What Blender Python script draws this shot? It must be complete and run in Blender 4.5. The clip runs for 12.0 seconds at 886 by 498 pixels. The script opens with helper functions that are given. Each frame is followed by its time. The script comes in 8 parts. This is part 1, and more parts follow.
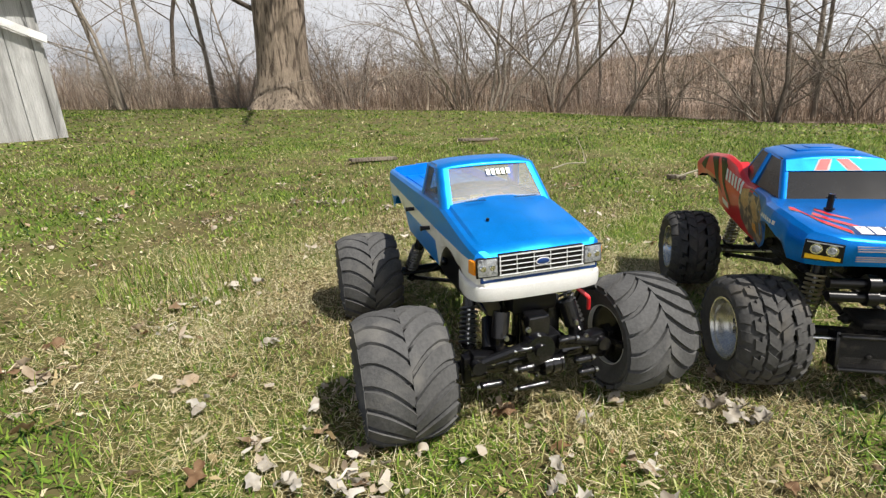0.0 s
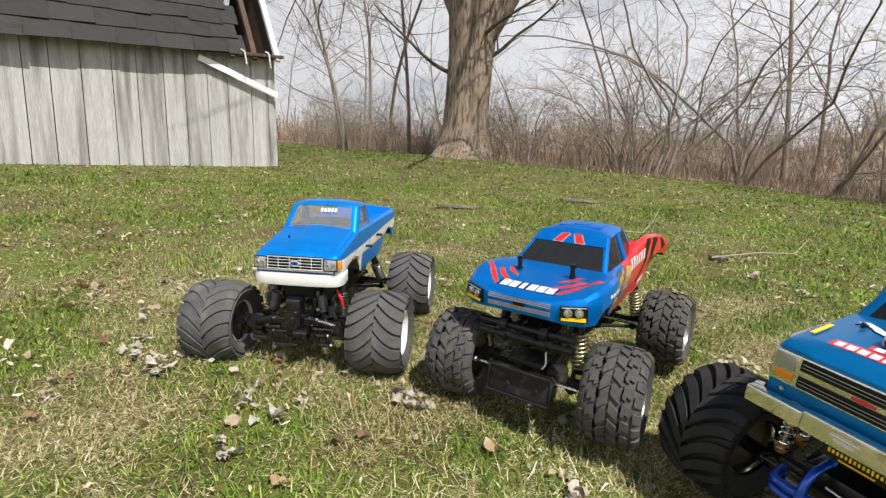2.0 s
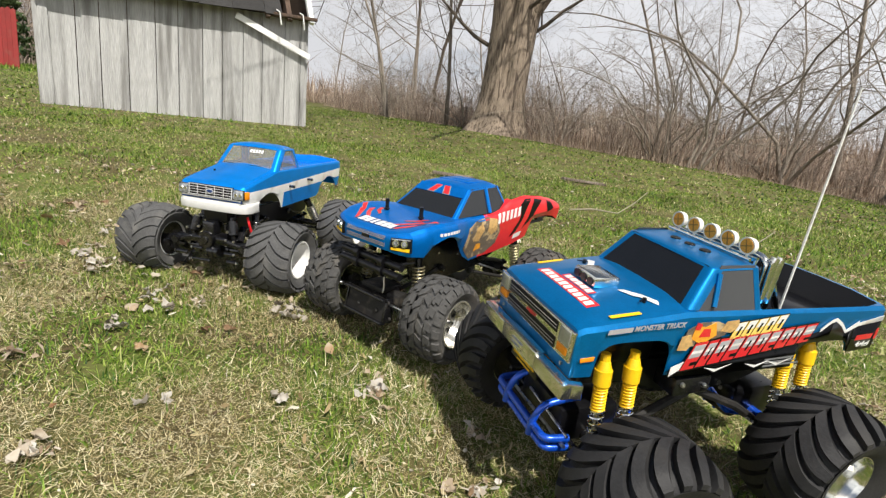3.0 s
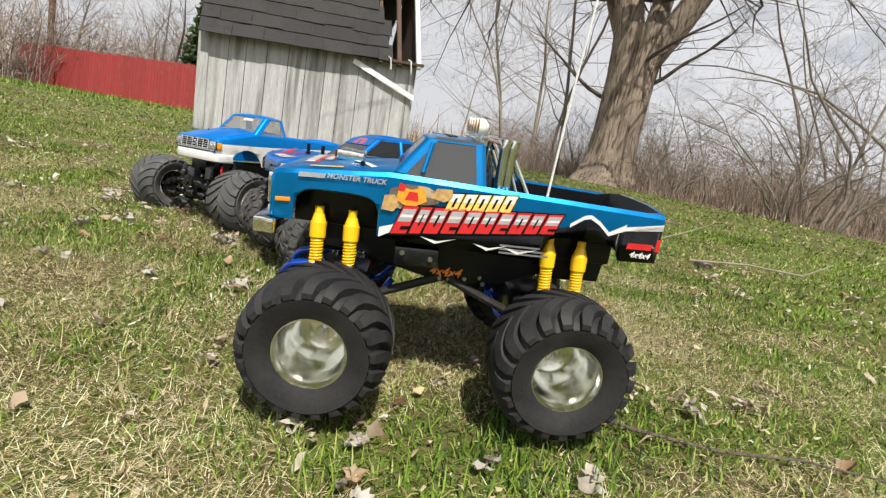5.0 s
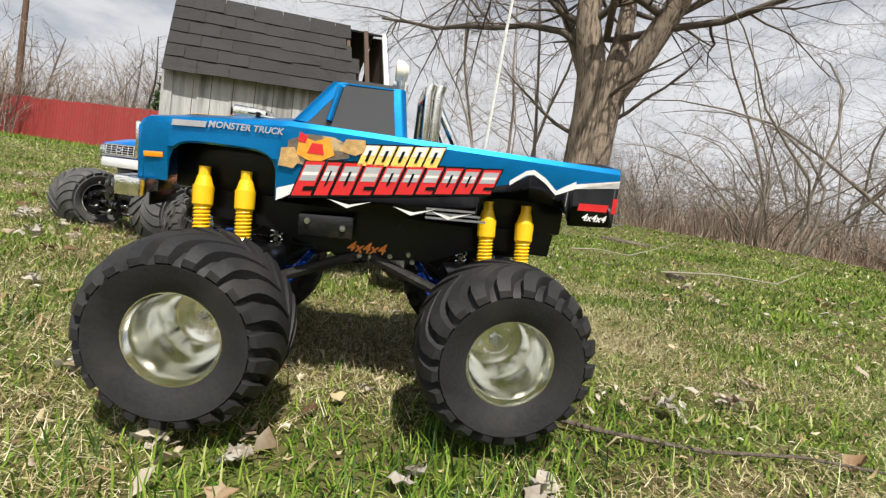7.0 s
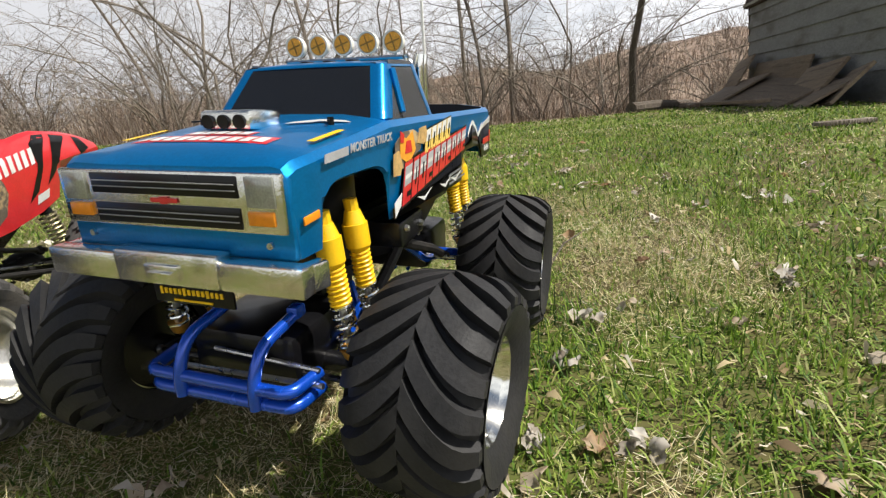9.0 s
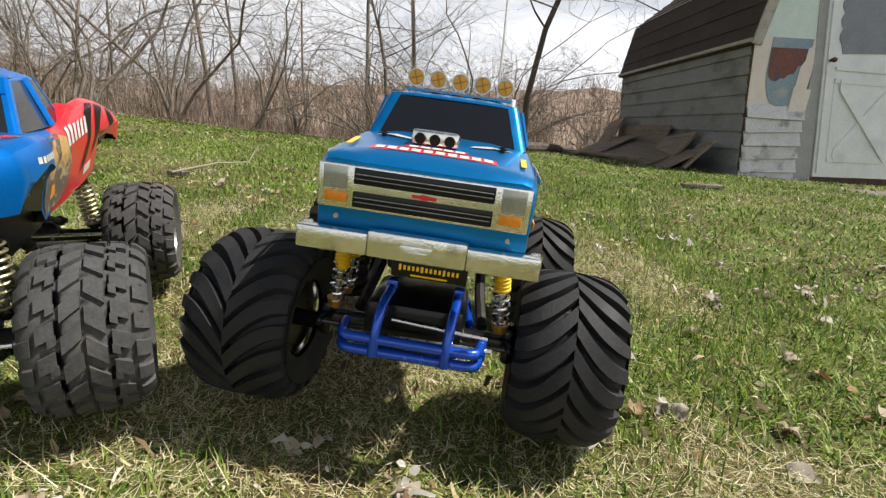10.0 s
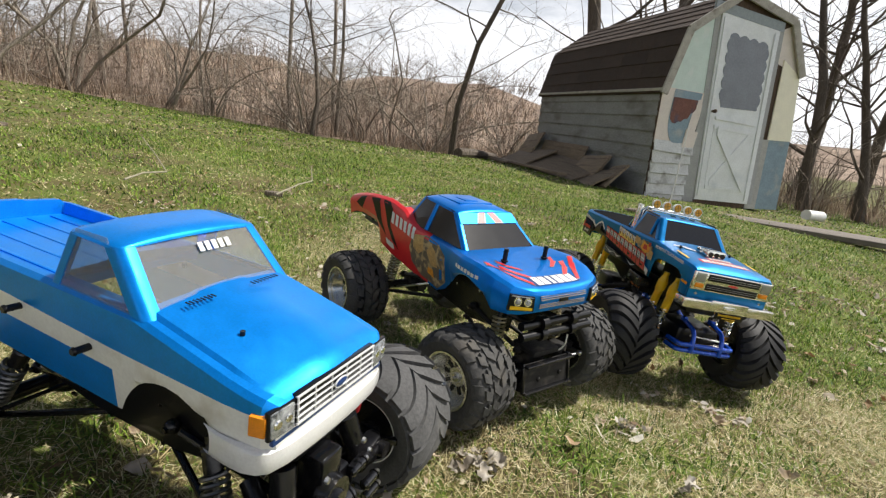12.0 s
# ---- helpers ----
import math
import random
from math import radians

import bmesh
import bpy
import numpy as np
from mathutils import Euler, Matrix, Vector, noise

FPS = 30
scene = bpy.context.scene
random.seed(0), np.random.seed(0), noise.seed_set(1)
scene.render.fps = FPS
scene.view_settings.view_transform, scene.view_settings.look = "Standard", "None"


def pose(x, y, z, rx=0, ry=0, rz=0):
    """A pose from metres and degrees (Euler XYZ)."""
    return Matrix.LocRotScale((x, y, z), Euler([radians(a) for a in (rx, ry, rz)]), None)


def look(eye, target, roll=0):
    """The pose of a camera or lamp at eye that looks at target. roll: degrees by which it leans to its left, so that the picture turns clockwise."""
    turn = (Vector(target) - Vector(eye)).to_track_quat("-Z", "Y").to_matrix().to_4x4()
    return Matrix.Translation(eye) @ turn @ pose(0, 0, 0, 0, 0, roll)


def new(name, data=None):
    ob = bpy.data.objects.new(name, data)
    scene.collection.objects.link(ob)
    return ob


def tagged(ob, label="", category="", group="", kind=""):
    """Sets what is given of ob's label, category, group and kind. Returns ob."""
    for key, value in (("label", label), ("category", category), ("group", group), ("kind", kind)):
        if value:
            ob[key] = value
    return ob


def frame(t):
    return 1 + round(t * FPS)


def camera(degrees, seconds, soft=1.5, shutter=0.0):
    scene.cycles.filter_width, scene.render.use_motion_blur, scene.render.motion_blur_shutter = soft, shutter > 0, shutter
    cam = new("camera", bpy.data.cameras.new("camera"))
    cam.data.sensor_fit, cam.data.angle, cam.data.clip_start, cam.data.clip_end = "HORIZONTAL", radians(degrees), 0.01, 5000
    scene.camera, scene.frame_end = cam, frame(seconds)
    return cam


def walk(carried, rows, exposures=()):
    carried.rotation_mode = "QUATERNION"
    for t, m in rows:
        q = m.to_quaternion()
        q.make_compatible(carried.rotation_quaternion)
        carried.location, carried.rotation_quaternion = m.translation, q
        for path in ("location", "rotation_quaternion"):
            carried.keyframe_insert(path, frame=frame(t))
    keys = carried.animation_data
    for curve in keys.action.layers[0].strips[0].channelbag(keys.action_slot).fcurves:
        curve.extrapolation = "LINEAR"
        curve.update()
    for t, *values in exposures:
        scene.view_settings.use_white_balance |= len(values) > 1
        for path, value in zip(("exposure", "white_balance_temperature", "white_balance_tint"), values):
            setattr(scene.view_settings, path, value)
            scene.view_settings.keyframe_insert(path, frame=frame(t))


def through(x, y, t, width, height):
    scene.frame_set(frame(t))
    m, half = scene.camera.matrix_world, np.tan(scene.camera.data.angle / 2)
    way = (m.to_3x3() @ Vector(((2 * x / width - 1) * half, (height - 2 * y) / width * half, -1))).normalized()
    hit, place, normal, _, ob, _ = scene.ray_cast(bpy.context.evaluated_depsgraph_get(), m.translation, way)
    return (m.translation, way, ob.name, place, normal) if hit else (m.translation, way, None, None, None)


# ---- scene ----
cam = camera(84.6, 12.0, soft=1.3)
PATH = [
    (0, (0.0725, 0.0690, 0.3968), (-0.0019, 1.9995, -0.1208), -4.92),
    (0.5, (0.2147, 0.0831, 0.3835), (-0.0971, 2.0002, -0.0936), -0.20),
    (1, (0.3298, 0.0254, 0.3943), (-0.2473, 1.9007, 0.0070), 0.40),
    (1.5, (0.5375, -0.1001, 0.4021), (-0.3102, 1.6824, 0.0797), 1.09),
    (2, (0.7757, -0.0914, 0.3883), (-0.0248, 1.7186, 0.0996), 0.53),
    (2.5, (0.9737, -0.0837, 0.3494), (0.1376, 1.6894, -0.0472), 3.37),
    (3, (1.1264, -0.0725, 0.3578), (0.1888, 1.6501, -0.0336), 5.08),
    (3.2, (1.1976, -0.0692, 0.3730), (0.1793, 1.6099, -0.0062), 7.54),
    (4.8, (1.5211, 0.1765, 0.2486), (0.2056, 1.6623, 0.0007), 11.08),
    (5, (1.5670, 0.1388, 0.1971), (0.2022, 1.5823, -0.0341), 8.68),
    (5.5, (1.6117, 0.1207, 0.1713), (0.1940, 1.5150, -0.0440), 8.63),
    (6, (1.5784, 0.1404, 0.1873), (0.1970, 1.5817, 0.0669), 6.01),
    (6.5, (1.5590, 0.1903, 0.1179), (0.1750, 1.6326, 0.0499), 7.16),
    (7, (1.5532, 0.2594, 0.1184), (0.2281, 1.7564, 0.0639), 7.00),
    (7.5, (1.4676, 0.1889, 0.1344), (0.4414, 1.8996, -0.0087), 3.31),
    (7.7, (1.3898, 0.1450, 0.1728), (0.6044, 1.9775, 0.0154), 0.84),
    (9.3, (0.9274, 0.1226, 0.2259), (1.7781, 1.8496, -0.3164), -7.81),
    (9.5, (0.8703, 0.1240, 0.2596), (1.8169, 1.8170, -0.2278), -6.14),
    (10, (0.7525, 0.1407, 0.2404), (1.8785, 1.7175, -0.2554), -0.34),
    (10.5, (0.5596, 0.1663, 0.3055), (1.6886, 1.7366, -0.2040), 3.48),
    (11, (0.3299, 0.2065, 0.3576), (1.5365, 1.7250, -0.1305), 4.11),
    (11.5, (0.1375, 0.2847, 0.3581), (1.4719, 1.6867, -0.1454), 5.94),
    (11.7, (0.0482, 0.2884, 0.3477), (1.4234, 1.6678, -0.1062), 1.86),
    (12, (-0.0645, 0.3160, 0.4530), (1.4110, 1.5560, -0.0800), 4.90),
]
walk(cam, [(t, look(eye, target, roll)) for t, eye, target, roll in PATH])

# ---- world and light ----
SUN_AZ, SUN_EL = -34.0, 53.0
world = bpy.data.worlds.new("sky")
scene.world = world
world.use_nodes = True
wn, wl = world.node_tree.nodes, world.node_tree.links
sky = wn.new("ShaderNodeTexSky")
sky.sky_type = "NISHITA"
sky.sun_disc = False
sky.sun_elevation, sky.sun_rotation = radians(SUN_EL), radians(90 - SUN_AZ)
sky.dust_density, sky.ozone_density = 1.5, 1.0
tc = wn.new("ShaderNodeTexCoord")
stretch = wn.new("ShaderNodeMapping")
stretch.inputs["Scale"].default_value = (1.0, 1.0, 3.2)
cloud = wn.new("ShaderNodeTexNoise")
cloud.inputs["Scale"].default_value, cloud.inputs["Detail"].default_value, cloud.inputs["Roughness"].default_value = 2.6, 8.0, 0.6
ramp = wn.new("ShaderNodeValToRGB")
ramp.color_ramp.elements[0].position, ramp.color_ramp.elements[1].position = 0.14, 0.48
mixer = wn.new("ShaderNodeMix")
mixer.data_type = "RGBA"
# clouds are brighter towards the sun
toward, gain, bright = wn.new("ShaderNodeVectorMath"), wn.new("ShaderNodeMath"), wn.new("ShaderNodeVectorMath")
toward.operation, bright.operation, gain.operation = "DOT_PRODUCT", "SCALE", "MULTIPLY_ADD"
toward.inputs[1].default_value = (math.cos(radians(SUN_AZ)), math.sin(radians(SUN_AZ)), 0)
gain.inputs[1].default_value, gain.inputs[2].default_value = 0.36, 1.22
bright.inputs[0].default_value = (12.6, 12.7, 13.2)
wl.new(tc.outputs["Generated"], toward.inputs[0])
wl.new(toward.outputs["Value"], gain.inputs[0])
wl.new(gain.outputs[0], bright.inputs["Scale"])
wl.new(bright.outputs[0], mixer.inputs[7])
wl.new(tc.outputs["Generated"], stretch.inputs[0])
wl.new(stretch.outputs[0], cloud.inputs["Vector"])
wl.new(cloud.outputs["Fac"], ramp.inputs[0])
# the cover thins out overhead, where the sky shows blue
split, thin, cover = wn.new("ShaderNodeSeparateXYZ"), wn.new("ShaderNodeMapRange"), wn.new("ShaderNodeMath")
thin.inputs["From Min"].default_value, thin.inputs["From Max"].default_value = 0.40, 0.58
thin.inputs["To Min"].default_value, thin.inputs["To Max"].default_value = 1.0, 0.05
cover.operation = "MULTIPLY"
wl.new(tc.outputs["Generated"], split.inputs[0])
wl.new(split.outputs["Z"], thin.inputs["Value"])
wl.new(ramp.outputs[0], cover.inputs[0])
wl.new(thin.outputs[0], cover.inputs[1])
wl.new(cover.outputs[0], mixer.inputs[0])
wl.new(sky.outputs[0], mixer.inputs[6])
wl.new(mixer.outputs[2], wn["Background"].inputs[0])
wn["Background"].inputs[1].default_value = 0.0510
sun = new("sun", bpy.data.lights.new("sun", "SUN"))
sun.data.energy, sun.data.angle, sun.data.color = 5.0, radians(0.5), (1.0, 0.95, 0.87)
a, e = radians(SUN_AZ), radians(SUN_EL)
sun.matrix_world = look((40 * math.cos(e) * math.cos(a), 40 * math.cos(e) * math.sin(a), 40 * math.sin(e)), (0, 0, 0))
scene.view_settings.exposure = 0.36


# ---- materials ----
def nodes_of(m):
    return m.node_tree.nodes, m.node_tree.links, m.node_tree.nodes["Principled BSDF"]


def surface(name, col, rough=0.6, metal=0.0, vary=0.18, scale=30.0, bump=0.2, coat=0.0, spots=None, piece=0.0, fine=8.0, stretch=(1, 1, 1), spot_at=(0.55, 0.7)):
    """A painted, moulded or weathered surface: two scales of variation, fine relief, and stains of colour spots."""
    m = bpy.data.materials.new(name)
    m.use_nodes = True
    n, l, b = nodes_of(m)
    co = n.new("ShaderNodeTexCoord")
    mp = n.new("ShaderNodeMapping")
    mp.inputs["Scale"].default_value = stretch
    l.new(co.outputs["Object"], mp.inputs[0])
    big, small = n.new("ShaderNodeTexNoise"), n.new("ShaderNodeTexNoise")
    big.inputs["Scale"].default_value, big.inputs["Detail"].default_value = scale, 5.0
    small.inputs["Scale"].default_value, small.inputs["Detail"].default_value = scale * fine, 3.0
    for t in (big, small):
        l.new(mp.outputs[0], t.inputs["Vector"])
    add = n.new("ShaderNodeMath")
    add.operation = "ADD"
    l.new(big.outputs["Fac"], add.inputs[0])
    l.new(small.outputs["Fac"], add.inputs[1])
    last = add.outputs[0]
    if piece:
        info = n.new("ShaderNodeObjectInfo")
        ma = n.new("ShaderNodeMath")
        ma.operation, ma.inputs[1].default_value = "MULTIPLY_ADD", piece
        l.new(info.outputs["Random"], ma.inputs[0])
        l.new(last, ma.inputs[2])
        sub = n.new("ShaderNodeMath")
        sub.operation, sub.inputs[1].default_value = "SUBTRACT", piece / 2
        l.new(ma.outputs[0], sub.inputs[0])
        last = sub.outputs[0]
    rg = n.new("ShaderNodeValToRGB")
    rg.color_ramp.elements[0].position, rg.color_ramp.elements[1].position = 0.0, 1.0
    half = n.new("ShaderNodeMapRange")
    half.inputs["From Min"].default_value, half.inputs["From Max"].default_value = 0.6, 1.4
    l.new(last, half.inputs["Value"])
    l.new(half.outputs[0], rg.inputs[0])
    rg.color_ramp.elements[0].color = (*[c * (1 - vary) for c in col], 1)
    rg.color_ramp.elements[1].color = (*[min(1, c * (1 + vary)) for c in col], 1)
    out = rg.outputs[0]
    if spots:
        mx = n.new("ShaderNodeMix")
        mx.data_type = "RGBA"
        st = n.new("ShaderNodeTexNoise")
        st.inputs["Scale"].default_value, st.inputs["Detail"].default_value = scale * 0.6, 7.0
        off = n.new("ShaderNodeMapping")
        off.inputs["Location"].default_value = (3.1, 7.7, 1.3)
        l.new(mp.outputs[0], off.inputs[0])
        l.new(off.outputs[0], st.inputs["Vector"])
        sr = n.new("ShaderNodeMapRange")
        sr.inputs["From Min"].default_value, sr.inputs["From Max"].default_value = spot_at
        l.new(st.outputs["Fac"], sr.inputs["Value"])
        l.new(sr.outputs[0], mx.inputs[0])
        l.new(out, mx.inputs[6])
        mx.inputs[7].default_value = (*spots, 1)
        out = mx.outputs[2]
    l.new(out, b.inputs["Base Color"])
    rr = n.new("ShaderNodeMapRange")
    rr.inputs["To Min"].default_value, rr.inputs["To Max"].default_value = max(0.02, rough * 0.8), min(1, rough * 1.2)
    l.new(big.outputs["Fac"], rr.inputs["Value"])
    l.new(rr.outputs[0], b.inputs["Roughness"])
    b.inputs["Metallic"].default_value = metal
    b.inputs["Coat Weight"].default_value = coat
    b.inputs["Coat Roughness"].default_value = 0.04
    if bump:
        bp = n.new("ShaderNodeBump")
        bp.inputs["Strength"].default_value, bp.inputs["Distance"].default_value = bump, 0.25 / scale
        l.new(add.outputs[0], bp.inputs["Height"])
        l.new(bp.outputs[0], b.inputs["Normal"])
    return m


def dull(m, level):
    """Lowers the sheen."""
    m.node_tree.nodes["Principled BSDF"].inputs["Specular IOR Level"].default_value = level
    return m


def glass(name, tint, rough=0.05, through=(0.86, 0.86, 0.84), body=0.09):
    """A clear sheet of thin lexan: mostly see-through, glossy."""
    m = bpy.data.materials.new(name)
    m.use_nodes = True
    n, l, b = nodes_of(m)
    b.inputs["Base Color"].default_value = (*tint, 1)
    b.inputs["Roughness"].default_value = rough
    tr, mx = n.new("ShaderNodeBsdfTransparent"), n.new("ShaderNodeMixShader")
    tr.inputs[0].default_value = (*through, 1)
    mx.inputs[0].default_value = body
    l.new(tr.outputs[0], mx.inputs[1])
    l.new(b.outputs[0], mx.inputs[2])
    l.new(mx.outputs[0], n["Material Output"].inputs[0])
    return m


PAINT = surface("metallic_blue_paint", (0.002, 0.25, 0.80), 0.36, 0.55, 0.12, 60, 0.02, 0.10)
PAINT_TEAL = surface("teal_blue_paint", (0.001, 0.175, 0.46), 0.32, 0.60, 0.12, 60, 0.02, 0.22)
PAINT_DEEP = surface("deep_blue_paint", (0.001, 0.19, 0.66), 0.33, 0.60, 0.12, 60, 0.02, 0.10)
PAINT_NAVY = surface("navy_paint", (0.006, 0.045, 0.20), 0.35, 0.3, 0.12, 60, 0.02, 0.8)
WHITE = surface("white_paint", (0.74, 0.74, 0.72), 0.35, 0.0, 0.08, 40, 0.03, 0.5, spots=(0.55, 0.52, 0.46))
RED = surface("red_paint", (0.62, 0.02, 0.025), 0.35, 0.0, 0.15, 60, 0.02, 0.6)
YELLOW = surface("yellow_plastic", (0.85, 0.52, 0.01), 0.35, 0.0, 0.08, 60, 0.03)
ORANGE = surface("amber_lens", (0.80, 0.27, 0.015), 0.2, 0.0, 0.15, 200, 0.1)
BLACK = surface("black_plastic", (0.007, 0.007, 0.008), 0.24, 0.0, 0.3, 80, 0.1, spots=(0.03, 0.027, 0.022), spot_at=(0.58, 0.8))
GLOSS_BLACK = surface("glossy_black_plastic", (0.006, 0.006, 0.007), 0.13, 0.0, 0.2, 80, 0.06, 0.4)
SATIN = surface("satin_black_paint", (0.005, 0.005, 0.006), 0.3, 0.0, 0.2, 80, 0.03, 0.2)
STEEL = surface("steel_rod", (0.55, 0.55, 0.54), 0.28, 1.0, 0.2, 120, 0.1)
DARK_STEEL = surface("dark_steel_spring", (0.16, 0.16, 0.16), 0.35, 0.9, 0.2, 120, 0.1)
CHROME = surface("chrome", (0.83, 0.84, 0.80), 0.14, 1.0, 0.08, 60, 0.03)
BRIGHT_TRIM = surface("bright_silver_trim", (0.72, 0.73, 0.74), 0.3, 0.3, 0.1, 90, 0.03)
CHROME_DULL = surface("worn_chrome", (0.78, 0.78, 0.72), 0.16, 1.0, 0.14, 70, 0.10, spots=(0.50, 0.49, 0.42), spot_at=(0.58, 0.72))
SILVER = surface("silver_decal", (0.42, 0.43, 0.45), 0.4, 0.2, 0.15, 90, 0.03)
BRASS = surface("brass_mesh_lens", (0.72, 0.36, 0.06), 0.32, 0.7, 0.35, 600, 0.4)
CREAM = surface("cream_lamp_rim", (0.78, 0.75, 0.66), 0.35, 0.0, 0.1, 90, 0.03)
BLUE_TUBE = surface("blue_anodised_tube", (0.006, 0.075, 0.52), 0.26, 0.4, 0.1, 60, 0.03, 0.6)
TINT = surface("dark_tinted_window", (0.010, 0.011, 0.013), 0.13, 0.0, 0.2, 30, 0.0, 0.0)
TINT_LIGHT = surface("smoked_window", (0.016, 0.017, 0.018), 0.12, 0.0, 0.12, 20, 0.0, 0.0)
CLEAR = glass("clear_window", (0.55, 0.56, 0.56), 0.22, (0.86, 0.86, 0.84), 0.13)
SMOKE = glass("smoked_clear_window", (0.085, 0.088, 0.092), 0.10, (0.42, 0.40, 0.40), 0.72)
LENS = surface("headlight_lens", (0.46, 0.48, 0.50), 0.10, 0.6, 0.6, 260, 0.6, 0.5, spots=(0.10, 0.11, 0.12), spot_at=(0.52, 0.66))
RUBBER_DUSTY = surface("dusty_tyre_rubber", (0.080, 0.080, 0.080), 0.85, 0.0, 0.3, 35, 0.10, spots=(0.13, 0.126, 0.118))
RUBBER = surface("black_tyre_rubber", (0.020, 0.020, 0.021), 0.62, 0.0, 0.3, 35, 0.08, spots=(0.04, 0.038, 0.035), spot_at=(0.5, 0.85))
RUBBER_MID = surface("grey_tyre_rubber", (0.066, 0.065, 0.063), 0.8, 0.0, 0.3, 35, 0.10, spots=(0.10, 0.092, 0.08))
TAN = surface("tan_decal", (0.52, 0.33, 0.13), 0.4, 0.0, 0.45, 160, 0.02)
HEADLAMP = surface("dim_headlamp_glass", (0.34, 0.35, 0.31), 0.08, 0.3, 0.25, 90, 0.05, 0.8)
FLAME = surface("orange_decal", (0.85, 0.33, 0.03), 0.4, 0.0, 0.35, 160, 0.02)
BARE_PLASTIC = surface("dusty_black_plastic", (0.018, 0.017, 0.016), 0.6, 0.0, 0.3, 60, 0.2, spots=(0.12, 0.10, 0.075), spot_at=(0.58, 0.8))

for m in (RUBBER, RUBBER_DUSTY, RUBBER_MID, BARE_PLASTIC):
    dull(m, 0.25)
for m in (SATIN, PAINT, PAINT_TEAL, PAINT_DEEP):
    dull(m, 0.25)
for m in (TINT, TINT_LIGHT):
    dull(m, 0.5)
dull(BLACK, 0.5)


# ---- helpers for meshes ----
def mesh_from(name, bm, mats, angle=32):
    bmesh.ops.recalc_face_normals(bm, faces=bm.faces)
    for f in bm.faces:
        f.smooth = True
    lim = radians(angle)
    for ed in bm.edges:
        if len(ed.link_faces) == 2:
            ed.smooth = ed.calc_face_angle(0) < lim
    me = bpy.data.meshes.new(name)
    bm.to_mesh(me)
    bm.free()
    for m in mats if isinstance(mats, (list, tuple)) else [mats]:
        me.materials.append(m)
    return me


def part(name, bm, material, parent, label="", angle=32):
    """One mesh object under a thing or under a part."""
    me = bm if isinstance(bm, bpy.types.Mesh) else mesh_from(name, bm, material, angle)
    ob = new(name, me)
    ob.parent = parent
    if label:
        ob["label"] = label
    return ob


def thing(name, m, label, category, group="", kind=""):
    ob = new(name)
    ob.matrix_world = m
    return tagged(ob, label, category, group, kind)


def box(bm, size, at, rot=(0, 0, 0), bevel=0.0, mat=0):
    m = pose(*at, *rot) @ Matrix.Diagonal((*size, 1))
    r = bmesh.ops.create_cube(bm, size=1, matrix=m)
    faces = set(f for v in r["verts"] for f in v.link_faces)
    if bevel:
        eds = list(set(ed for v in r["verts"] for ed in v.link_edges))
        b = bmesh.ops.bevel(bm, geom=eds, offset=bevel, segments=2, affect="EDGES", profile=0.5)
        faces = set(f for f in faces if f.is_valid) | set(b["faces"])
    for f in faces:
        f.material_index = mat


def rod(bm, p, q, r, r2=None, seg=10, mat=0):
    """A round bar from p to q."""
    p, q = Vector(p), Vector(q)
    m = Matrix.Translation((p + q) / 2) @ (q - p).to_track_quat("Z", "Y").to_matrix().to_4x4()
    s = bmesh.ops.create_cone(bm, segments=seg, radius1=r, radius2=r if r2 is None else r2, depth=(q - p).length, cap_ends=True, matrix=m)
    for v in s["verts"]:
        for f in v.link_faces:
            f.material_index = mat


def tube(bm, pts, r, seg=8, caps=True, mat=0):
    """A bent tube through pts; r is one radius or one per point."""
    pts = [Vector(p) for p in pts]
    rs = r if isinstance(r, (list, tuple)) else [r] * len(pts)
    rings, ref = [], None
    for i, p in enumerate(pts):
        d = (pts[min(i + 1, len(pts) - 1)] - pts[max(i - 1, 0)]).normalized()
        if ref is None:
            ref = d.orthogonal().normalized()
        ref = (ref - d * ref.dot(d)).normalized()
        s = d.cross(ref)
        rings.append([bm.verts.new(p + rs[i] * (math.cos(6.28319 * k / seg) * ref + math.sin(6.28319 * k / seg) * s)) for k in range(seg)])
    for u, v in zip(rings, rings[1:]):
        for k in range(seg):
            bm.faces.new((u[k], u[(k + 1) % seg], v[(k + 1) % seg], v[k])).material_index = mat
    if caps:
        bm.faces.new(rings[0][::-1]).material_index = mat
        bm.faces.new(rings[-1]).material_index = mat


def rounded(pts, cut=0.012, n=4):
    """Corner points turned into short bends."""
    pts = [Vector(p) for p in pts]
    out = [pts[0]]
    for a0, b0, c0 in zip(pts, pts[1:], pts[2:]):
        u, v = b0 + (a0 - b0).normalized() * cut, b0 + (c0 - b0).normalized() * cut
        for k in range(n + 1):
            t = k / n
            out.append(u * (1 - t) ** 2 + b0 * 2 * t * (1 - t) + v * t * t)
    return out + [pts[-1]]


def spring(bm, p, q, r, wire, turns, seg=6, mat=0):
    p, q = Vector(p), Vector(q)
    m = (q - p).to_track_quat("Z", "Y").to_matrix()
    n = turns * 12
    tube(bm, [p + m @ Vector((r * math.cos(6.28319 * k / 12), r * math.sin(6.28319 * k / 12), (q - p).length * k / n)) for k in range(n + 1)], wire, seg, True, mat)


def lathe(bm, prof, seg=48, mat=0, axis="y"):
    """Turns the profile (along, radius) about the y axis."""
    rings = []
    for a0, r in prof:
        rings.append([bm.verts.new((r * math.cos(6.28319 * k / seg), a0, r * math.sin(6.28319 * k / seg))) for k in range(seg)])
    for u, v in zip(rings, rings[1:]):
        for k in range(seg):
            bm.faces.new((u[k], u[(k + 1) % seg], v[(k + 1) % seg], v[k])).material_index = mat
    return rings


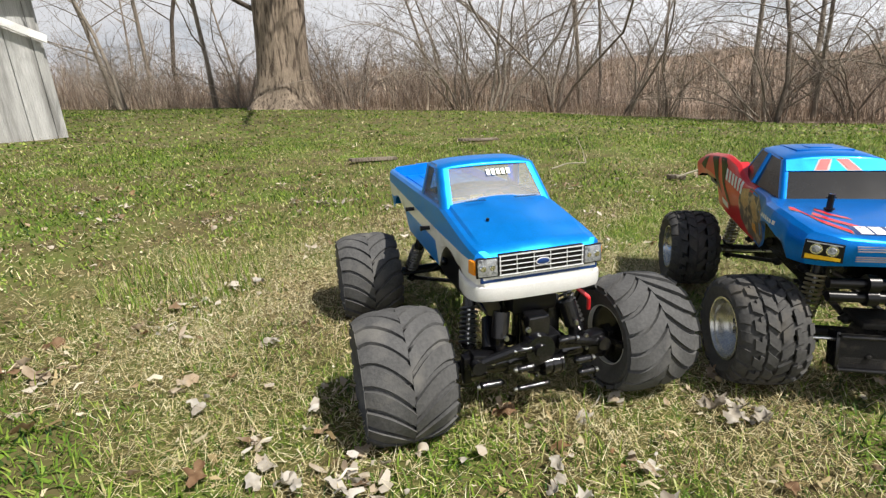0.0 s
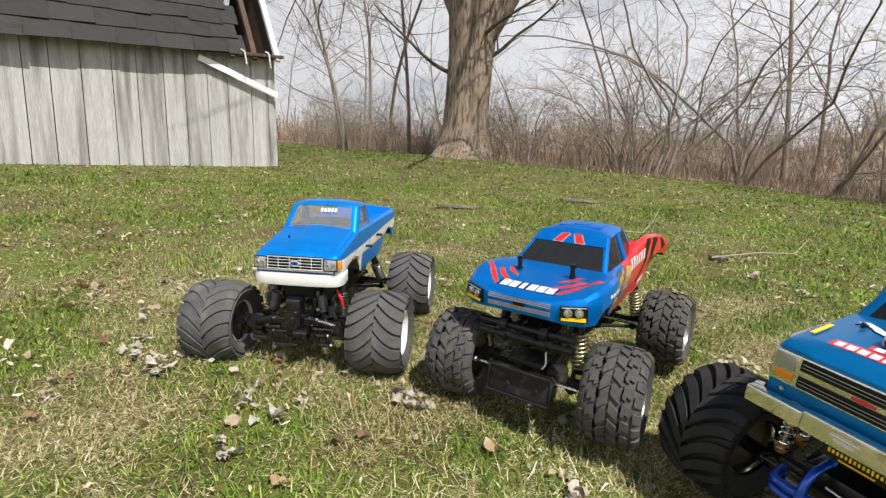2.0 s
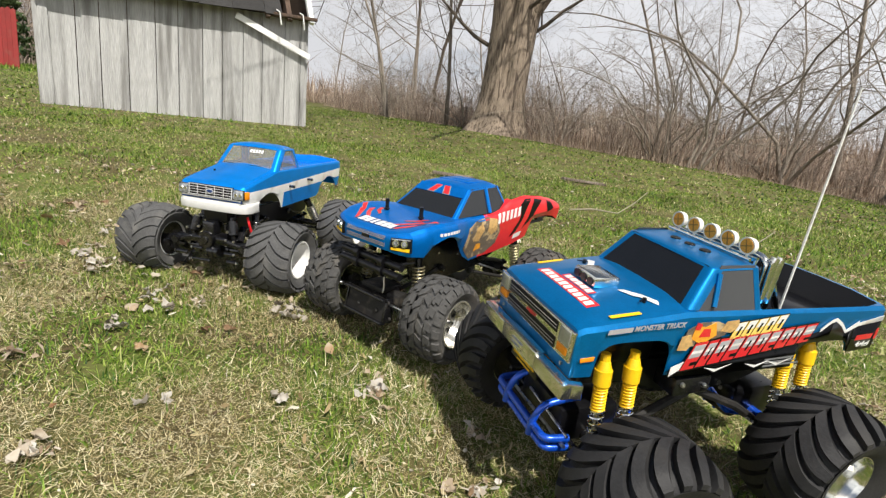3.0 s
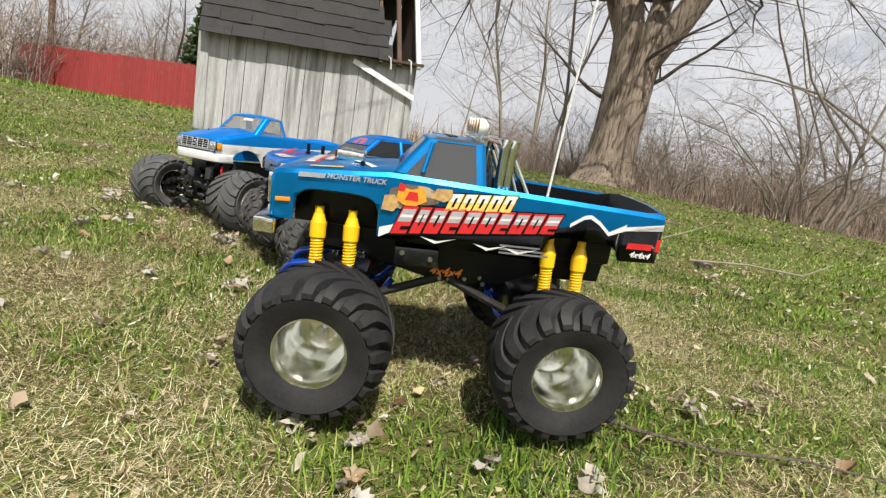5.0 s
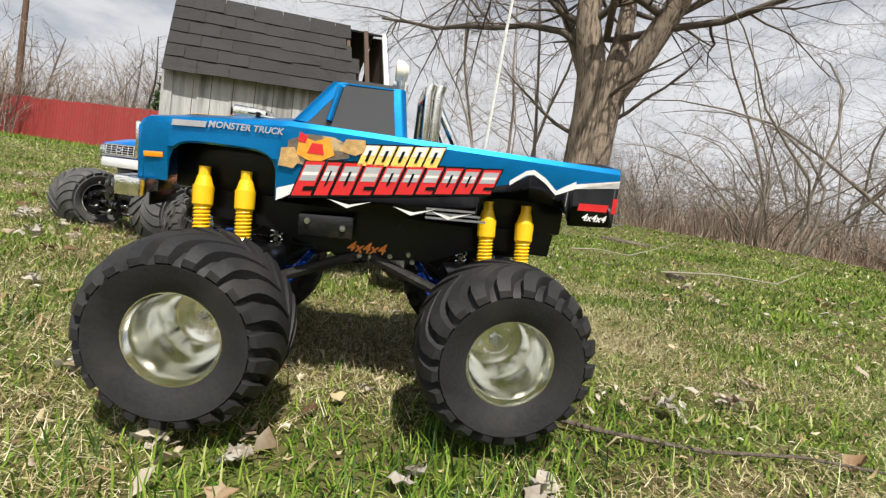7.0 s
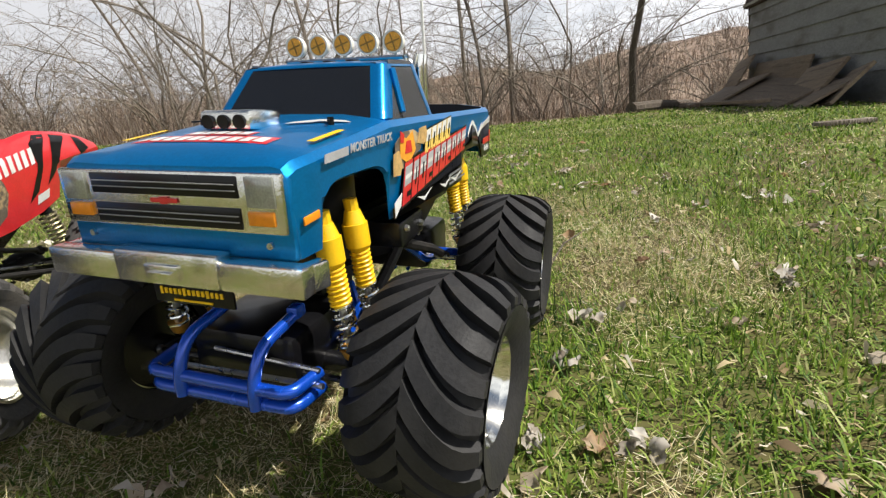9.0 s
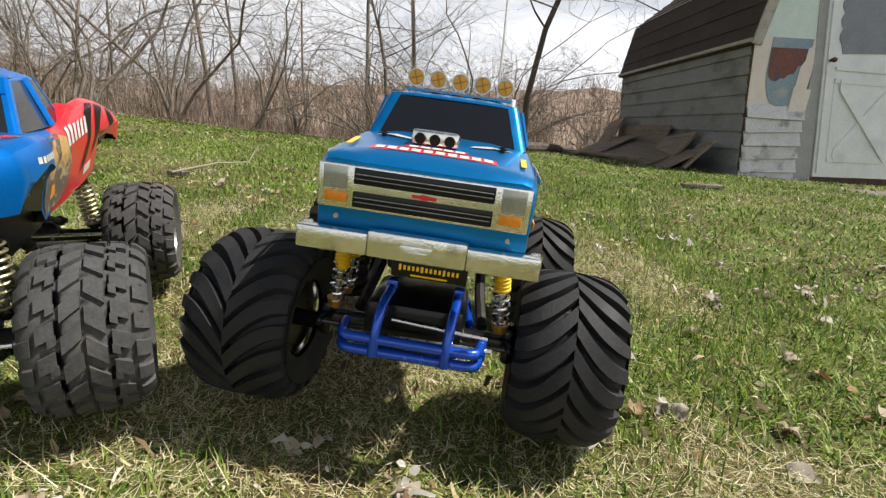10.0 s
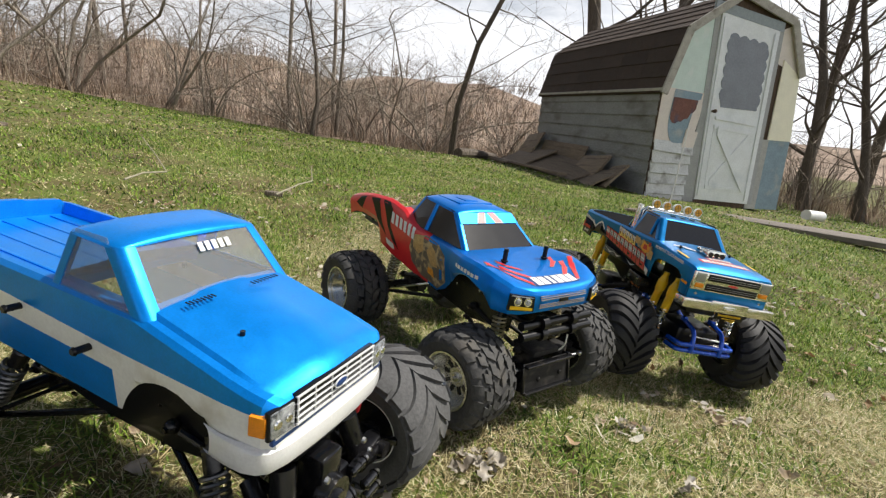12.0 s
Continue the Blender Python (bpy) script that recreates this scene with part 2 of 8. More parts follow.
def slab(bm, pts, depth, mat=0):
    """A flat polygon in space with a thickness along its normal."""
    vs = [Vector(p) for p in pts]
    n = (vs[1] - vs[0]).cross(vs[2] - vs[0]).normalized()
    top = [bm.verts.new(v) for v in vs]
    bot = [bm.verts.new(v - n * depth) for v in vs]
    bm.faces.new(top).material_index = mat
    bm.faces.new(bot[::-1]).material_index = mat
    for i in range(len(vs)):
        j = (i + 1) % len(vs)
        bm.faces.new((top[i], bot[i], bot[j], top[j])).material_index = mat


def words(text, size, m, material, parent, name="lettering", depth=0.0004, shear=0.0, squeeze=1.0):
    """Lettering in the built-in font as a mesh part, centred at m, reading along its x."""
    cu = bpy.data.curves.new("text", "FONT")
    cu.body, cu.size, cu.extrude, cu.align_x, cu.align_y, cu.shear, cu.resolution_u = text, size, depth / 2, "CENTER", "CENTER", shear, 3
    cu.offset = size * 0.022
    tmp = new("text", cu)
    me = bpy.data.meshes.new_from_object(tmp.evaluated_get(bpy.context.evaluated_depsgraph_get()))
    bpy.data.objects.remove(tmp)
    me.transform(m @ Matrix.Diagonal((squeeze, 1, 1, 1)))
    me.materials.clear()
    me.materials.append(material)
    ob = new(name, me)
    ob.parent = parent
    return ob


# ---- ground ----
def swell(x, y):
    """The lawn's far side stands higher towards the old tree and lower towards the patched shed."""
    t = np.clip((y - 3.5) / 4.0, 0, 1)
    return t * t * (3 - 2 * t) * np.interp(x, (-9, -6.8, -4.2, -2.5, 0.25, 1.0, 2.0, 3.0, 4.5, 7.0), (0.02, 0.04, 0.09, 0.09, 0.05, 0.02, -0.06, -0.12, -0.15, -0.20))


def height(x, y):
    r2 = (x - 0.6) ** 2 + (y - 0.7) ** 2
    return float(swell(x, y)) - 0.071 * x + 0.046 * y - 0.035 * math.exp(-((x - 1.15) ** 2 + (y - 0.5) ** 2) / 0.245) + 0.09 * (1 - math.exp(-r2 / 6.0))


def heights(x, y):
    r2 = (x - 0.6) ** 2 + (y - 0.7) ** 2
    return swell(x, y) - 0.071 * x + 0.046 * y - 0.035 * np.exp(-((x - 1.15) ** 2 + (y - 0.5) ** 2) / 0.245) + 0.09 * (1 - np.exp(-r2 / 6.0))


def patch(x, y, f=1.0, p=0.0):
    """A soft pattern from 0 to 1 for bare and lush patches."""
    s = np.sin(2.1 * f * x + 1.3 * np.sin(1.7 * f * y + p)) + np.sin(2.7 * f * y + 1.1 * np.sin(2.3 * f * x + 2 * p) + p) + 0.7 * np.sin(5.3 * f * x - 3.1 * f * y + p) + 0.5 * np.sin(9.1 * f * y + 7.7 * f * x)
    return 1 / (1 + np.exp(-1.1 * s))


EDGE = ((-30, 16), (-16, 14.5), (-9, 12.4), (-6.8, 11.0), (-4.2, 9.4), (-2.5, 8.1), (-0.8, 7.5), (0.25, 7.35), (1.0, 7.8), (2.0, 8.8), (3.8, 8.4), (4.6, 7.0), (5.3, 6.6), (5.9, 5.3), (8.0, 5.4), (9.5, 3.0), (9.0, 0.6), (9.5, -6), (12, -30))


def edge_y(x):
    return np.interp(x, [p[0] for p in EDGE[:16]], [p[1] for p in EDGE[:16]])


def island_material(name, stops, rough=0.85, noise_scale=1.5, trans=0.0, shift=0.5):
    """Blades, twigs and leaves whose colour runs over the stops from piece to piece and from patch to patch."""
    m = bpy.data.materials.new(name)
    m.use_nodes = True
    n, l, b = nodes_of(m)
    g, co, ns = n.new("ShaderNodeNewGeometry"), n.new("ShaderNodeTexCoord"), n.new("ShaderNodeTexNoise")
    ns.inputs["Scale"].default_value, ns.inputs["Detail"].default_value = noise_scale, 4.0
    l.new(co.outputs["Object"], ns.inputs["Vector"])
    ma = n.new("ShaderNodeMath")
    ma.operation, ma.inputs[1].default_value = "MULTIPLY_ADD", shift * 2.2
    sub = n.new("ShaderNodeMath")
    sub.operation, sub.inputs[1].default_value = "SUBTRACT", shift * 1.1
    l.new(ns.outputs["Fac"], ma.inputs[0])
    l.new(g.outputs["Random Per Island"], ma.inputs[2])
    l.new(ma.outputs[0], sub.inputs[0])
    r = n.new("ShaderNodeValToRGB")
    el = r.color_ramp.elements
    el[0].position, el[1].position = stops[0][0], stops[-1][0]
    el[0].color, el[1].color = (*stops[0][1], 1), (*stops[-1][1], 1)
    for p, c in stops[1:-1]:
        q = el.new(p)
        q.color = (*c, 1)
    l.new(sub.outputs[0], r.inputs[0])
    l.new(r.outputs[0], b.inputs["Base Color"])
    b.inputs["Roughness"].default_value = rough
    b.inputs["Specular IOR Level"].default_value = 0.25
    if trans:
        tl, mx = n.new("ShaderNodeBsdfTranslucent"), n.new("ShaderNodeMixShader")
        l.new(r.outputs[0], tl.inputs[0])
        mx.inputs[0].default_value = trans
        l.new(b.outputs[0], mx.inputs[1])
        l.new(tl.outputs[0], mx.inputs[2])
        l.new(mx.outputs[0], n["Material Output"].inputs[0])
    return m


def quick_mesh(name, verts, loops, sizes, material):
    """A large mesh from arrays."""
    me = bpy.data.meshes.new(name)
    me.vertices.add(len(verts))
    me.vertices.foreach_set("co", np.asarray(verts, dtype=np.float32).ravel())
    me.loops.add(len(loops))
    me.loops.foreach_set("vertex_index", np.asarray(loops, dtype=np.int32))
    sizes = np.asarray(sizes, dtype=np.int32)
    me.polygons.add(len(sizes))
    me.polygons.foreach_set("loop_start", np.concatenate([[0], np.cumsum(sizes)[:-1]]).astype(np.int32))
    me.polygons.foreach_set("loop_total", sizes)
    me.update(calc_edges=True)
    me.materials.append(material)
    return me


def blades(name, x, y, z, length, width, lean, turn, material, label, category, curl=0.6, plain=False):
    """Many bent blades: each a quad and a tip, or one narrow triangle where plain."""
    n = len(x)
    d = np.stack([np.cos(turn), np.sin(turn), np.zeros(n)], 1)
    s = np.stack([-np.sin(turn), np.cos(turn), np.zeros(n)], 1) * (width / 2)[:, None]
    base = np.stack([x, y, z], 1)
    up = np.array([0, 0, 1.0])
    mid = base + (d * np.sin(lean)[:, None] + up * np.cos(lean)[:, None]) * (length * 0.55)[:, None]
    if plain:
        tip = base + (d * np.sin(lean)[:, None] + up * np.cos(lean)[:, None]) * length[:, None]
        me = quick_mesh(name, np.stack([base - s, base + s, tip], 1).reshape(-1, 3), np.arange(3 * n), np.full(n, 3), material)
        return tagged(new(name, me), label, category, "", "stuff")
    l2 = np.minimum(lean + curl * np.abs(lean) + 0.15, 1.9)
    tip = mid + (d * np.sin(l2)[:, None] + up * np.cos(l2)[:, None]) * (length * 0.45)[:, None]
    v = np.stack([base - s, base + s, mid + s * 0.8, mid - s * 0.8, tip], 1).reshape(-1, 3)
    o = (np.arange(n) * 5)[:, None]
    loops = (o + np.array([0, 1, 2, 3, 3, 2, 4])[None]).ravel()
    me = quick_mesh(name, v, loops, np.tile([4, 3], n), material)
    return tagged(new(name, me), label, category, "", "stuff")


SOIL = island_material("thatch_and_soil", ((0.0, (0.030, 0.022, 0.013)), (0.45, (0.105, 0.090, 0.036)), (0.7, (0.098, 0.125, 0.026)), (1.0, (0.075, 0.125, 0.018))), 0.95, 5.0, 0.0, 0.6)
n_, l_, b_ = nodes_of(SOIL)
nz, bp_ = n_.new("ShaderNodeTexNoise"), n_.new("ShaderNodeBump")
nz.inputs["Scale"].default_value, nz.inputs["Detail"].default_value = 60.0, 8.0
bp_.inputs["Strength"].default_value, bp_.inputs["Distance"].default_value = 0.8, 0.02
l_.new(nz.outputs["Fac"], bp_.inputs["Height"])
l_.new(bp_.outputs[0], b_.inputs["Normal"])
gx = np.concatenate([-np.geomspace(400, 6, 26), np.linspace(-5.5, 7.5, 120), np.geomspace(8, 400, 26)])
gy = np.concatenate([-np.geomspace(400, 3, 24), np.linspace(-2.7, 6, 90), np.geomspace(6.3, 400, 34)])
X, Y = np.meshgrid(gx, gy)
far = np.sqrt(X ** 2 + Y ** 2)
Zg = heights(np.clip(X, -40, 40), np.clip(Y, -40, 40))
az = np.degrees(np.arctan2(Y, X))
# the rough field past the lawn climbs to a low ridge
rise = np.clip((far - 16) / 70, 0, 1) ** 1.2 * (5.5 + 1.2 * np.sin(az * 0.21) + 0.8 * np.sin(az * 0.53 + 1))
face = np.clip((az - 15) / 30, 0, 1) * np.clip((170 - az) / 30, 0, 1)
Zg = np.where(far > 16, Zg * np.clip(1 - (far - 16) / 60, 0.0, 1) + 0.5 * np.clip((far - 16) / 60, 0, 1), Zg) + rise * face
vs = np.stack([X, Y, Zg], -1).reshape(-1, 3)
nx, ny = len(gx), len(gy)
ii = (np.arange(ny - 1)[:, None] * nx + np.arange(nx - 1)[None]).ravel()
lp = np.stack([ii, ii + 1, ii + nx + 1, ii + nx], 1).ravel()
gm = quick_mesh("ground", vs, lp, np.full(len(ii), 4), SOIL)
gm.polygons.foreach_set("use_smooth", np.ones(len(ii), dtype=bool))
FIELD = island_material("dry_field", ((0.0, (0.12, 0.086, 0.066)), (0.5, (0.25, 0.185, 0.14)), (1.0, (0.33, 0.26, 0.20))), 0.95, 0.12, 0.0, 0.9)
gm.materials.append(FIELD)
cx, cy = X[:-1, :-1].ravel(), Y[:-1, :-1].ravel()
gm.polygons.foreach_set("material_index", ((cy > edge_y(cx)) | (np.hypot(cx, cy) > 34)).astype(np.int32))
tagged(new("ground", gm), "sloping lawn running into a dry brown field", "ground", "", "structure")

rng = np.random.default_rng(7)
GRASS = island_material("grass_blades", ((0.0, (0.020, 0.056, 0.010)), (0.3, (0.094, 0.180, 0.020)), (0.65, (0.195, 0.302, 0.036)), (0.88, (0.285, 0.355, 0.066)), (1.0, (0.43, 0.44, 0.18))), 0.55, 2.2, 0.22, 0.45)
STRAW = island_material("straw_blades", ((0.0, (0.050, 0.034, 0.015)), (0.3, (0.27, 0.210, 0.092)), (0.6, (0.55, 0.475, 0.25)), (1.0, (0.84, 0.78, 0.55))), 0.75, 3.0, 0.15, 0.35)


def smooth(d, d0, d1):
    t = np.clip((d - d0) / (d1 - d0), 0, 1)
    return t * t * (3 - 2 * t)


def ring(x, y):
    """Distance from the row of trucks, for fading one kind of blades into the next."""
    return np.hypot((x - 0.65) / 1.25, (y - 0.75))


def lawn(name, x0, x1, y0, y1, per, length, width, straw, lie, label, inner=None, outer=None, plain=False):
    n = int((x1 - x0) * (y1 - y0) * per)
    x, y = rng.uniform(x0, x1, n), rng.uniform(y0, y1, n)
    lush = np.clip(patch(x, y, 1.6, 0.4) * 0.5 + patch(x, y, 5.0, 2.0) * 0.5 + 0.26 * smooth(x, 0.9, 1.6) + 0.10 * smooth(y, 1.2, 2.6) - 0.15 * smooth(-y, -0.5, -0.1) * (x < 1.0), 0, 1)
    lush = np.clip(0.55 + (lush - 0.55) * 1.45, 0, 1)
    keep = rng.random(n) < (0.10 + 1.05 * lush if not straw else 1.05 - 1.15 * lush)
    keep &= y < edge_y(x) + 0.2
    d = ring(x, y)
    if inner:
        keep &= rng.random(n) < smooth(d, *inner)
    if outer:
        keep &= rng.random(n) < 1 - smooth(d, *outer)
    x, y, lush = x[keep], y[keep], lush[keep]
    n = len(x)
    ln = length * rng.gamma(5, 1 / 5, n) * (0.5 + 0.6 * lush + 0.45 * patch(x, y, 9.0, 1.0))
    lean = np.abs(rng.normal(lie, 0.38, n)) if not straw else np.clip(rng.normal(lie, 0.34, n), 0.2, 1.6)
    z = heights(x, y) + (rng.uniform(0, 0.010, n) if straw else 0)
    return blades(name, x, y, z, ln, width * rng.uniform(0.6, 1.4, n), lean, rng.uniform(0, 6.2832, n), STRAW if straw else GRASS, label, "grass", 0.8 if not straw else 0.1, plain)


def chips(name, x, y, long, wide, lift, material, label):
    """Flat torn bits lying on the turf at all tilts, each bent once across."""
    n = len(x)
    a1, t1, t2 = rng.uniform(0, 6.2832, n), rng.normal(0, 0.35, n), rng.normal(0, 0.45, n)
    u = np.stack([np.cos(a1) * np.cos(t1), np.sin(a1) * np.cos(t1), np.sin(t1)], 1) * (long / 2)[:, None]
    v = np.stack([-np.sin(a1) * np.cos(t2), np.cos(a1) * np.cos(t2), np.sin(t2)], 1) * (wide / 2)[:, None]
    c = np.stack([x, y, heights(x, y) + lift], 1)
    up = np.array([0, 0, 1.0])[None] * (long * rng.uniform(-0.25, 0.3, n))[:, None]
    k1, k2 = rng.uniform(0.3, 1, n)[:, None], rng.uniform(0.2, 0.9, n)[:, None]
    p = np.stack([c - u - v * k1, c - u * 0.9 + v * k2, c + v + up, c - v + up, c + u * k1 + v * k2 * 0.8, c + u - v * k2 * 0.5], 1).reshape(-1, 3)
    o = (np.arange(n) * 6)[:, None]
    lp2 = (o + np.array([0, 3, 2, 1, 3, 5, 4, 2])[None]).ravel()
    me = quick_mesh(name, p, lp2, np.full(2 * n, 4), material)
    return tagged(new(name, me), label, "thatch", "", "stuff")


lawn("grass", -1.4, 2.7, -0.5, 2.1, 40000, 0.0125, 0.0019, False, 0.85, "short green spring grass", None, (0.75, 1.3))
lawn("dry_grass", -1.4, 2.7, -0.5, 2.1, 130000, 0.0175, 0.0009, True, 1.36, "matted dry grass stalks", None, (0.75, 1.3), True)
lawn("grass", -4.5, 5.5, -2.0, 5.2, 9500, 0.0125, 0.0058, False, 1.0, "short green spring grass", (0.75, 1.3), (2.6, 4.0), True)
lawn("dry_grass", -4.5, 5.5, -2.0, 5.2, 7500, 0.017, 0.0026, True, 1.4, "matted dry grass stalks", (0.75, 1.3), (2.6, 4.0), True)
lawn("grass", -15, 11, -7, 14, 700, 0.014, 0.019, False, 1.0, "short green spring grass", (2.6, 4.0), None, True)
lawn("dry_grass", -15, 11, -7, 14, 520, 0.030, 0.008, True, 1.4, "matted dry grass stalks", (2.6, 4.0), None, True)
lawn("grass", -30, -15, -7, 14, 180, 0.08, 0.03, False, 0.5, "short green spring grass", None, None, True)
CHIP = island_material("thatch_bits", ((0.0, (0.09, 0.062, 0.035)), (0.3, (0.24, 0.175, 0.085)), (0.6, (0.46, 0.37, 0.20)), (0.88, (0.56, 0.49, 0.33)), (1.0, (0.62, 0.58, 0.48))), 0.8, 5.0, 0.15, 0.3)
n = 110000
x, y = rng.uniform(-1.5, 2.8, n), rng.uniform(-0.5, 2.3, n)
keep = rng.random(n) < (1.05 - 0.85 * patch(x, y, 1.6, 0.4)) * (0.15 + 1.1 * patch(x, y, 4.3, 4.0) ** 1.5) * (1 - smooth(ring(x, y), 0.9, 1.7)) * (1 - 0.55 * smooth(x, 1.0, 1.7))
x, y = x[keep], y[keep]
chips("thatch", x, y, rng.gamma(2.2, 0.0042, len(x)), rng.gamma(2.2, 0.0009, len(x)), rng.uniform(0.003, 0.016, len(x)), CHIP, "pale broken bits of straw and bark")
n = 34000
x, y = rng.uniform(-4.5, 5.5, n), rng.uniform(-1.5, 6, n)
keep = rng.random(n) < (1.05 - 0.8 * patch(x, y, 1.6, 0.4)) * (0.3 + 0.8 * patch(x, y, 3.3, 4.0))
x, y = x[keep], y[keep]
chips("thatch", x, y, rng.gamma(3, 0.0042, len(x)), rng.gamma(3, 0.0015, len(x)), rng.uniform(0.006, 0.022, len(x)), CHIP, "pale broken bits of straw and bark")


# heaps of torn pale leaf scraps pressed into the turf
hx, hy = rng.uniform(-1.3, 2.5, 110), rng.uniform(0.1, 2.2, 110)
pick_ = rng.integers(0, 110, 2000)
far_ = np.abs(rng.normal(0, 1, 2000)) * rng.choice([0.012, 0.022, 0.04], 110)[pick_]
ang_ = rng.uniform(0, 6.2832, 2000)
x, y = hx[pick_] + far_ * np.cos(ang_), hy[pick_] + far_ * np.sin(ang_)
SCRAP = island_material("leaf_scraps", ((0.0, (0.20, 0.13, 0.075)), (0.3, (0.36, 0.29, 0.21)), (0.65, (0.50, 0.45, 0.37)), (1.0, (0.62, 0.59, 0.53))), 0.85, 60.0, 0.15, 0.4)
chips("leaf_scraps", x, y, rng.gamma(3, 0.0048, len(x)), rng.gamma(3, 0.0026, len(x)), rng.uniform(0.008, 0.018, len(x)), SCRAP, "torn pale leaf scraps in the turf")


# a lush dark tuft and taller ones round the tyres
def tuft(cx0, cy0, r, n, length, name="grass_tuft"):
    a0, q = rng.uniform(0, 6.2832, n), r * np.sqrt(rng.random(n))
    x, y = cx0 + q * np.cos(a0), cy0 + q * np.sin(a0)
    return blades(name, x, y, heights(x, y), 0.75 * length * rng.uniform(0.5, 1.2, n), np.full(n, 0.0019), np.abs(rng.normal(0.35, 0.25, n)), rng.uniform(0, 6.2832, n), GRASS, "taller tuft of green grass", "grass")


for cx0, cy0, r, n, ln in ((-0.52, 1.05, 0.16, 900, 0.05), (1.30, 0.62, 0.10, 160, 0.05), (1.16, 0.38, 0.08, 120, 0.05), (0.72, 0.50, 0.15, 260, 0.04), (1.7, 0.5, 0.25, 500, 0.05), (1.38, 0.45, 0.2, 300, 0.05), (0.25, 0.55, 0.10, 160, 0.04), (2.1, 1.1, 0.4, 900, 0.05), (-0.2, 1.7, 0.4, 700, 0.045)):
    tuft(cx0, cy0, r, n, ln)

# ---- dead leaves ----
LEAF = island_material("dead_leaves", ((0.0, (0.17, 0.085, 0.04)), (0.22, (0.33, 0.21, 0.11)), (0.5, (0.40, 0.31, 0.21)), (0.8, (0.45, 0.39, 0.31)), (1.0, (0.54, 0.50, 0.44))), 0.85, 45.0, 0.2, 0.45)

PALE_LEAF = island_material("bleached_leaf", ((0.0, (0.18, 0.15, 0.115)), (0.5, (0.34, 0.305, 0.25)), (1.0, (0.48, 0.45, 0.40))), 0.85, 90.0, 0.15, 0.6)
BROWN_LEAF = island_material("russet_leaf", ((0.0, (0.07, 0.04, 0.022)), (0.5, (0.16, 0.092, 0.05)), (1.0, (0.27, 0.18, 0.105))), 0.8, 60.0, 0.2, 0.6)


def leaf_bm(bm, m, size, curl, r, rows=7, cols=5):
    """One dry crumpled leaf: a lobed outline on a small grid, rolled and creased."""
    ph, ph2, fold = r.uniform(0, 6.28), r.uniform(0, 6.28), r.uniform(-0.5, 0.5)
    fat, lob = r.uniform(0.24, 0.42), r.uniform(0.1, 0.45)
    grid = []
    for i in range(rows):
        t = i / (rows - 1)
        y = t - 0.5
        half = fat * (math.sin(math.pi * min(1, 0.06 + t * 0.94)) ** 0.7) * (1 + lob * math.sin(t * 15 + ph) + r.uniform(-0.3, 0.25)) + 0.01
        row = []
        for j in range(cols):
            q = (j / (cols - 1)) * 2 - 1
            x = half * q * (1 + 0.12 * math.sin(9 * t + 3 * q + ph2))
            z = curl * (x * x * 2.4 + y * y * 1.1) + fold * abs(x) * 0.5 + 0.10 * math.sin(7 * y + 5 * x + ph) + 0.07 * math.sin(13 * x - 9 * y + ph2) + r.uniform(-0.025, 0.025)
            row.append(bm.verts.new(m @ Vector((x * size, y * size, z * size))))
        grid.append(row)
    for u, v in zip(grid, grid[1:]):
        for j in range(cols - 1):
            bm.faces.new((u[j], u[j + 1], v[j + 1], v[j]))


lr = random.Random(5)
bm = bmesh.new()
heaps = [(lr.uniform(-1.2, 2.6), lr.uniform(0.15, 2.4)) for k in range(60)]
for k in range(760):
    if k < 330:
        hx, hy = lr.choice(heaps)
        x, y = hx + lr.gauss(0, 0.045), hy + lr.gauss(0, 0.045)
    elif k < 480:
        x, y = lr.uniform(-1.2, 2.6), lr.uniform(0.0, 2.3)
    else:
        x, y = lr.uniform(-4, 5), lr.uniform(-0.2, 6)
    size = lr.choice((0.009, 0.012, 0.016, 0.024)) * lr.uniform(0.7, 1.25)
    leaf_bm(bm, pose(x, y, height(x, y) + lr.uniform(0.006, 0.016), lr.uniform(-45, 45), lr.uniform(-45, 45), lr.uniform(0, 360)), size, lr.uniform(-0.5, 0.6), lr, 5, 4)
tagged(new("leaf_litter", mesh_from("leaf_litter", bm, LEAF, 60)), "small scattered dry leaves and chips", "leaf litter", "", "stuff")

spots = [(0.11, 0.62, 0.03), (-0.11, 0.57, 0.032), (-0.32, 0.67, 0.036), (-0.48, 0.82, 0.03), (-0.16, 0.52, 0.03), (1.35, 0.85, 0.03), (1.36, 0.91, 0.04), (1.23, 0.42, 0.034), (1.34, 0.30, 0.045), (1.62, 0.72, 0.03), (0.71, 0.52, 0.042), (0.74, 0.50, 0.034), (0.68, 0.56, 0.03), (0.9, 0.42, 0.034), (0.2, 0.42, 0.034), (0.35, 0.35, 0.034), (1.45, 0.62, 0.03), (1.5, 0.5, 0.034), (-0.6, 0.62, 0.04), (-0.63, 0.68, 0.04), (-0.58, 0.70, 0.034), (0.8, 0.3, 0.036)]
spots += [(0.405 + 0.034 * math.cos(2.4 * k) * (k / 11) ** 0.5 * 1.3, 0.618 + 0.030 * math.sin(2.4 * k) * (k / 11) ** 0.5, 0.026 + 0.010 * (k % 3) / 2) for k in range(11)]
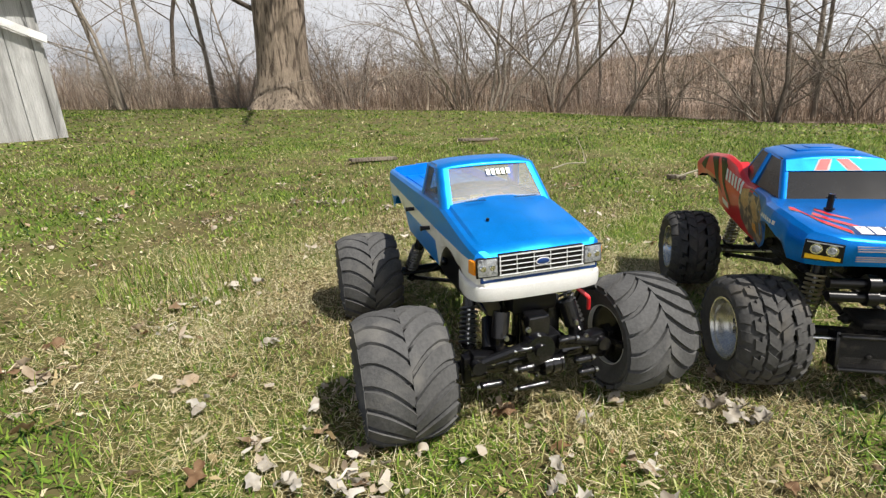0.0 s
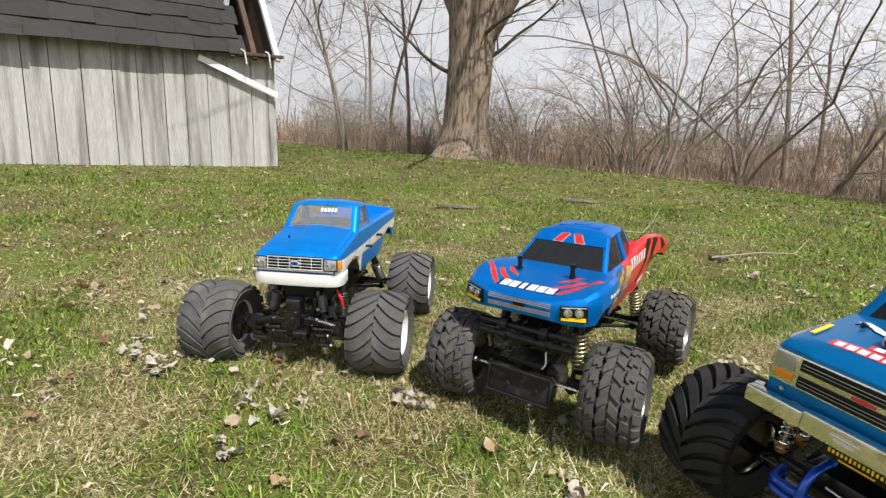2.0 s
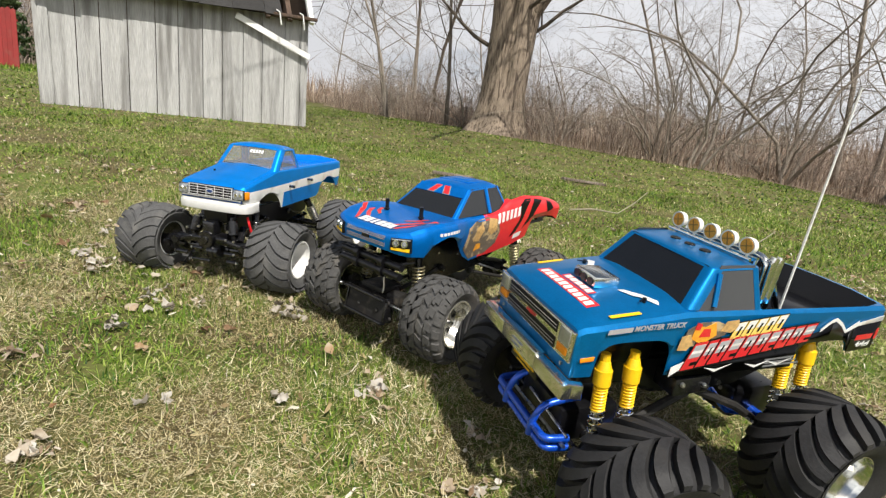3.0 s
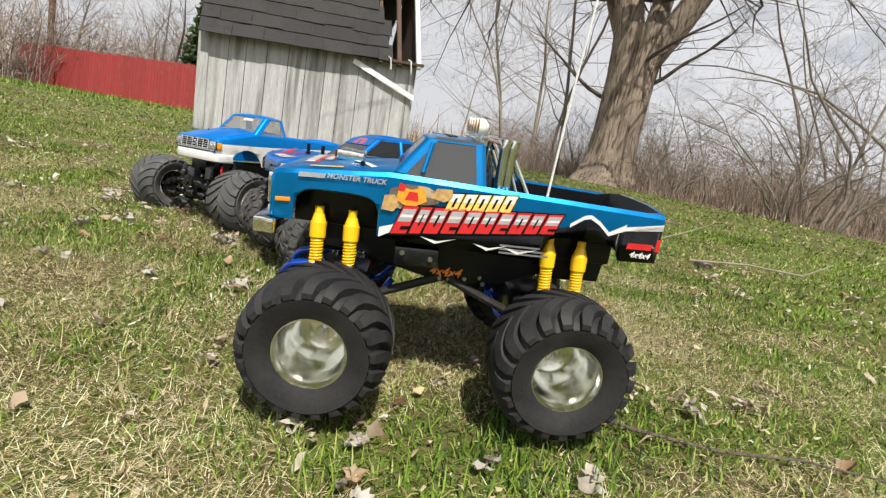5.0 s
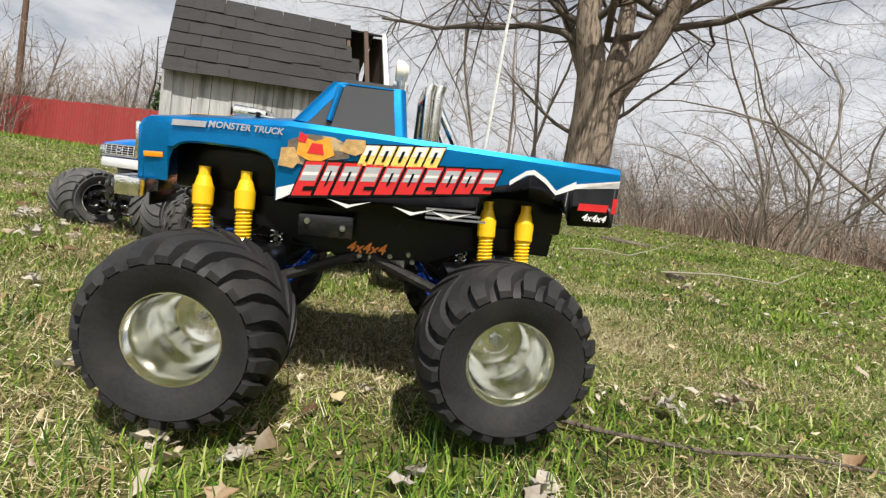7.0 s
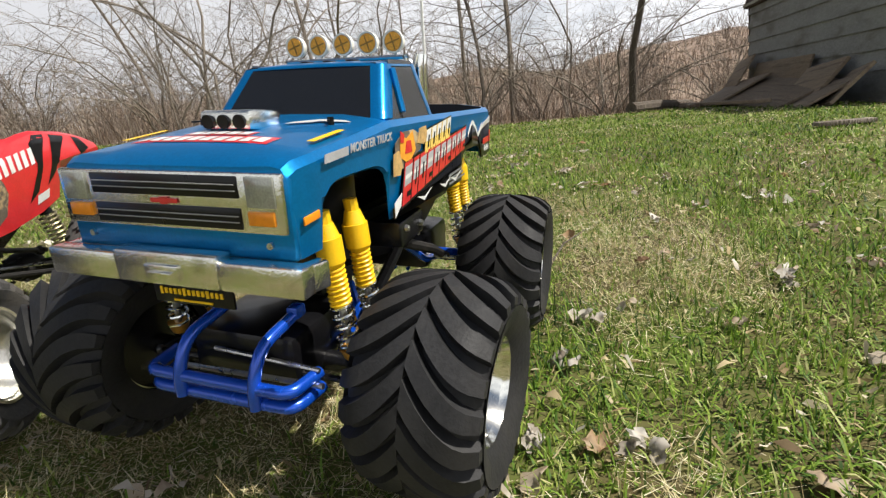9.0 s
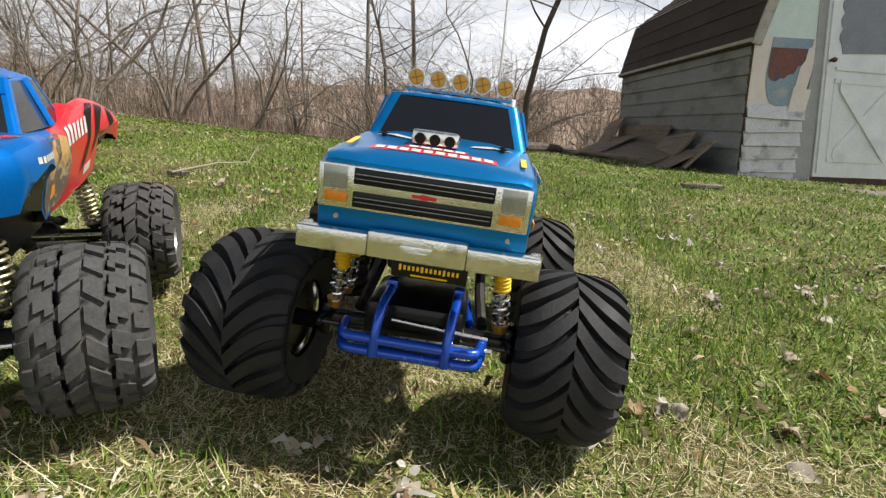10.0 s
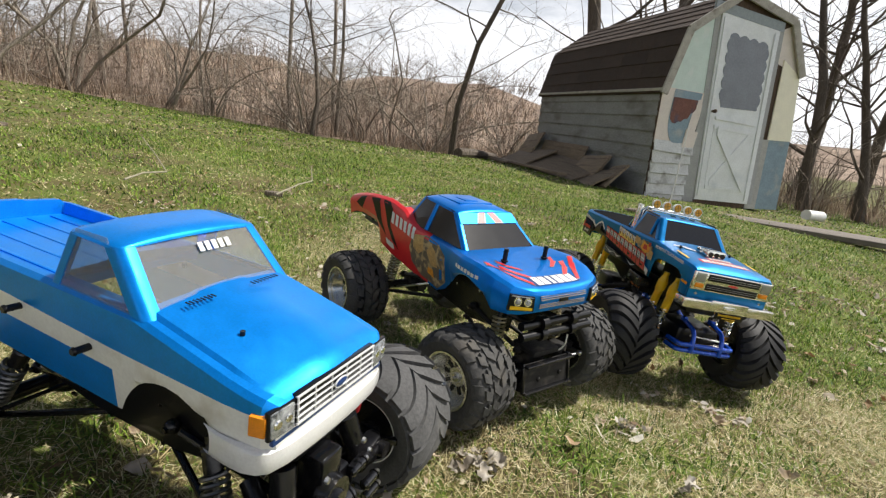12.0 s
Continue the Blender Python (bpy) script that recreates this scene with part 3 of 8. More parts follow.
for k, (x, y, size) in enumerate(spots):
    bm = bmesh.new()
    leaf_bm(bm, Matrix(), size * 0.8, lr.uniform(-0.7, 0.9), lr, 9, 7)
    ob = new("dead_leaf", mesh_from("dead_leaf", bm, PALE_LEAF if k > 21 else LEAF, 60))
    ob.matrix_world = pose(x, y, height(x, y) + 0.010 + (0.004 * (k % 3) if k > 21 else 0), lr.uniform(-22, 22), lr.uniform(-22, 22), lr.uniform(0, 360))
    tagged(ob, "large curled pale dry leaf on the grass", "leaf", "dead leaves on the lawn")


pale = [(-0.12, 0.48), (-0.03, 0.46), (0.24, 0.45), (0.23, 0.37), (-0.17, 0.27), (0.19, 0.47), (-0.28, 0.62), (-0.15, 0.5), (-0.36, 1.04), (-0.06, 0.48), (0.16, 0.49), (-0.24, 0.78), (1.14, 0.63), (1.3, 0.55), (1.38, 0.62), (1.18, 0.45), (1.39, 0.88), (0.69, 0.53), (0.51, 0.29), (0.61, 0.4), (0.25, 0.36), (1.6, 0.68), (1.64, 0.54), (1.26, 0.4)]
for x, y in pale:
    # a crumpled, bleached leaf broken into a few curled pieces
    bm = bmesh.new()
    for k in range(lr.randint(2, 4)):
        leaf_bm(bm, pose(lr.gauss(0, 0.011), lr.gauss(0, 0.011), 0.002 * k, lr.uniform(-40, 40), lr.uniform(-40, 40), lr.uniform(0, 360)), lr.uniform(0.014, 0.026), lr.uniform(-0.7, 0.8), lr, 7, 5)
    ob = new("crumpled_leaf", mesh_from("crumpled_leaf", bm, PALE_LEAF, 60))
    ob.matrix_world = pose(x, y, height(x, y) + 0.012)
    tagged(ob, "crumpled bleached grey leaf pressed into the turf", "leaf", "bleached leaves on the lawn")
for x, y in [(-0.1, 0.23), (-0.05, 0.28), (0.36, 0.46), (0.39, 0.49), (-0.59, 0.67), (-0.46, 0.8), (-0.58, 0.76), (-0.57, 0.68), (-0.22, 0.49), (0.11, 0.61), (1.14, 0.55), (1.57, 0.72)]:
    bm = bmesh.new()
    leaf_bm(bm, Matrix(), lr.uniform(0.020, 0.032), lr.uniform(-0.9, 1.0), lr, 9, 7)
    ob = new("brown_leaf", mesh_from("brown_leaf", bm, BROWN_LEAF, 60))
    ob.matrix_world = pose(x, y, height(x, y) + 0.013, lr.uniform(-25, 25), lr.uniform(-25, 25), lr.uniform(0, 360))
    tagged(ob, "russet brown dry leaf on the grass", "leaf", "brown leaves on the lawn")


PALE_STICK = surface("bleached_stick", (0.27, 0.25, 0.18), 0.85, 0.0, 0.3, 30, 0.3, spots=(0.25, 0.22, 0.17))


def stick(pts, r, label, bark, name="stick"):
    bm = bmesh.new()
    tube(bm, [(x, y, height(x, y) + dz) for x, y, dz in pts], [r * (1 - 0.55 * i / (len(pts) - 1)) for i in range(len(pts))], 7)
    o = new(name, mesh_from(name, bm, bark))
    return tagged(o, label, "stick", "fallen sticks")


BARK = surface("grey_bark", (0.28, 0.24, 0.195), 0.9, 0.0, 0.45, 9, 0.9, spots=(0.14, 0.11, 0.085), stretch=(1, 1, 0.16))
BARK_BIG = surface("furrowed_bark", (0.27, 0.215, 0.16), 0.95, 0.0, 0.5, 40, 1.0, spots=(0.09, 0.066, 0.048), stretch=(1, 1, 0.12), spot_at=(0.50, 0.62))
BARK_DARK = surface("dark_bark", (0.11, 0.088, 0.068), 0.9, 0.0, 0.4, 9, 0.8, stretch=(1, 1, 0.2))
stick([(1.28, 0.74, 0.012), (1.36, 0.755, 0.014), (1.45, 0.80, 0.012), (1.52, 0.86, 0.014), (1.60, 0.90, 0.013)], 0.0028, "thin grey stick lying in the grass", BARK_DARK)
stick([(0.51, 2.32, 0.03), (0.60, 2.40, 0.04), (0.71, 2.48, 0.03), (0.75, 2.7, 0.06), (0.78, 2.95, 0.1)], 0.0042, "pale dry curved branch on the lawn", PALE_STICK)
stick([(0.98, 2.10, 0.03), (1.15, 2.2, 0.05), (1.30, 2.32, 0.04), (1.37, 2.43, 0.09)], 0.0042, "pale dry curved branch on the lawn", PALE_STICK)
for x0, y0, x1, y1, w in ((-0.47, 2.63, -0.25, 2.78, 0.05), (0.12, 3.50, 0.39, 3.69, 0.05), (3.34, 1.53, 3.56, 1.43, 0.05), (0.98, 2.19, 1.04, 2.15, 0.025)):
    bm = bmesh.new()
    ln = math.hypot(x1 - x0, y1 - y0)
    box(bm, (ln, w, 0.018), (0, 0, 0), (0, 0, 0), 0.003)
    ob = new("wood_scrap", mesh_from("wood_scrap", bm, BARK))
    ob.matrix_world = pose((x0 + x1) / 2, (y0 + y1) / 2, height((x0 + x1) / 2, (y0 + y1) / 2) + 0.016, 2, 4, math.degrees(math.atan2(y1 - y0, x1 - x0)))
    tagged(ob, "weathered scrap of board in the grass", "board", "wood scraps on the lawn")


# ---- trees ----
class Wood:
    """Collects tapered limbs as plain arrays."""

    def __init__(self):
        self.v, self.f = [], []

    def limb(self, pts, rads, sides):
        ref, first = None, len(self.v)
        for i, p in enumerate(pts):
            d = (pts[min(i + 1, len(pts) - 1)] - pts[max(i - 1, 0)]).normalized()
            if ref is None:
                ref = d.orthogonal().normalized()
            ref = (ref - d * ref.dot(d)).normalized()
            s = d.cross(ref)
            for k in range(sides):
                c = 6.28319 * k / sides
                self.v.append(p + rads[i] * (math.cos(c) * ref + math.sin(c) * s))
        for i in range(len(pts) - 1):
            for k in range(sides):
                a0 = first + i * sides
                self.f.append((a0 + k, a0 + (k + 1) % sides, a0 + sides + (k + 1) % sides, a0 + sides + k))

    def mesh(self, name, material):
        me = bpy.data.meshes.new(name)
        me.from_pydata([tuple(p) for p in self.v], [], self.f)
        me.polygons.foreach_set("use_smooth", [True] * len(self.f))
        me.materials.append(material)
        return me


def grow(wood, r, p, d, length, rad, level, levels, kids, droop=0.0, wild=0.35, sides=7):
    """A limb and its side branches."""
    n = 7 if level == 0 else 5 if level == 1 else 2
    pts, rads, q, dd = [p], [rad], p.copy(), d.copy()
    for i in range(n):
        dd = (dd + Vector((r.gauss(0, wild * 0.4), r.gauss(0, wild * 0.4), r.gauss(0, wild * 0.25) - droop * 0.25 + (0.06 if level else 0.02)))).normalized()
        q = q + dd * (length / n)
        pts.append(q.copy())
        rads.append(rad * (1 - 0.78 * (i + 1) / n) if level else rad * (1 - 0.6 * (i + 1) / n))
    wood.limb(pts, rads, max(3, sides - 2 * level))
    if level >= levels:
        return
    for k in range(kids[level]):
        t = r.uniform(0.25 if level == 0 else 0.15, 1.0)
        i = min(n - 1, int(t * n))
        base = pts[i].lerp(pts[i + 1], t * n - i)
        axis = (pts[i + 1] - pts[i]).normalized()
        out = Vector((r.gauss(0, 1), r.gauss(0, 1), r.gauss(0, 0.6)))
        out = (out - axis * out.dot(axis)).normalized()
        nd = (axis * r.uniform(0.35, 0.9) + out * r.uniform(0.5, 1.0)).normalized()
        grow(wood, r, base, nd, length * r.uniform(0.32, 0.62), max(0.0022, rads[i] * r.uniform(0.3, 0.5)), level + 1, levels, kids, droop, wild, sides)


def tree_kind(seed, tall, rad, kids, levels, lean=0.05, wild=0.35, droop=0.0, stems=1, bark=None):
    """Trunk mesh and crown mesh of one kind of bare tree."""
    r = random.Random(seed)
    trunk, crown = Wood(), Wood()
    for s in range(stems):
        d = Vector((r.gauss(0, lean + 0.22 * (stems > 1)), r.gauss(0, lean + 0.22 * (stems > 1)), 1)).normalized()
        n = 8
        pts, rads, q = [Vector((r.gauss(0, 0.06) * (stems > 1), r.gauss(0, 0.06) * (stems > 1), -0.12))], [rad * 1.25], None
        q, dd = pts[0].copy(), d.copy()
        hgt = tall * r.uniform(0.8, 1.1)
        for i in range(n):
            bend = (wild * 0.22 if stems == 1 else wild * 0.30)
            dd = (dd + Vector((r.gauss(0, bend), r.gauss(0, bend), 0.03))).normalized()
            if stems > 1:  # long stems arch outwards under their own weight
                flat = Vector((dd.x, dd.y, 0))
                dd = (dd + flat * 0.16 - Vector((0, 0, 0.30 * flat.length * i / n))).normalized()
            q = q + dd * hgt / n
            pts.append(q.copy())
            rads.append(rad * (1 - 0.8 * (i + 1) / n))
        trunk.limb(pts, rads, 9 if stems == 1 else 6)
        for k in range(kids[0]):
            t = r.uniform(0.12, 1.0)
            i = min(n - 1, int(t * n))
            base = pts[i].lerp(pts[i + 1], t * n - i)
            a0 = r.uniform(0, 6.28)
            nd = Vector((math.cos(a0), math.sin(a0), r.uniform(0.1, 1.1))).normalized()
            grow(crown, r, base, nd, hgt * r.uniform(0.2, 0.45) * (1.1 - 0.5 * t), max(0.0035, rads[i] * 0.36), 1, levels, kids, droop, wild, 6)
    b = bark or BARK
    return trunk.mesh("trunk", b), crown.mesh("crown", b)


def plant(kind, x, y, turn, scale, label, category="tree", name="tree", group="", tilt=(0, 0)):
    t = new(name)
    t.matrix_world = pose(x, y, height(x, y) if math.hypot(x, y) < 20 else ground_at(x, y), tilt[0], tilt[1], turn) @ Matrix.Diagonal((scale, scale, scale, 1))
    tagged(t, label, category, group)
    part("trunk", kind[0], None, t)
    part("crown", kind[1], None, t)
    return t


def ground_at(x, y):
    i, j = min(max(int(np.searchsorted(gx, x)), 1), nx - 1), min(max(int(np.searchsorted(gy, y)), 1), ny - 1)
    return float(Zg[j, i])


SHRUBS = [tree_kind(s, 2.7, 0.013, (8, 6, 4), 2, 0.16, 0.75, 0.30, 8, BARK) for s in (11, 12, 13, 14)]
THIN = [tree_kind(s, 6.5, 0.036, (20, 8, 5), 2, 0.05, 0.45, 0.05, 1, BARK if s != 22 else BARK_DARK) for s in (21, 22, 23, 24)]
FORKED = [tree_kind(s, 5.6, 0.029, (12, 8, 5), 2, -0.02, 0.70, 0.22, 4, BARK) for s in (31, 32)]
TALL = [tree_kind(s, 7.5, 0.12, (20, 8, 5), 2, 0.04, 0.40, 0.0, 1, BARK_DARK) for s in (41, 42)]
FAR = [tree_kind(s, 6.5, 0.09, (16, 5, 0), 2, 0.05, 0.45, 0.0, 1, BARK) for s in (51, 52)]
for x, y, kind, sc, turn, tilt in ((2.02, 9.56, FORKED[0], 1.0, 20, (0, 0)), (2.99, 11.65, THIN[2], 1.4, 80, (0, 0)), (0.75, 7.9, FORKED[1], 0.8, 10, (4, 12)), (5.27, 8.84, THIN[0], 1.25, 140, (0, 0)), (4.6, 7.2, THIN[1], 0.95, 0, (0, 7)), (5.88, 5.32, THIN[1], 1.3, 200, (0, -2)),
                               (-7.7, 11.9, THIN[3], 1.5, 30, (0, -6)), (-7.6, 13.0, THIN[0], 1.6, 70, (0, -3)), (-4.35, 9.6, THIN[2], 1.25, 110, (0, -2)), (-7.3, 14.0, THIN[1], 1.7, 250, (0, 0)), (-6.9, 10.9, THIN[3], 1.2, 300, (0, 3)),
                               (1.16, 10.3, FORKED[1], 0.8, 200, (0, 0)), (6.45, 7.4, FORKED[0], 0.7, 60, (0, 0)), (6.2, 7.9, SHRUBS[0], 1.3, 40, (0, 0)), (3.85, 9.0, SHRUBS[1], 1.2, 90, (0, 0)), (3.2, 9.2, FORKED[1], 0.75, 300, (-6, 14))):
    plant(kind, x, y, turn, sc, "bare grey tree at the edge of the lawn", "tree", "tree", "trees at the lawn's edge", tilt)
tr = random.Random(77)
for k in range(26):
    x = tr.uniform(-9, 8.5)
    y = float(edge_y(x)) + tr.uniform(0.1, 3.0)
    plant(tr.choice(SHRUBS), x, y, tr.uniform(0, 360), tr.uniform(0.6, 1.15), "leafless tangled shrub in dry grass", "shrub", "shrub", "shrubs at the lawn's edge", (tr.uniform(-8, 8), tr.uniform(-8, 8)))
for k in range(15):
    x = tr.uniform(-14, 12)
    y = float(edge_y(x)) + tr.uniform(1.5, 12)
    plant(tr.choice(THIN), x, y, tr.uniform(0, 360), tr.uniform(0.7, 1.3), "bare thin tree behind the lawn", "tree", "tree", "thin trees behind the lawn", (tr.uniform(-5, 5), tr.uniform(-5, 5)))
for x, y, sc, tilt in ((8.2, 4.1, 1.2, (0, 3)), (9.5, 3.6, 1.2, (0, -2)), (9.0, 0.95, 0.7, (3, 10)), (9.0, 0.3, 0.6, (0, 12)), (9.4, -0.2, 0.65, (0, 14)), (11.9, 1.4, 0.95, (0, 6)), (11.2, -1.2, 0.8, (0, 0)), (12.5, 0.4, 0.95, (0, 4)), (9.6, 2.2, 0.65, (0, 9))):
    plant(tr.choice(TALL), x, y, tr.uniform(0, 360), sc, "tall bare tree behind the shed", "tree", "tree", "tall trees behind the shed", tilt)
for k in range(8):
    x, y = tr.uniform(8, 14), tr.uniform(-4, 5)
    plant(tr.choice(SHRUBS), x, y, tr.uniform(0, 360), tr.uniform(0.5, 1.0), "leafless tangled shrub in dry grass", "shrub", "shrub", "shrubs at the lawn's edge")
for k in range(24):
    a0 = radians(tr.uniform(22, 150))
    d0 = tr.uniform(24, 75)
    x, y = d0 * math.cos(a0), d0 * math.sin(a0)
    plant(tr.choice(FAR), x, y, tr.uniform(0, 360), tr.uniform(0.4, 0.8), "far bare tree on the ridge", "tree", "tree", "far trees on the ridge")
for x, y, sc in ((-20.5, 9.5, 1.2), (-24, 7.5, 1.0), (-27, 6, 1.1), (-30, 4, 1.2), (-23, 11, 1.3), (-33, 1, 1.0), (-26, 9.6, 1.0), (-29, 8, 1.2), (-31, -2, 1.2), (-22, 6.4, 0.6), (-25.4, 4.4, 0.55), (-33, 5, 1.3), (-35, 8, 1.4), (-28, 10.5, 1.3), (-31, 9.5, 1.3)):
    plant(tr.choice(FAR + TALL), x, y, tr.uniform(0, 360), sc * 0.75, "bare tree beyond the red fence", "tree", "tree", "trees beyond the fence")


# the big tree
def big_tree():
    r = random.Random(3)
    x, y = -2.68, 8.6
    T = thing("tree", pose(x, y, height(x, y), 0, 2.5, 0) @ Matrix.Diagonal((0.80, 0.80, 0.80, 1)), "massive old tree with furrowed bark and forked trunk", "tree")
    tw, cw = Wood(), Wood()
    # the bole: a flared foot, two stems grown together, bark in long furrows
    rings, sides = 34, 60
    for i in range(rings):
        z = -0.15 + 3.55 * (i / (rings - 1)) ** 1.15
        foot = 0.36 * math.exp(-max(0, z + 0.1) / 0.32)
        for k in range(sides):
            a0 = 6.28319 * k / sides
            root = 1 + 0.10 * math.exp(-max(0, z) / 0.5) * math.sin(5 * a0 + 1.0)
            seam = 0.10 * math.exp(-((math.sin((a0 + 1.15) / 2) / 0.10) ** 2)) * min(1, max(0, z - 0.3))
            furrow = 0.013 * math.sin(19 * a0 + 1.4 * math.sin(2.1 * z + 3 * a0)) + 0.012 * math.sin(31 * a0 + 2.0 * math.sin(3.3 * z)) + r.uniform(-0.008, 0.008)
            q = (0.50 + foot + 0.05 * max(0, z - 2.3)) * root * (1 + furrow) - seam
            tw.v.append(Vector((q * math.cos(a0) * (1 + 0.06 * max(0, z - 2.2)) + 0.03 * z, q * math.sin(a0), z)))
        if i:
            b0 = (i - 1) * sides
            tw.f += [(b0 + k, b0 + (k + 1) % sides, b0 + sides + (k + 1) % sides, b0 + sides + k) for k in range(sides)]
    for dx, dy, dz, r0, ln in ((-0.20, -0.10, 1.0, 0.34, 6.5), (0.06, 0.28, 1.0, 0.26, 6.0), (0.66, 0.0, 0.90, 0.31, 7.5), (-0.55, 0.25, 0.9, 0.16, 5.0)):
        d = Vector((dx, dy, dz)).normalized()
        q, dd = Vector((0.09 + dx * 0.40, dy * 0.3, 2.75)), d.copy()
        ps, rs = [q.copy()], [r0]
        for i in range(8):
            dd = (dd + Vector((r.gauss(0, 0.07), r.gauss(0, 0.07), 0.05))).normalized()
            q = q + dd * ln / 8
            ps.append(q.copy())
            rs.append(r0 * (1 - 0.72 * (i + 1) / 8))
        tw.limb(ps, rs, 16)
        for k in range(9):
            i = r.randint(2, 7)
            a0 = r.uniform(0, 6.28)
            nd = Vector((math.cos(a0), math.sin(a0), r.uniform(-0.1, 0.8))).normalized()
            grow(cw, r, ps[i], nd, r.uniform(1.6, 3.6), rs[i] * 0.36, 1, 3, (0, 8, 5, 3), 0.25, 0.5, 8)
    # long limbs that reach out over the lawn and hang down
    for d, ln in ((Vector((0.95, -0.25, 0.42)), 8.5), (Vector((0.8, -0.55, 0.5)), 8.0), (Vector((-0.6, -0.6, 0.5)), 6.0), (Vector((0.98, 0.1, 0.3)), 7.0), (Vector((0.5, -0.8, 0.55)), 7.0)):
        p0 = Vector((0.35 * d.x, 0.35 * d.y, 3.6 + r.uniform(0, 1.6)))
        grow(cw, r, p0, d.normalized(), ln, 0.085, 0, 3, (12, 8, 6), 0.42, 0.50, 9)
    # low side branches on the trunk
    for z, a0 in ((2.2, 20), (1.9, 200), (2.6, 330)):
        nd = Vector((math.cos(radians(a0)), math.sin(radians(a0)), 0.35)).normalized()
        grow(cw, r, Vector((0.42 * nd.x, 0.42 * nd.y, z)), nd, 2.2, 0.05, 1, 3, (0, 7, 5, 3), 0.1, 0.5, 8)
    part("trunk", tw.mesh("trunk", BARK_BIG), None, T)
    part("crown", cw.mesh("crown", BARK_DARK), None, T)


big_tree()

# tall dry growth past the lawn
n = 40000
x = rng.uniform(-18, 13, n)
y = edge_y(x) + rng.gamma(1.3, 2.6, n)
z = np.array([ground_at(a0, b0) for a0, b0 in zip(x, y)])
DRY = island_material("dry_weeds", ((0.0, (0.15, 0.105, 0.075)), (0.4, (0.28, 0.205, 0.150)), (0.75, (0.42, 0.33, 0.25)), (1.0, (0.60, 0.51, 0.40))), 0.9, 0.35, 0.25, 0.6)
tall = 0.22 + 0.85 * patch(x, y, 0.45, 1.0) ** 1.5
blades("dry_weeds", x, y, z, rng.gamma(4, 0.10, n) * tall, rng.uniform(0.004, 0.014, n), np.abs(rng.normal(0.3, 0.35, n)), rng.uniform(0, 6.2832, n), DRY, "tall tan dead weeds behind the lawn", "weeds", 0.6, True)
n = 9000
x = rng.uniform(7.5, 15, n)
y = rng.uniform(-8, 5, n)
keep = x > 8.3
x, y = x[keep], y[keep]
blades("dry_weeds", x, y, np.array([ground_at(a0, b0) for a0, b0 in zip(x, y)]), rng.gamma(5, 0.06, len(x)), rng.uniform(0.006, 0.02, len(x)), np.abs(rng.normal(0.3, 0.25, len(x))), rng.uniform(0, 6.2832, len(x)), DRY, "tall tan dead weeds behind the shed", "weeds")
n = 14000
a0 = np.radians(rng.uniform(25, 150, n))
d0 = rng.uniform(18, 60, n)
x, y = d0 * np.cos(a0), d0 * np.sin(a0)
blades("far_weeds", x, y, np.array([ground_at(p, q) for p, q in zip(x, y)]), rng.gamma(3, 0.27, n), rng.uniform(0.02, 0.06, n), np.abs(rng.normal(0.45, 0.4, n)), rng.uniform(0, 6.2832, n), DRY, "brown brush across the far field", "weeds")
# thickets of bare saplings and brush: arching stems from common roots, with side twigs
THICKET = island_material("bare_twigs", ((0.0, (0.10, 0.075, 0.06)), (0.5, (0.26, 0.205, 0.165)), (1.0, (0.46, 0.39, 0.32))), 0.9, 0.5, 0.0, 0.7)


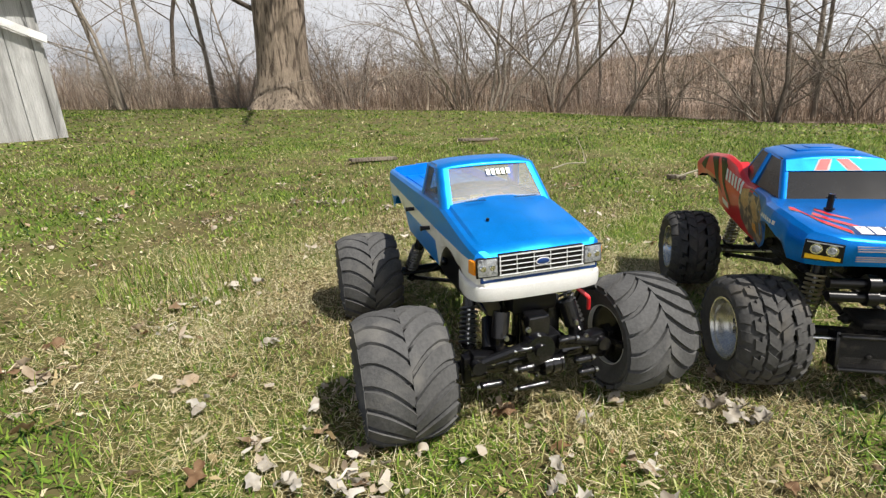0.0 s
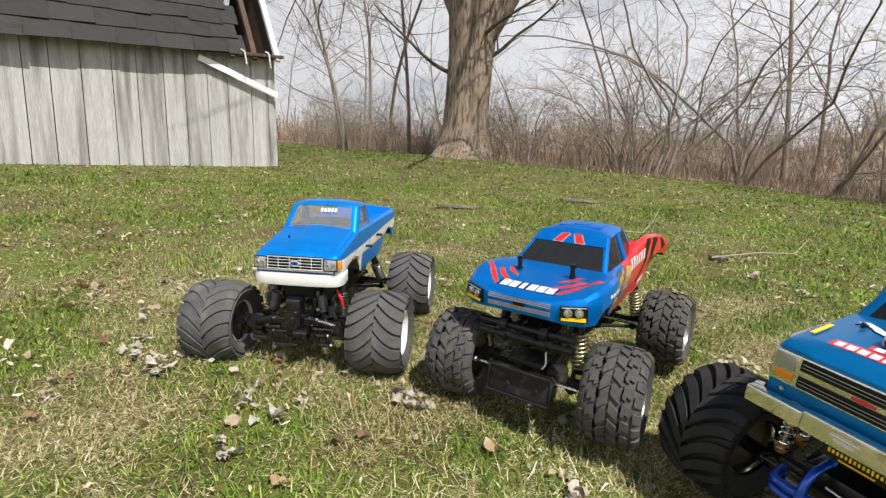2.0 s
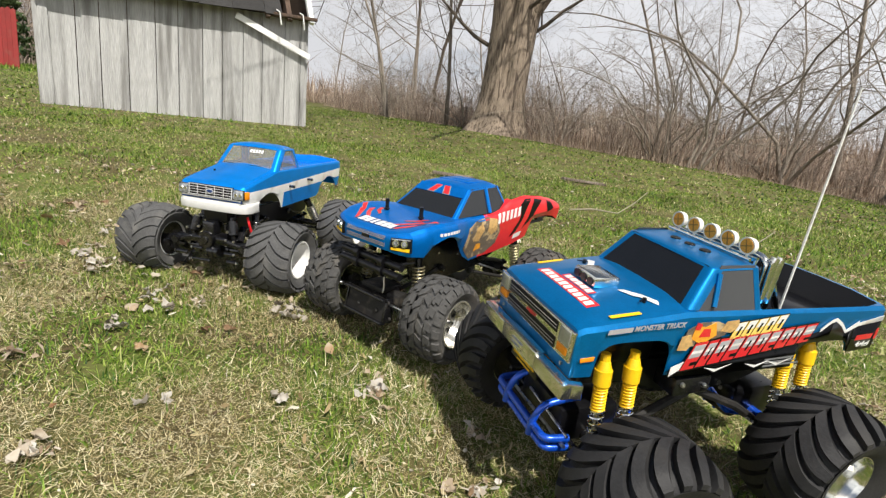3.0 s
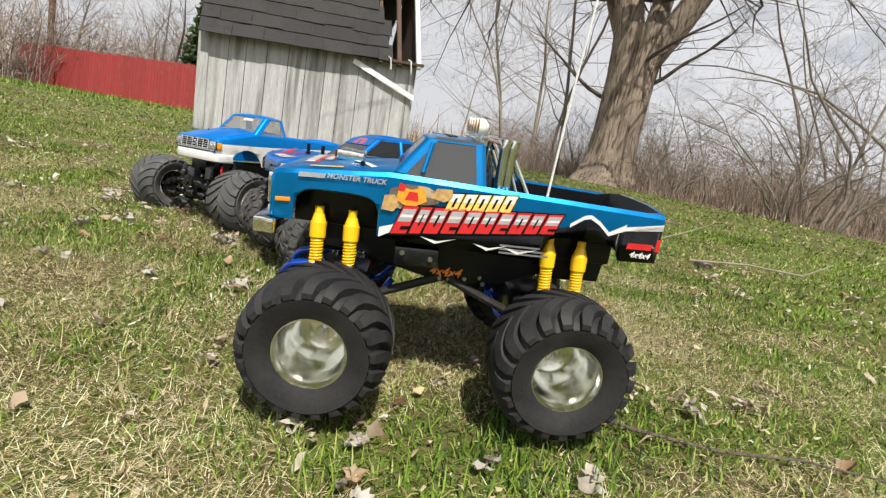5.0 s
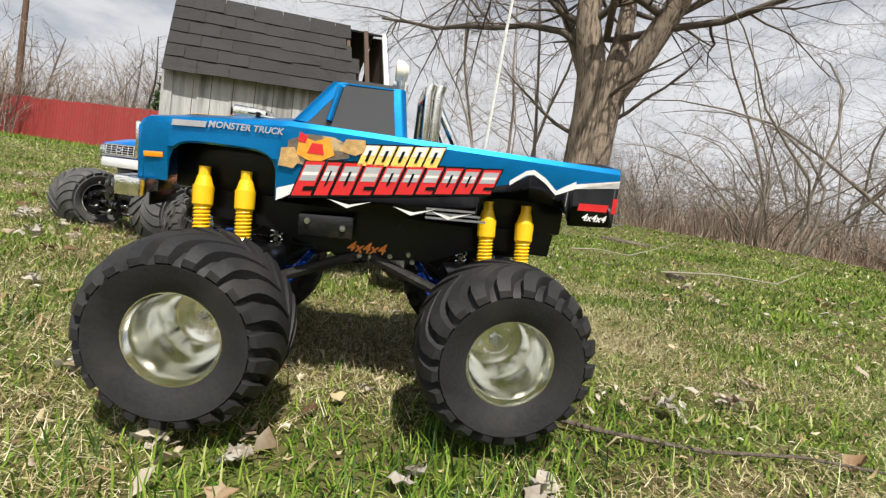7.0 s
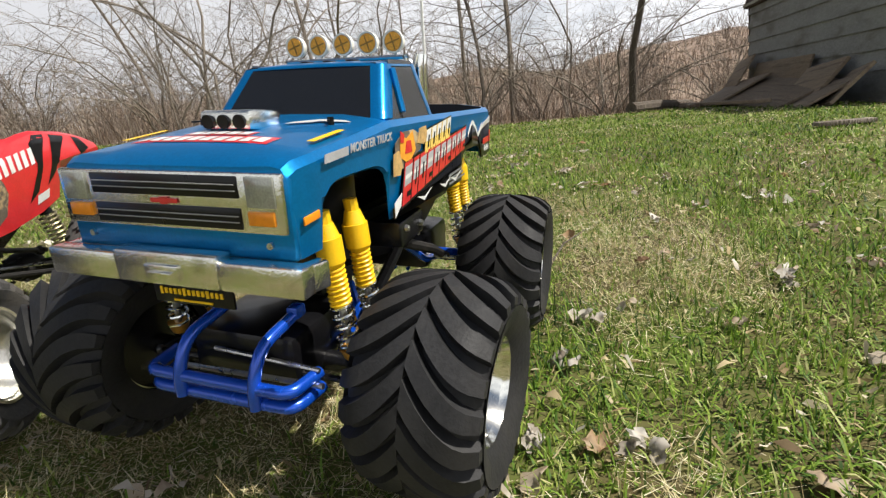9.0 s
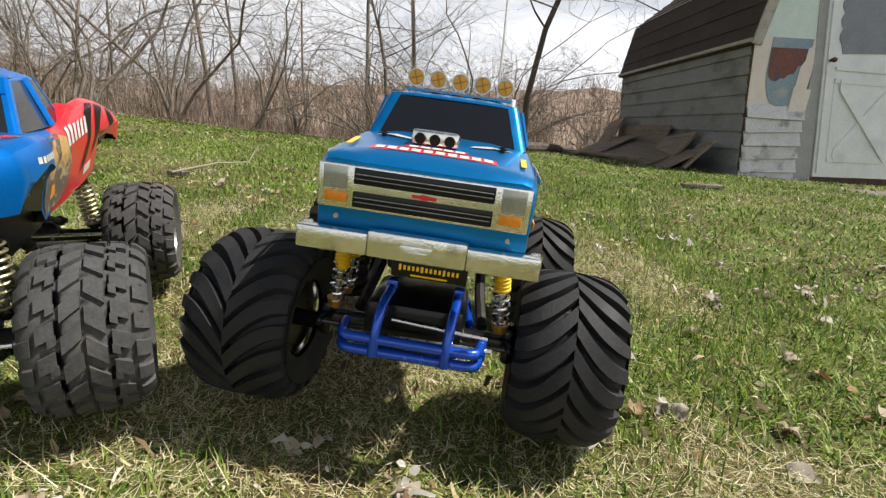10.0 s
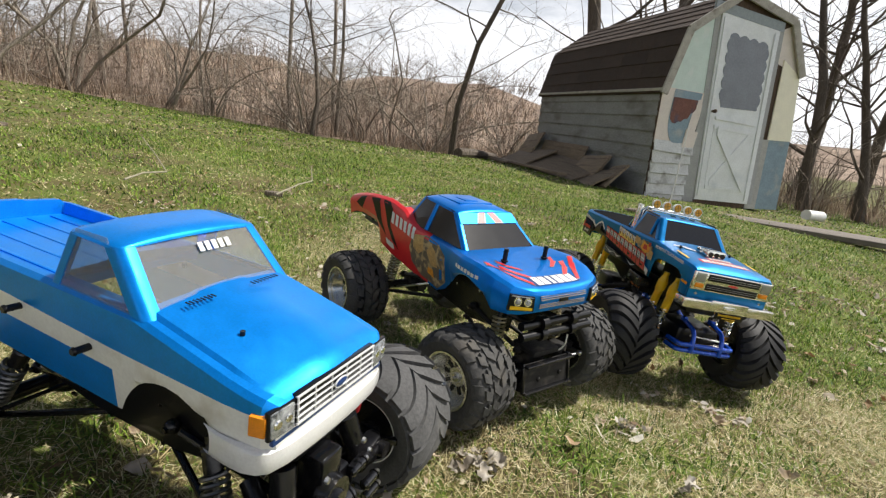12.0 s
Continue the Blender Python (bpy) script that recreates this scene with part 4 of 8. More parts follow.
def brush(cx0, cy0, per, tall, thick, twigs, label):
    """Clumps of bare stems at the given roots; each stem is a bent three-sided rod with twigs."""
    m = len(cx0) * per
    own = np.repeat(np.arange(len(cx0)), per)
    big = np.repeat(rng.uniform(0.55, 1.25, len(cx0)), per)
    a0, ln = rng.uniform(0, 6.2832, m), tall * big * rng.uniform(0.45, 1.1, m)
    x, y = cx0[own] + rng.normal(0, 0.10, m) * tall * 0.5, cy0[own] + rng.normal(0, 0.10, m) * tall * 0.5
    z = np.array([ground_at(p, q) for p, q in zip(x, y)]) - 0.03
    lean, bend = np.abs(rng.normal(0.22, 0.16, m)), rng.normal(0.28, 0.30, m)
    p, pts, segs = np.stack([x, y, z], 1), [], 4
    pts.append(p)
    for i in range(segs):
        t = lean + bend * i * 0.8
        a1 = a0 + rng.normal(0, 0.25, m)
        p = p + np.stack([np.sin(t) * np.cos(a1), np.sin(t) * np.sin(a1), np.cos(t)], 1) * (ln / segs)[:, None]
        pts.append(p)
    P = np.stack(pts, 1)
    rad = (thick * rng.uniform(0.5, 1.3, m))[:, None] * np.linspace(1.0, 0.25, segs + 1)[None]
    ring = np.array([(math.cos(6.28319 * k / 3), math.sin(6.28319 * k / 3), 0) for k in range(3)])
    V = (P[:, :, None, :] + rad[:, :, None, None] * ring[None, None]).reshape(-1, 3)
    o = (np.arange(m) * 3 * (segs + 1))[:, None]
    quads = np.array([(3 * i + k, 3 * i + (k + 1) % 3, 3 * i + 3 + (k + 1) % 3, 3 * i + 3 + k) for i in range(segs) for k in range(3)]).ravel()
    loops, sizes = [(o + quads[None]).ravel()], [np.full(m * segs * 3, 4)]
    # side twigs
    n = m * twigs
    st, f = np.repeat(np.arange(m), twigs), rng.uniform(0.25, 0.98, m * twigs) * segs
    i0 = np.minimum(f.astype(int), segs - 1)
    b0 = P[st, i0] + (P[st, i0 + 1] - P[st, i0]) * (f - i0)[:, None]
    up = (P[st, i0 + 1] - P[st, i0]) / (ln[st] / segs)[:, None]
    d = up * rng.uniform(0.3, 1.0, n)[:, None] + rng.normal(0, 0.6, (n, 3))
    d /= np.linalg.norm(d, axis=1)[:, None]
    s0 = np.cross(d, rng.normal(0, 1, (n, 3)))
    s0 = s0 / np.linalg.norm(s0, axis=1)[:, None] * (thick * 0.45)
    tip = b0 + d * (ln[st] * rng.uniform(0.10, 0.34, n))[:, None]
    W = np.stack([b0 - s0, b0 + s0, tip], 1).reshape(-1, 3)
    loops.append(len(V) + np.arange(3 * n))
    sizes.append(np.full(n, 3))
    me = quick_mesh("thicket", np.concatenate([V, W]), np.concatenate(loops), np.concatenate(sizes), THICKET)
    return tagged(new("thicket", me), label, "thicket", "", "stuff")


x = rng.uniform(-13, 9.0, 230)
y = edge_y(x) + 0.15 + rng.gamma(1.2, 1.5, 230)
brush(x, y, 12, 1.5, 0.0045, 9, "tangled grey-brown brush of bare stems")
x = rng.uniform(-16, 12, 70)
y = edge_y(x) + rng.uniform(3, 12, 70)
brush(x, y, 12, 2.2, 0.008, 10, "tangled grey-brown brush of bare stems")
brush(rng.uniform(8.4, 15, 60), rng.uniform(-8, 5, 60), 10, 1.7, 0.008, 8, "tangled grey-brown brush behind the shed")
brush(rng.uniform(-42, -25, 200), rng.uniform(0.5, 15, 200), 12, 5.5, 0.024, 9, "bare saplings beyond the red fence")
a0 = np.radians(rng.uniform(18, 152, 150))
d0 = rng.uniform(38, 92, 150)
brush(d0 * np.cos(a0), d0 * np.sin(a0), 9, 3.2, 0.035, 7, "bare brush along the far ridge")


# ---- the weathered white shed ----
PEELING = surface("peeling_white_boards", (0.42, 0.42, 0.41), 0.85, 0.0, 0.30, 9, 0.6, spots=(0.15, 0.145, 0.135), piece=0.22, stretch=(2.4, 1, 0.16), spot_at=(0.50, 0.76))
SHINGLE = surface("grey_asphalt_shingle", (0.031, 0.030, 0.029), 0.95, 0.0, 0.3, 14, 0.6, piece=0.4, spots=(0.026, 0.025, 0.024))
OLD_WOOD = surface("dark_old_wood", (0.085, 0.055, 0.038), 0.9, 0.0, 0.4, 8, 0.5, stretch=(1, 1, 0.2))
WHITE_TRIM = surface("white_trim", (0.78, 0.78, 0.76), 0.6, 0.0, 0.12, 20, 0.2)


def white_shed():
    M = Matrix(((0.4277, -0.9039, 0, -4.0), (0.9039, 0.4277, 0, 2.03), (0, 0, 1, 0), (0, 0, 0, 1)))
    T = thing("shed", M, "weathered white board shed with grey shingle roof torn open", "shed")
    r = random.Random(9)

    def eave(s):
        return 1.485 + 0.07 * s

    def foot(s):
        q = M @ Vector((s, 0, 0))
        return height(q.x, q.y) - 0.03
    s = 0.02
    while s < 2.22:
        w = min(r.uniform(0.17, 0.24), 2.25 - s)
        bm = bmesh.new()
        z0 = foot(s) + r.uniform(0, 0.02)
        slab(bm, [(s, -0.002 * r.random(), z0), (s + w - 0.007, 0, z0 + r.uniform(-0.01, 0.01)), (s + w - 0.007, 0, eave(s + w)), (s, 0, eave(s))], 0.02)
        part("board", bm, PEELING, T)
        s += w
    for s0, d in ((0.0, -1), (2.27, 1)):
        for k in range(9):
            bm = bmesh.new()
            b0 = 0.02 + 0.2 * k
            top = eave(s0) + min(0.9 * b0 / 0.4, 0.9 + 0.25 * (b0 - 0.4)) if b0 < 1.0 else eave(s0) + 0.9
            pts = [(s0, b0, foot(s0)), (s0, b0 + 0.194, foot(s0)), (s0, b0 + 0.194, eave(s0)), (s0, b0, eave(s0))]
            slab(bm, pts if d > 0 else pts[::-1], 0.02)
            part("side_board", bm, PEELING, T)
    bm = bmesh.new()
    slab(bm, [(-0.05, -0.02, foot(0)), (0.05, -0.02, foot(0)), (0.03, -0.02, eave(0) + 0.02), (-0.07, -0.02, eave(0) + 0.02)], 0.03)
    part("corner_board", bm, PEELING, T)
    bm = bmesh.new()
    slab(bm, [(0, 1.82, foot(0)), (0, 1.82, 2.3), (2.27, 1.82, 2.45), (2.27, 1.82, foot(2.2))], 0.02)
    part("back_wall", bm, OLD_WOOD, T)

    def roof(s, t):
        """A point of the lower slope, t from the eave (0) to the break (1)."""
        z0, z1 = eave(s) - 0.05, 2.38 + 0.075 * s
        return Vector((s, -0.13 + 0.53 * t, z0 + (z1 - z0) * t))
    hole = [1.90, 1.93, 1.90, 1.88, 1.84, 1.78, 1.68]
    bm = bmesh.new()
    for i in range(6):
        t0, t1 = i / 6, (i + 1) / 6
        vs = [bm.verts.new(p) for p in (roof(-0.03, t0), roof(hole[i] - 0.05, t0), roof(hole[i + 1] - 0.05, t1), roof(-0.03, t1))]
        bm.faces.new(vs)
    bmesh.ops.solidify(bm, geom=list(bm.faces), thickness=0.015)
    part("roof_deck", bm, OLD_WOOD, T)
    for i in range(6):
        s = -0.06 - 0.13 * (i % 2)
        while s < hole[i] - 0.03:
            w = 0.305
            s1 = min(s + w - 0.004, hole[i] + r.uniform(-0.05, 0.07))
            s0 = max(s, -0.06)
            if s1 - s0 > 0.03:
                t0, t1 = i / 6 - 0.01 + r.uniform(-0.008, 0.008), (i + 1) / 6 + 0.05
                up = Vector((0, -0.86, 0.5))
                a0, b0, c0, d0 = roof(s0, t0) + up * 0.016, roof(s1, t0 + r.uniform(-0.012, 0.012)) + up * (0.016 + r.uniform(0, 0.012)), roof(s1, t1) + up * 0.004, roof(s0, t1) + up * 0.004
                bm = bmesh.new()
                slab(bm, [a0, b0, c0, d0], 0.007)
                part("shingle", bm, SHINGLE, T)
            s += w
    bm = bmesh.new()
    slab(bm, [roof(-0.05, 1.0), roof(2.30, 1.0), (2.30, 1.1, 2.80), (-0.05, 1.1, 2.64)], 0.02)
    part("upper_roof", bm, SHINGLE, T)
    bm = bmesh.new()
    slab(bm, [(0, 1.82, 2.3), (0, 1.1, 2.62), (2.27, 1.1, 2.78), (2.27, 1.82, 2.45)], 0.02)
    part("rear_roof", bm, SHINGLE, T)
    for s0, mt, w in ((2.255, WHITE_TRIM, 0.05), (2.02, OLD_WOOD, 0.05), (1.80, OLD_WOOD, 0.04)):
        bm = bmesh.new()
        p, q = roof(s0, -0.02), roof(s0, 1.02)
        slab(bm, [p + Vector((-w / 2, 0, 0)), p + Vector((w / 2, 0, 0)), q + Vector((w / 2, 0, 0)), q + Vector((-w / 2, 0, 0))], 0.04)
        part("rafter", bm, mt, T)
    bm = bmesh.new()
    slab(bm, [(2.27, 0.0, eave(2.27)), (2.27, 1.8, eave(2.27)), (2.27, 1.1, 2.74), (2.27, 0.4, 2.5)], 0.02)
    part("gable_board", bm, OLD_WOOD, T)
    bm = bmesh.new()
    box(bm, (0.46, 0.16, 0.03), (2.08, -0.07, eave(2.05) - 0.03), (4, -4, 0), 0.004)
    part("eave_board", bm, OLD_WOOD, T)
    bm = bmesh.new()
    slab(bm, [(1.50, -0.045, 1.475), (1.52, -0.045, 1.53), (2.27, -0.045, 1.262), (2.26, -0.045, 1.205)], 0.015)
    part("loose_trim", bm, WHITE_TRIM, T, "white trim strip hanging askew")
    for s0, dz in ((1.88, 0.14), (2.12, 0.16)):
        bm = bmesh.new()
        tube(bm, rounded([(s0, -0.14, eave(s0)), (s0 + 0.02, -0.18, eave(s0) - 0.02), (s0 + 0.04, -0.17, eave(s0) - dz)], 0.015), 0.007, 6)
        part("hanging_strip", bm, WHITE_TRIM, T)
    bm = bmesh.new()
    box(bm, (2.2, 1.75, 0.02), (1.13, 0.92, foot(1.1) + 0.06), (0, 0, 0))
    part("floor_boards", bm, OLD_WOOD, T)


white_shed()

# ---- the patched shed with a storm door ----
SIDING = surface("grey_lap_siding", (0.27, 0.275, 0.275), 0.8, 0.0, 0.2, 10, 0.3, spots=(0.16, 0.15, 0.14), piece=0.25, stretch=(0.4, 0.4, 1))
BROWN_ROOF = surface("brown_shingle", (0.055, 0.037, 0.027), 0.95, 0.0, 0.35, 16, 0.6, spots=(0.045, 0.033, 0.026), piece=0.4)
MINT = surface("pale_mint_paint", (0.62, 0.74, 0.70), 0.6, 0.0, 0.1, 12, 0.15, spots=(0.72, 0.78, 0.76))
CREAM_BOARD = surface("cream_board", (0.90, 0.86, 0.70), 0.6, 0.0, 0.08, 10, 0.1)
PINK_BOARD = surface("pinkish_board", (0.74, 0.67, 0.62), 0.7, 0.0, 0.1, 10, 0.1)
DOOR_PAINT = surface("chalky_white_door", (0.76, 0.79, 0.82), 0.5, 0.0, 0.1, 8, 0.1, spots=(0.64, 0.68, 0.72))
STEEL_BLUE = surface("faded_blue_board", (0.24, 0.33, 0.40), 0.7, 0.0, 0.2, 10, 0.2, spots=(0.4, 0.42, 0.42))
SCREEN = surface("dusty_window", (0.13, 0.15, 0.18), 0.25, 0.0, 0.2, 8, 0.02, 0.3)
RUST = surface("rust_red_cloth", (0.17, 0.075, 0.062), 0.8, 0.0, 0.4, 9, 0.2, spots=(0.06, 0.09, 0.16))
GREY_TRIM = surface("grey_weathered_trim", (0.40, 0.38, 0.34), 0.8, 0.0, 0.3, 14, 0.3, spots=(0.2, 0.17, 0.14))
TARP = surface("brown_hardboard", (0.25, 0.19, 0.13), 0.8, 0.0, 0.35, 14, 0.5, spots=(0.12, 0.085, 0.06), stretch=(0.25, 2.2, 1), piece=0.3)


PALE_SIDING = surface("pale_lap_siding", (0.60, 0.61, 0.62), 0.8, 0.0, 0.2, 10, 0.3, spots=(0.22, 0.21, 0.2), piece=0.3)


def patched_shed():
    M = Matrix(((0.8192, 0.5736, 0, 5.056), (-0.5736, 0.8192, 0, 2.011), (0, 0, 1, 0), (0, 0, 0, 1)))
    T = thing("shed", M, "leaning grey shed with brown gambrel roof and patched front", "shed")
    D = 2.73
    base = -0.27
    prof = [(0.0, base), (-0.02, 0.87), (0.13, 1.42), (0.66, 1.80), (1.32, 1.62), (1.58, 1.12), (1.74, base)]
    r = random.Random(4)
    # side wall of lap boards
    for k in range(8):
        z0 = base + 0.02 + k * 0.1425
        z1 = min(z0 + 0.154, 0.87)
        bm = bmesh.new()
        slab(bm, [(-0.022, D, z0), (-0.022, 0.0, z0 + r.uniform(-0.006, 0.006)), (-0.004, 0.0, z1), (-0.004, D, z1)], 0.012)
        part("siding_board", bm, SIDING, T)
    bm = bmesh.new()
    slab(bm, [(0.02, 0, base), (0.02, D, base), (0.0, D, 0.87), (0.0, 0, 0.87)][::-1], 0.02)
    part("wall_frame", bm, OLD_WOOD, T)
    bm = bmesh.new()
    slab(bm, [(1.74, 0, base), (1.74, D, base), (1.58, D, 1.12), (1.58, 0, 1.12)], 0.02)
    part("far_wall", bm, SIDING, T)
    bm = bmesh.new()
    slab(bm, [(x, D - 0.01, z) for x, z in prof], 0.02)
    part("rear_wall", bm, OLD_WOOD, T)
    # roof slopes in courses
    cuts = [(prof[1], prof[2], 4), (prof[2], prof[3], 5), (prof[3], prof[4], 4), (prof[4], prof[5], 3)]
    for i, (p, q, n) in enumerate(cuts):
        p, q = Vector((p[0], 0, p[1])), Vector((q[0], 0, q[1]))
        nrm = Vector((-(q.z - p.z), 0, q.x - p.x)).normalized()
        if i == 0:
            p = p - (q - p).normalized() * 0.05
        for k in range(n):
            a0, b0 = p.lerp(q, k / n), p.lerp(q, (k + 1) / n)
            lo, hi = (a0, b0) if i < 2 else (b0, a0)
            y = -0.05
            while y < D + 0.03:
                y1 = min(y + 0.46, D + 0.05)
                bm = bmesh.new()
                e0, e1 = lo + nrm * 0.020, hi + nrm * 0.011
                pts = [(e0.x, y, e0.z), (e0.x, y1 - 0.004, e0.z + r.uniform(-0.004, 0.004)), (e1.x, y1 - 0.004, e1.z), (e1.x, y, e1.z)]
                slab(bm, pts if i >= 2 else pts[::-1], 0.010)
                part("shingle", bm, BROWN_ROOF, T)
                y = y1
        bm = bmesh.new()
        slab(bm, [(p.x, -0.03, p.z), (q.x, -0.03, q.z), (q.x, D + 0.03, q.z), (p.x, D + 0.03, p.z)], 0.015)
        part("roof_deck", bm, OLD_WOOD, T)
        bm = bmesh.new()
        w = nrm * 0.05
        slab(bm, [(p.x - w.x, -0.06, p.z - w.z), (q.x - w.x, -0.06, q.z - w.z), (q.x + w.x * 0.5, -0.06, q.z + w.z * 0.5), (p.x + w.x * 0.5, -0.06, p.z + w.z * 0.5)], 0.02)
        part("rake_trim", bm, GREY_TRIM, T)
    bm = bmesh.new()
    box(bm, (0.03, D + 0.08, 0.028), (-0.045, D / 2, 0.855), (0, 0, 0), 0.003)
    part("eave_trim", bm, GREY_TRIM, T)
    # front wall with its patches

    def front(name, pts, mt, y=-0.012, depth=0.015, label=""):
        bm = bmesh.new()
        slab(bm, [(x, y, z) for x, z in pts], depth)
        return part(name, bm, mt, T, label)
    front("front_frame", prof[::1], OLD_WOOD, 0.012, 0.02)
    front("front_panel", [(-0.01, 0.885), (0.52, 0.80), (0.44, 1.63), (0.13, 1.42)], MINT, -0.012, 0.015, "pale mint front panel")
    front("top_panel", [(0.44, 1.63), (1.18, 1.53), (1.30, 1.60), (0.66, 1.79)], MINT, -0.006)
    front("patch_board", [(-0.005, 0.36), (0.42, 0.30), (0.50, 0.86), (-0.01, 0.885)], PINK_BOARD, -0.016)
    bite = [(0.245 - 0.135 * math.cos(1.57 * k / 8) ** 0.8, 0.62 - 0.26 * math.sin(1.5708 * k / 8)) for k in range(9)]
    front("torn_opening", [(0.125, 0.875)] + bite + [(0.32, 0.37), (0.41, 0.55), (0.44, 0.855)], STEEL_BLUE, -0.021, 0.004, "faded blue board behind a torn panel")
    front("cloth_patch", [(0.124, 0.800), (0.117, 0.64), (0.124, 0.590), (0.15, 0.560), (0.19, 0.550), (0.22, 0.575), (0.25, 0.570), (0.28, 0.600), (0.32, 0.605), (0.345, 0.660), (0.38, 0.665), (0.41, 0.70), (0.425, 0.785)], RUST, -0.0245, 0.003, "rusty red cloth patch")
    front("split_board", [(0.345, 0.50), (0.40, 0.50), (0.425, 0.66), (0.44, 0.80), (0.405, 0.79), (0.395, 0.70), (0.365, 0.66)], PINK_BOARD, -0.0262, 0.004)
    front("small_board", [(0.315, 0.31), (0.45, 0.285), (0.475, 0.485), (0.335, 0.51)], PINK_BOARD, -0.030)
    front("jamb", [(0.42, base), (0.60, base), (0.52, 0.9), (0.46, 1.62), (0.40, 1.62), (0.47, 0.7)], surface("grey_jamb", (0.36, 0.37, 0.37), 0.8, 0, 0.2, 12, 0.2), -0.018)
    for k in range(6):
        z0 = base + 0.02 + k * 0.105
        bm = bmesh.new()
        tl = r.uniform(-0.012, 0.012)
        slab(bm, [(0.0, -0.040, z0 + tl), (0.45, -0.044 - 0.01 * (k % 2), z0 - 0.012 - tl), (0.45, -0.018, z0 + 0.095), (-0.002, -0.018, z0 + 0.112)], 0.010)
        part("siding_board", bm, PALE_SIDING, T)
    front("cream_board", [(1.36, 0.47), (1.66, 0.47), (1.56, 1.12), (1.32, 1.26)], CREAM_BOARD, -0.026, 0.012, "cream coloured board")
    front("gable_board", [(1.20, 1.24), (1.55, 1.12), (1.34, 1.58), (1.20, 1.52)], PINK_BOARD, -0.014)
    front("blue_board", [(1.30, base), (1.72, base), (1.66, 0.47), (1.28, 0.47)], STEEL_BLUE, -0.018)
    front("corner_post", [(1.28, base), (1.42, base), (1.38, 0.47), (1.26, 0.47)], surface("grey_post", (0.42, 0.42, 0.41), 0.8, 0, 0.2, 14, 0.2), -0.022)
    # storm door, leaning with the shed
    def dp(u, v):
        """A point of the door leaf: u across, v up, both 0 to 1."""
        b0, t0 = Vector((0.605, 0, -0.19)), Vector((0.465, 0, 1.60))
        b1, t1 = Vector((1.295, 0, -0.22)), Vector((1.175, 0, 1.51))
        q = b0.lerp(b1, u).lerp(t0.lerp(t1, u), v)
        return (q.x, q.z)
    dr = front("door", [dp(0, 0), dp(1, 0), dp(1, 1), dp(0, 1)], DOOR_PAINT, -0.030, 0.03, "chalky white storm door")

    def leaf(name, uv, mt, y, depth):
        bm = bmesh.new()
        slab(bm, [(x, y, z) for x, z in (dp(*p) for p in uv)], depth)
        return part(name, bm, mt, dr)
    win = [(0.20, 0.53), (0.84, 0.55)]
    for k in range(41):
        win.append((0.845 + 0.030 * abs(math.sin(math.pi * k / 8)), 0.575 + 0.315 * k / 40))
    for k in range(33):
        win.append((0.835 - 0.655 * k / 32, 0.905 + 0.016 * abs(math.sin(math.pi * k / 8))))
    for k in range(41):
        win.append((0.175 - 0.030 * abs(math.sin(math.pi * k / 8)), 0.885 - 0.32 * k / 40))
    leaf("door_panel", [(0.14, 0.09), (0.86, 0.09), (0.86, 0.41), (0.14, 0.41)], DOOR_PAINT, -0.034, 0.003)
    leaf("door_window", win, SCREEN, -0.034, 0.004)
    for u0, v0, u1, v1, w in ((0.14, 0.08, 0.86, 0.08, 0.02), (0.14, 0.42, 0.86, 0.42, 0.02), (0.20, 0.10, 0.80, 0.40, 0.05), (0.80, 0.10, 0.20, 0.40, 0.05), (0.14, 0.47, 0.86, 0.47, 0.015), (0.06, 0.02, 0.06, 0.98, 0.06), (0.94, 0.02, 0.94, 0.98, 0.06)):
        if u0 == u1:
            q = [(u0 - w / 2, v0), (u0 + w / 2, v0), (u1 + w / 2, v1), (u1 - w / 2, v1)]
        else:
            q = [(u0, v0 - w / 2), (u1, v1 - w / 2), (u1, v1 + w / 2), (u0, v0 + w / 2)]
        leaf("door_trim", q, DOOR_PAINT, -0.042, 0.010)
    bm = bmesh.new()
    hx, hz = dp(0.06, 0.50)
    rod(bm, (hx, -0.03, hz), (hx, -0.075, hz), 0.012, None, 10)
    bmesh.ops.create_uvsphere(bm, u_segments=12, v_segments=8, radius=0.02, matrix=Matrix.Translation((hx, -0.08, hz)))
    part("door_handle", bm, OLD_WOOD, dr)
    front("lintel", [dp(-0.12, 1.0), dp(1.06, 1.0), dp(1.06, 1.05), dp(-0.12, 1.05)], surface("grey_lintel", (0.30, 0.34, 0.37), 0.8), -0.034, 0.03)
    front("door_post", [dp(1.0, 0), dp(1.07, 0), dp(1.07, 1.0), dp(1.0, 1.0)], surface("grey_door_post", (0.38, 0.39, 0.40), 0.8), -0.03, 0.03)
    # footing block under the corner
    bm = bmesh.new()
    box(bm, (0.5, 0.3, 0.10), (0.22, 0.12, base - 0.02), (0, 0, 0), 0.01)
    part("footing", bm, WHITE_TRIM, T)


patched_shed()


def leaning_board(x, y, z, size, rot, mt, label, name="scrap_board"):
    bm = bmesh.new()
    box(bm, size, (0, 0, 0), (0, 0, 0), 0.004)
    ob = new(name, mesh_from(name, bm, mt))
    ob.matrix_world = pose(x, y, z, *rot)
    return tagged(ob, label, "board", "scrap boards by the shed")


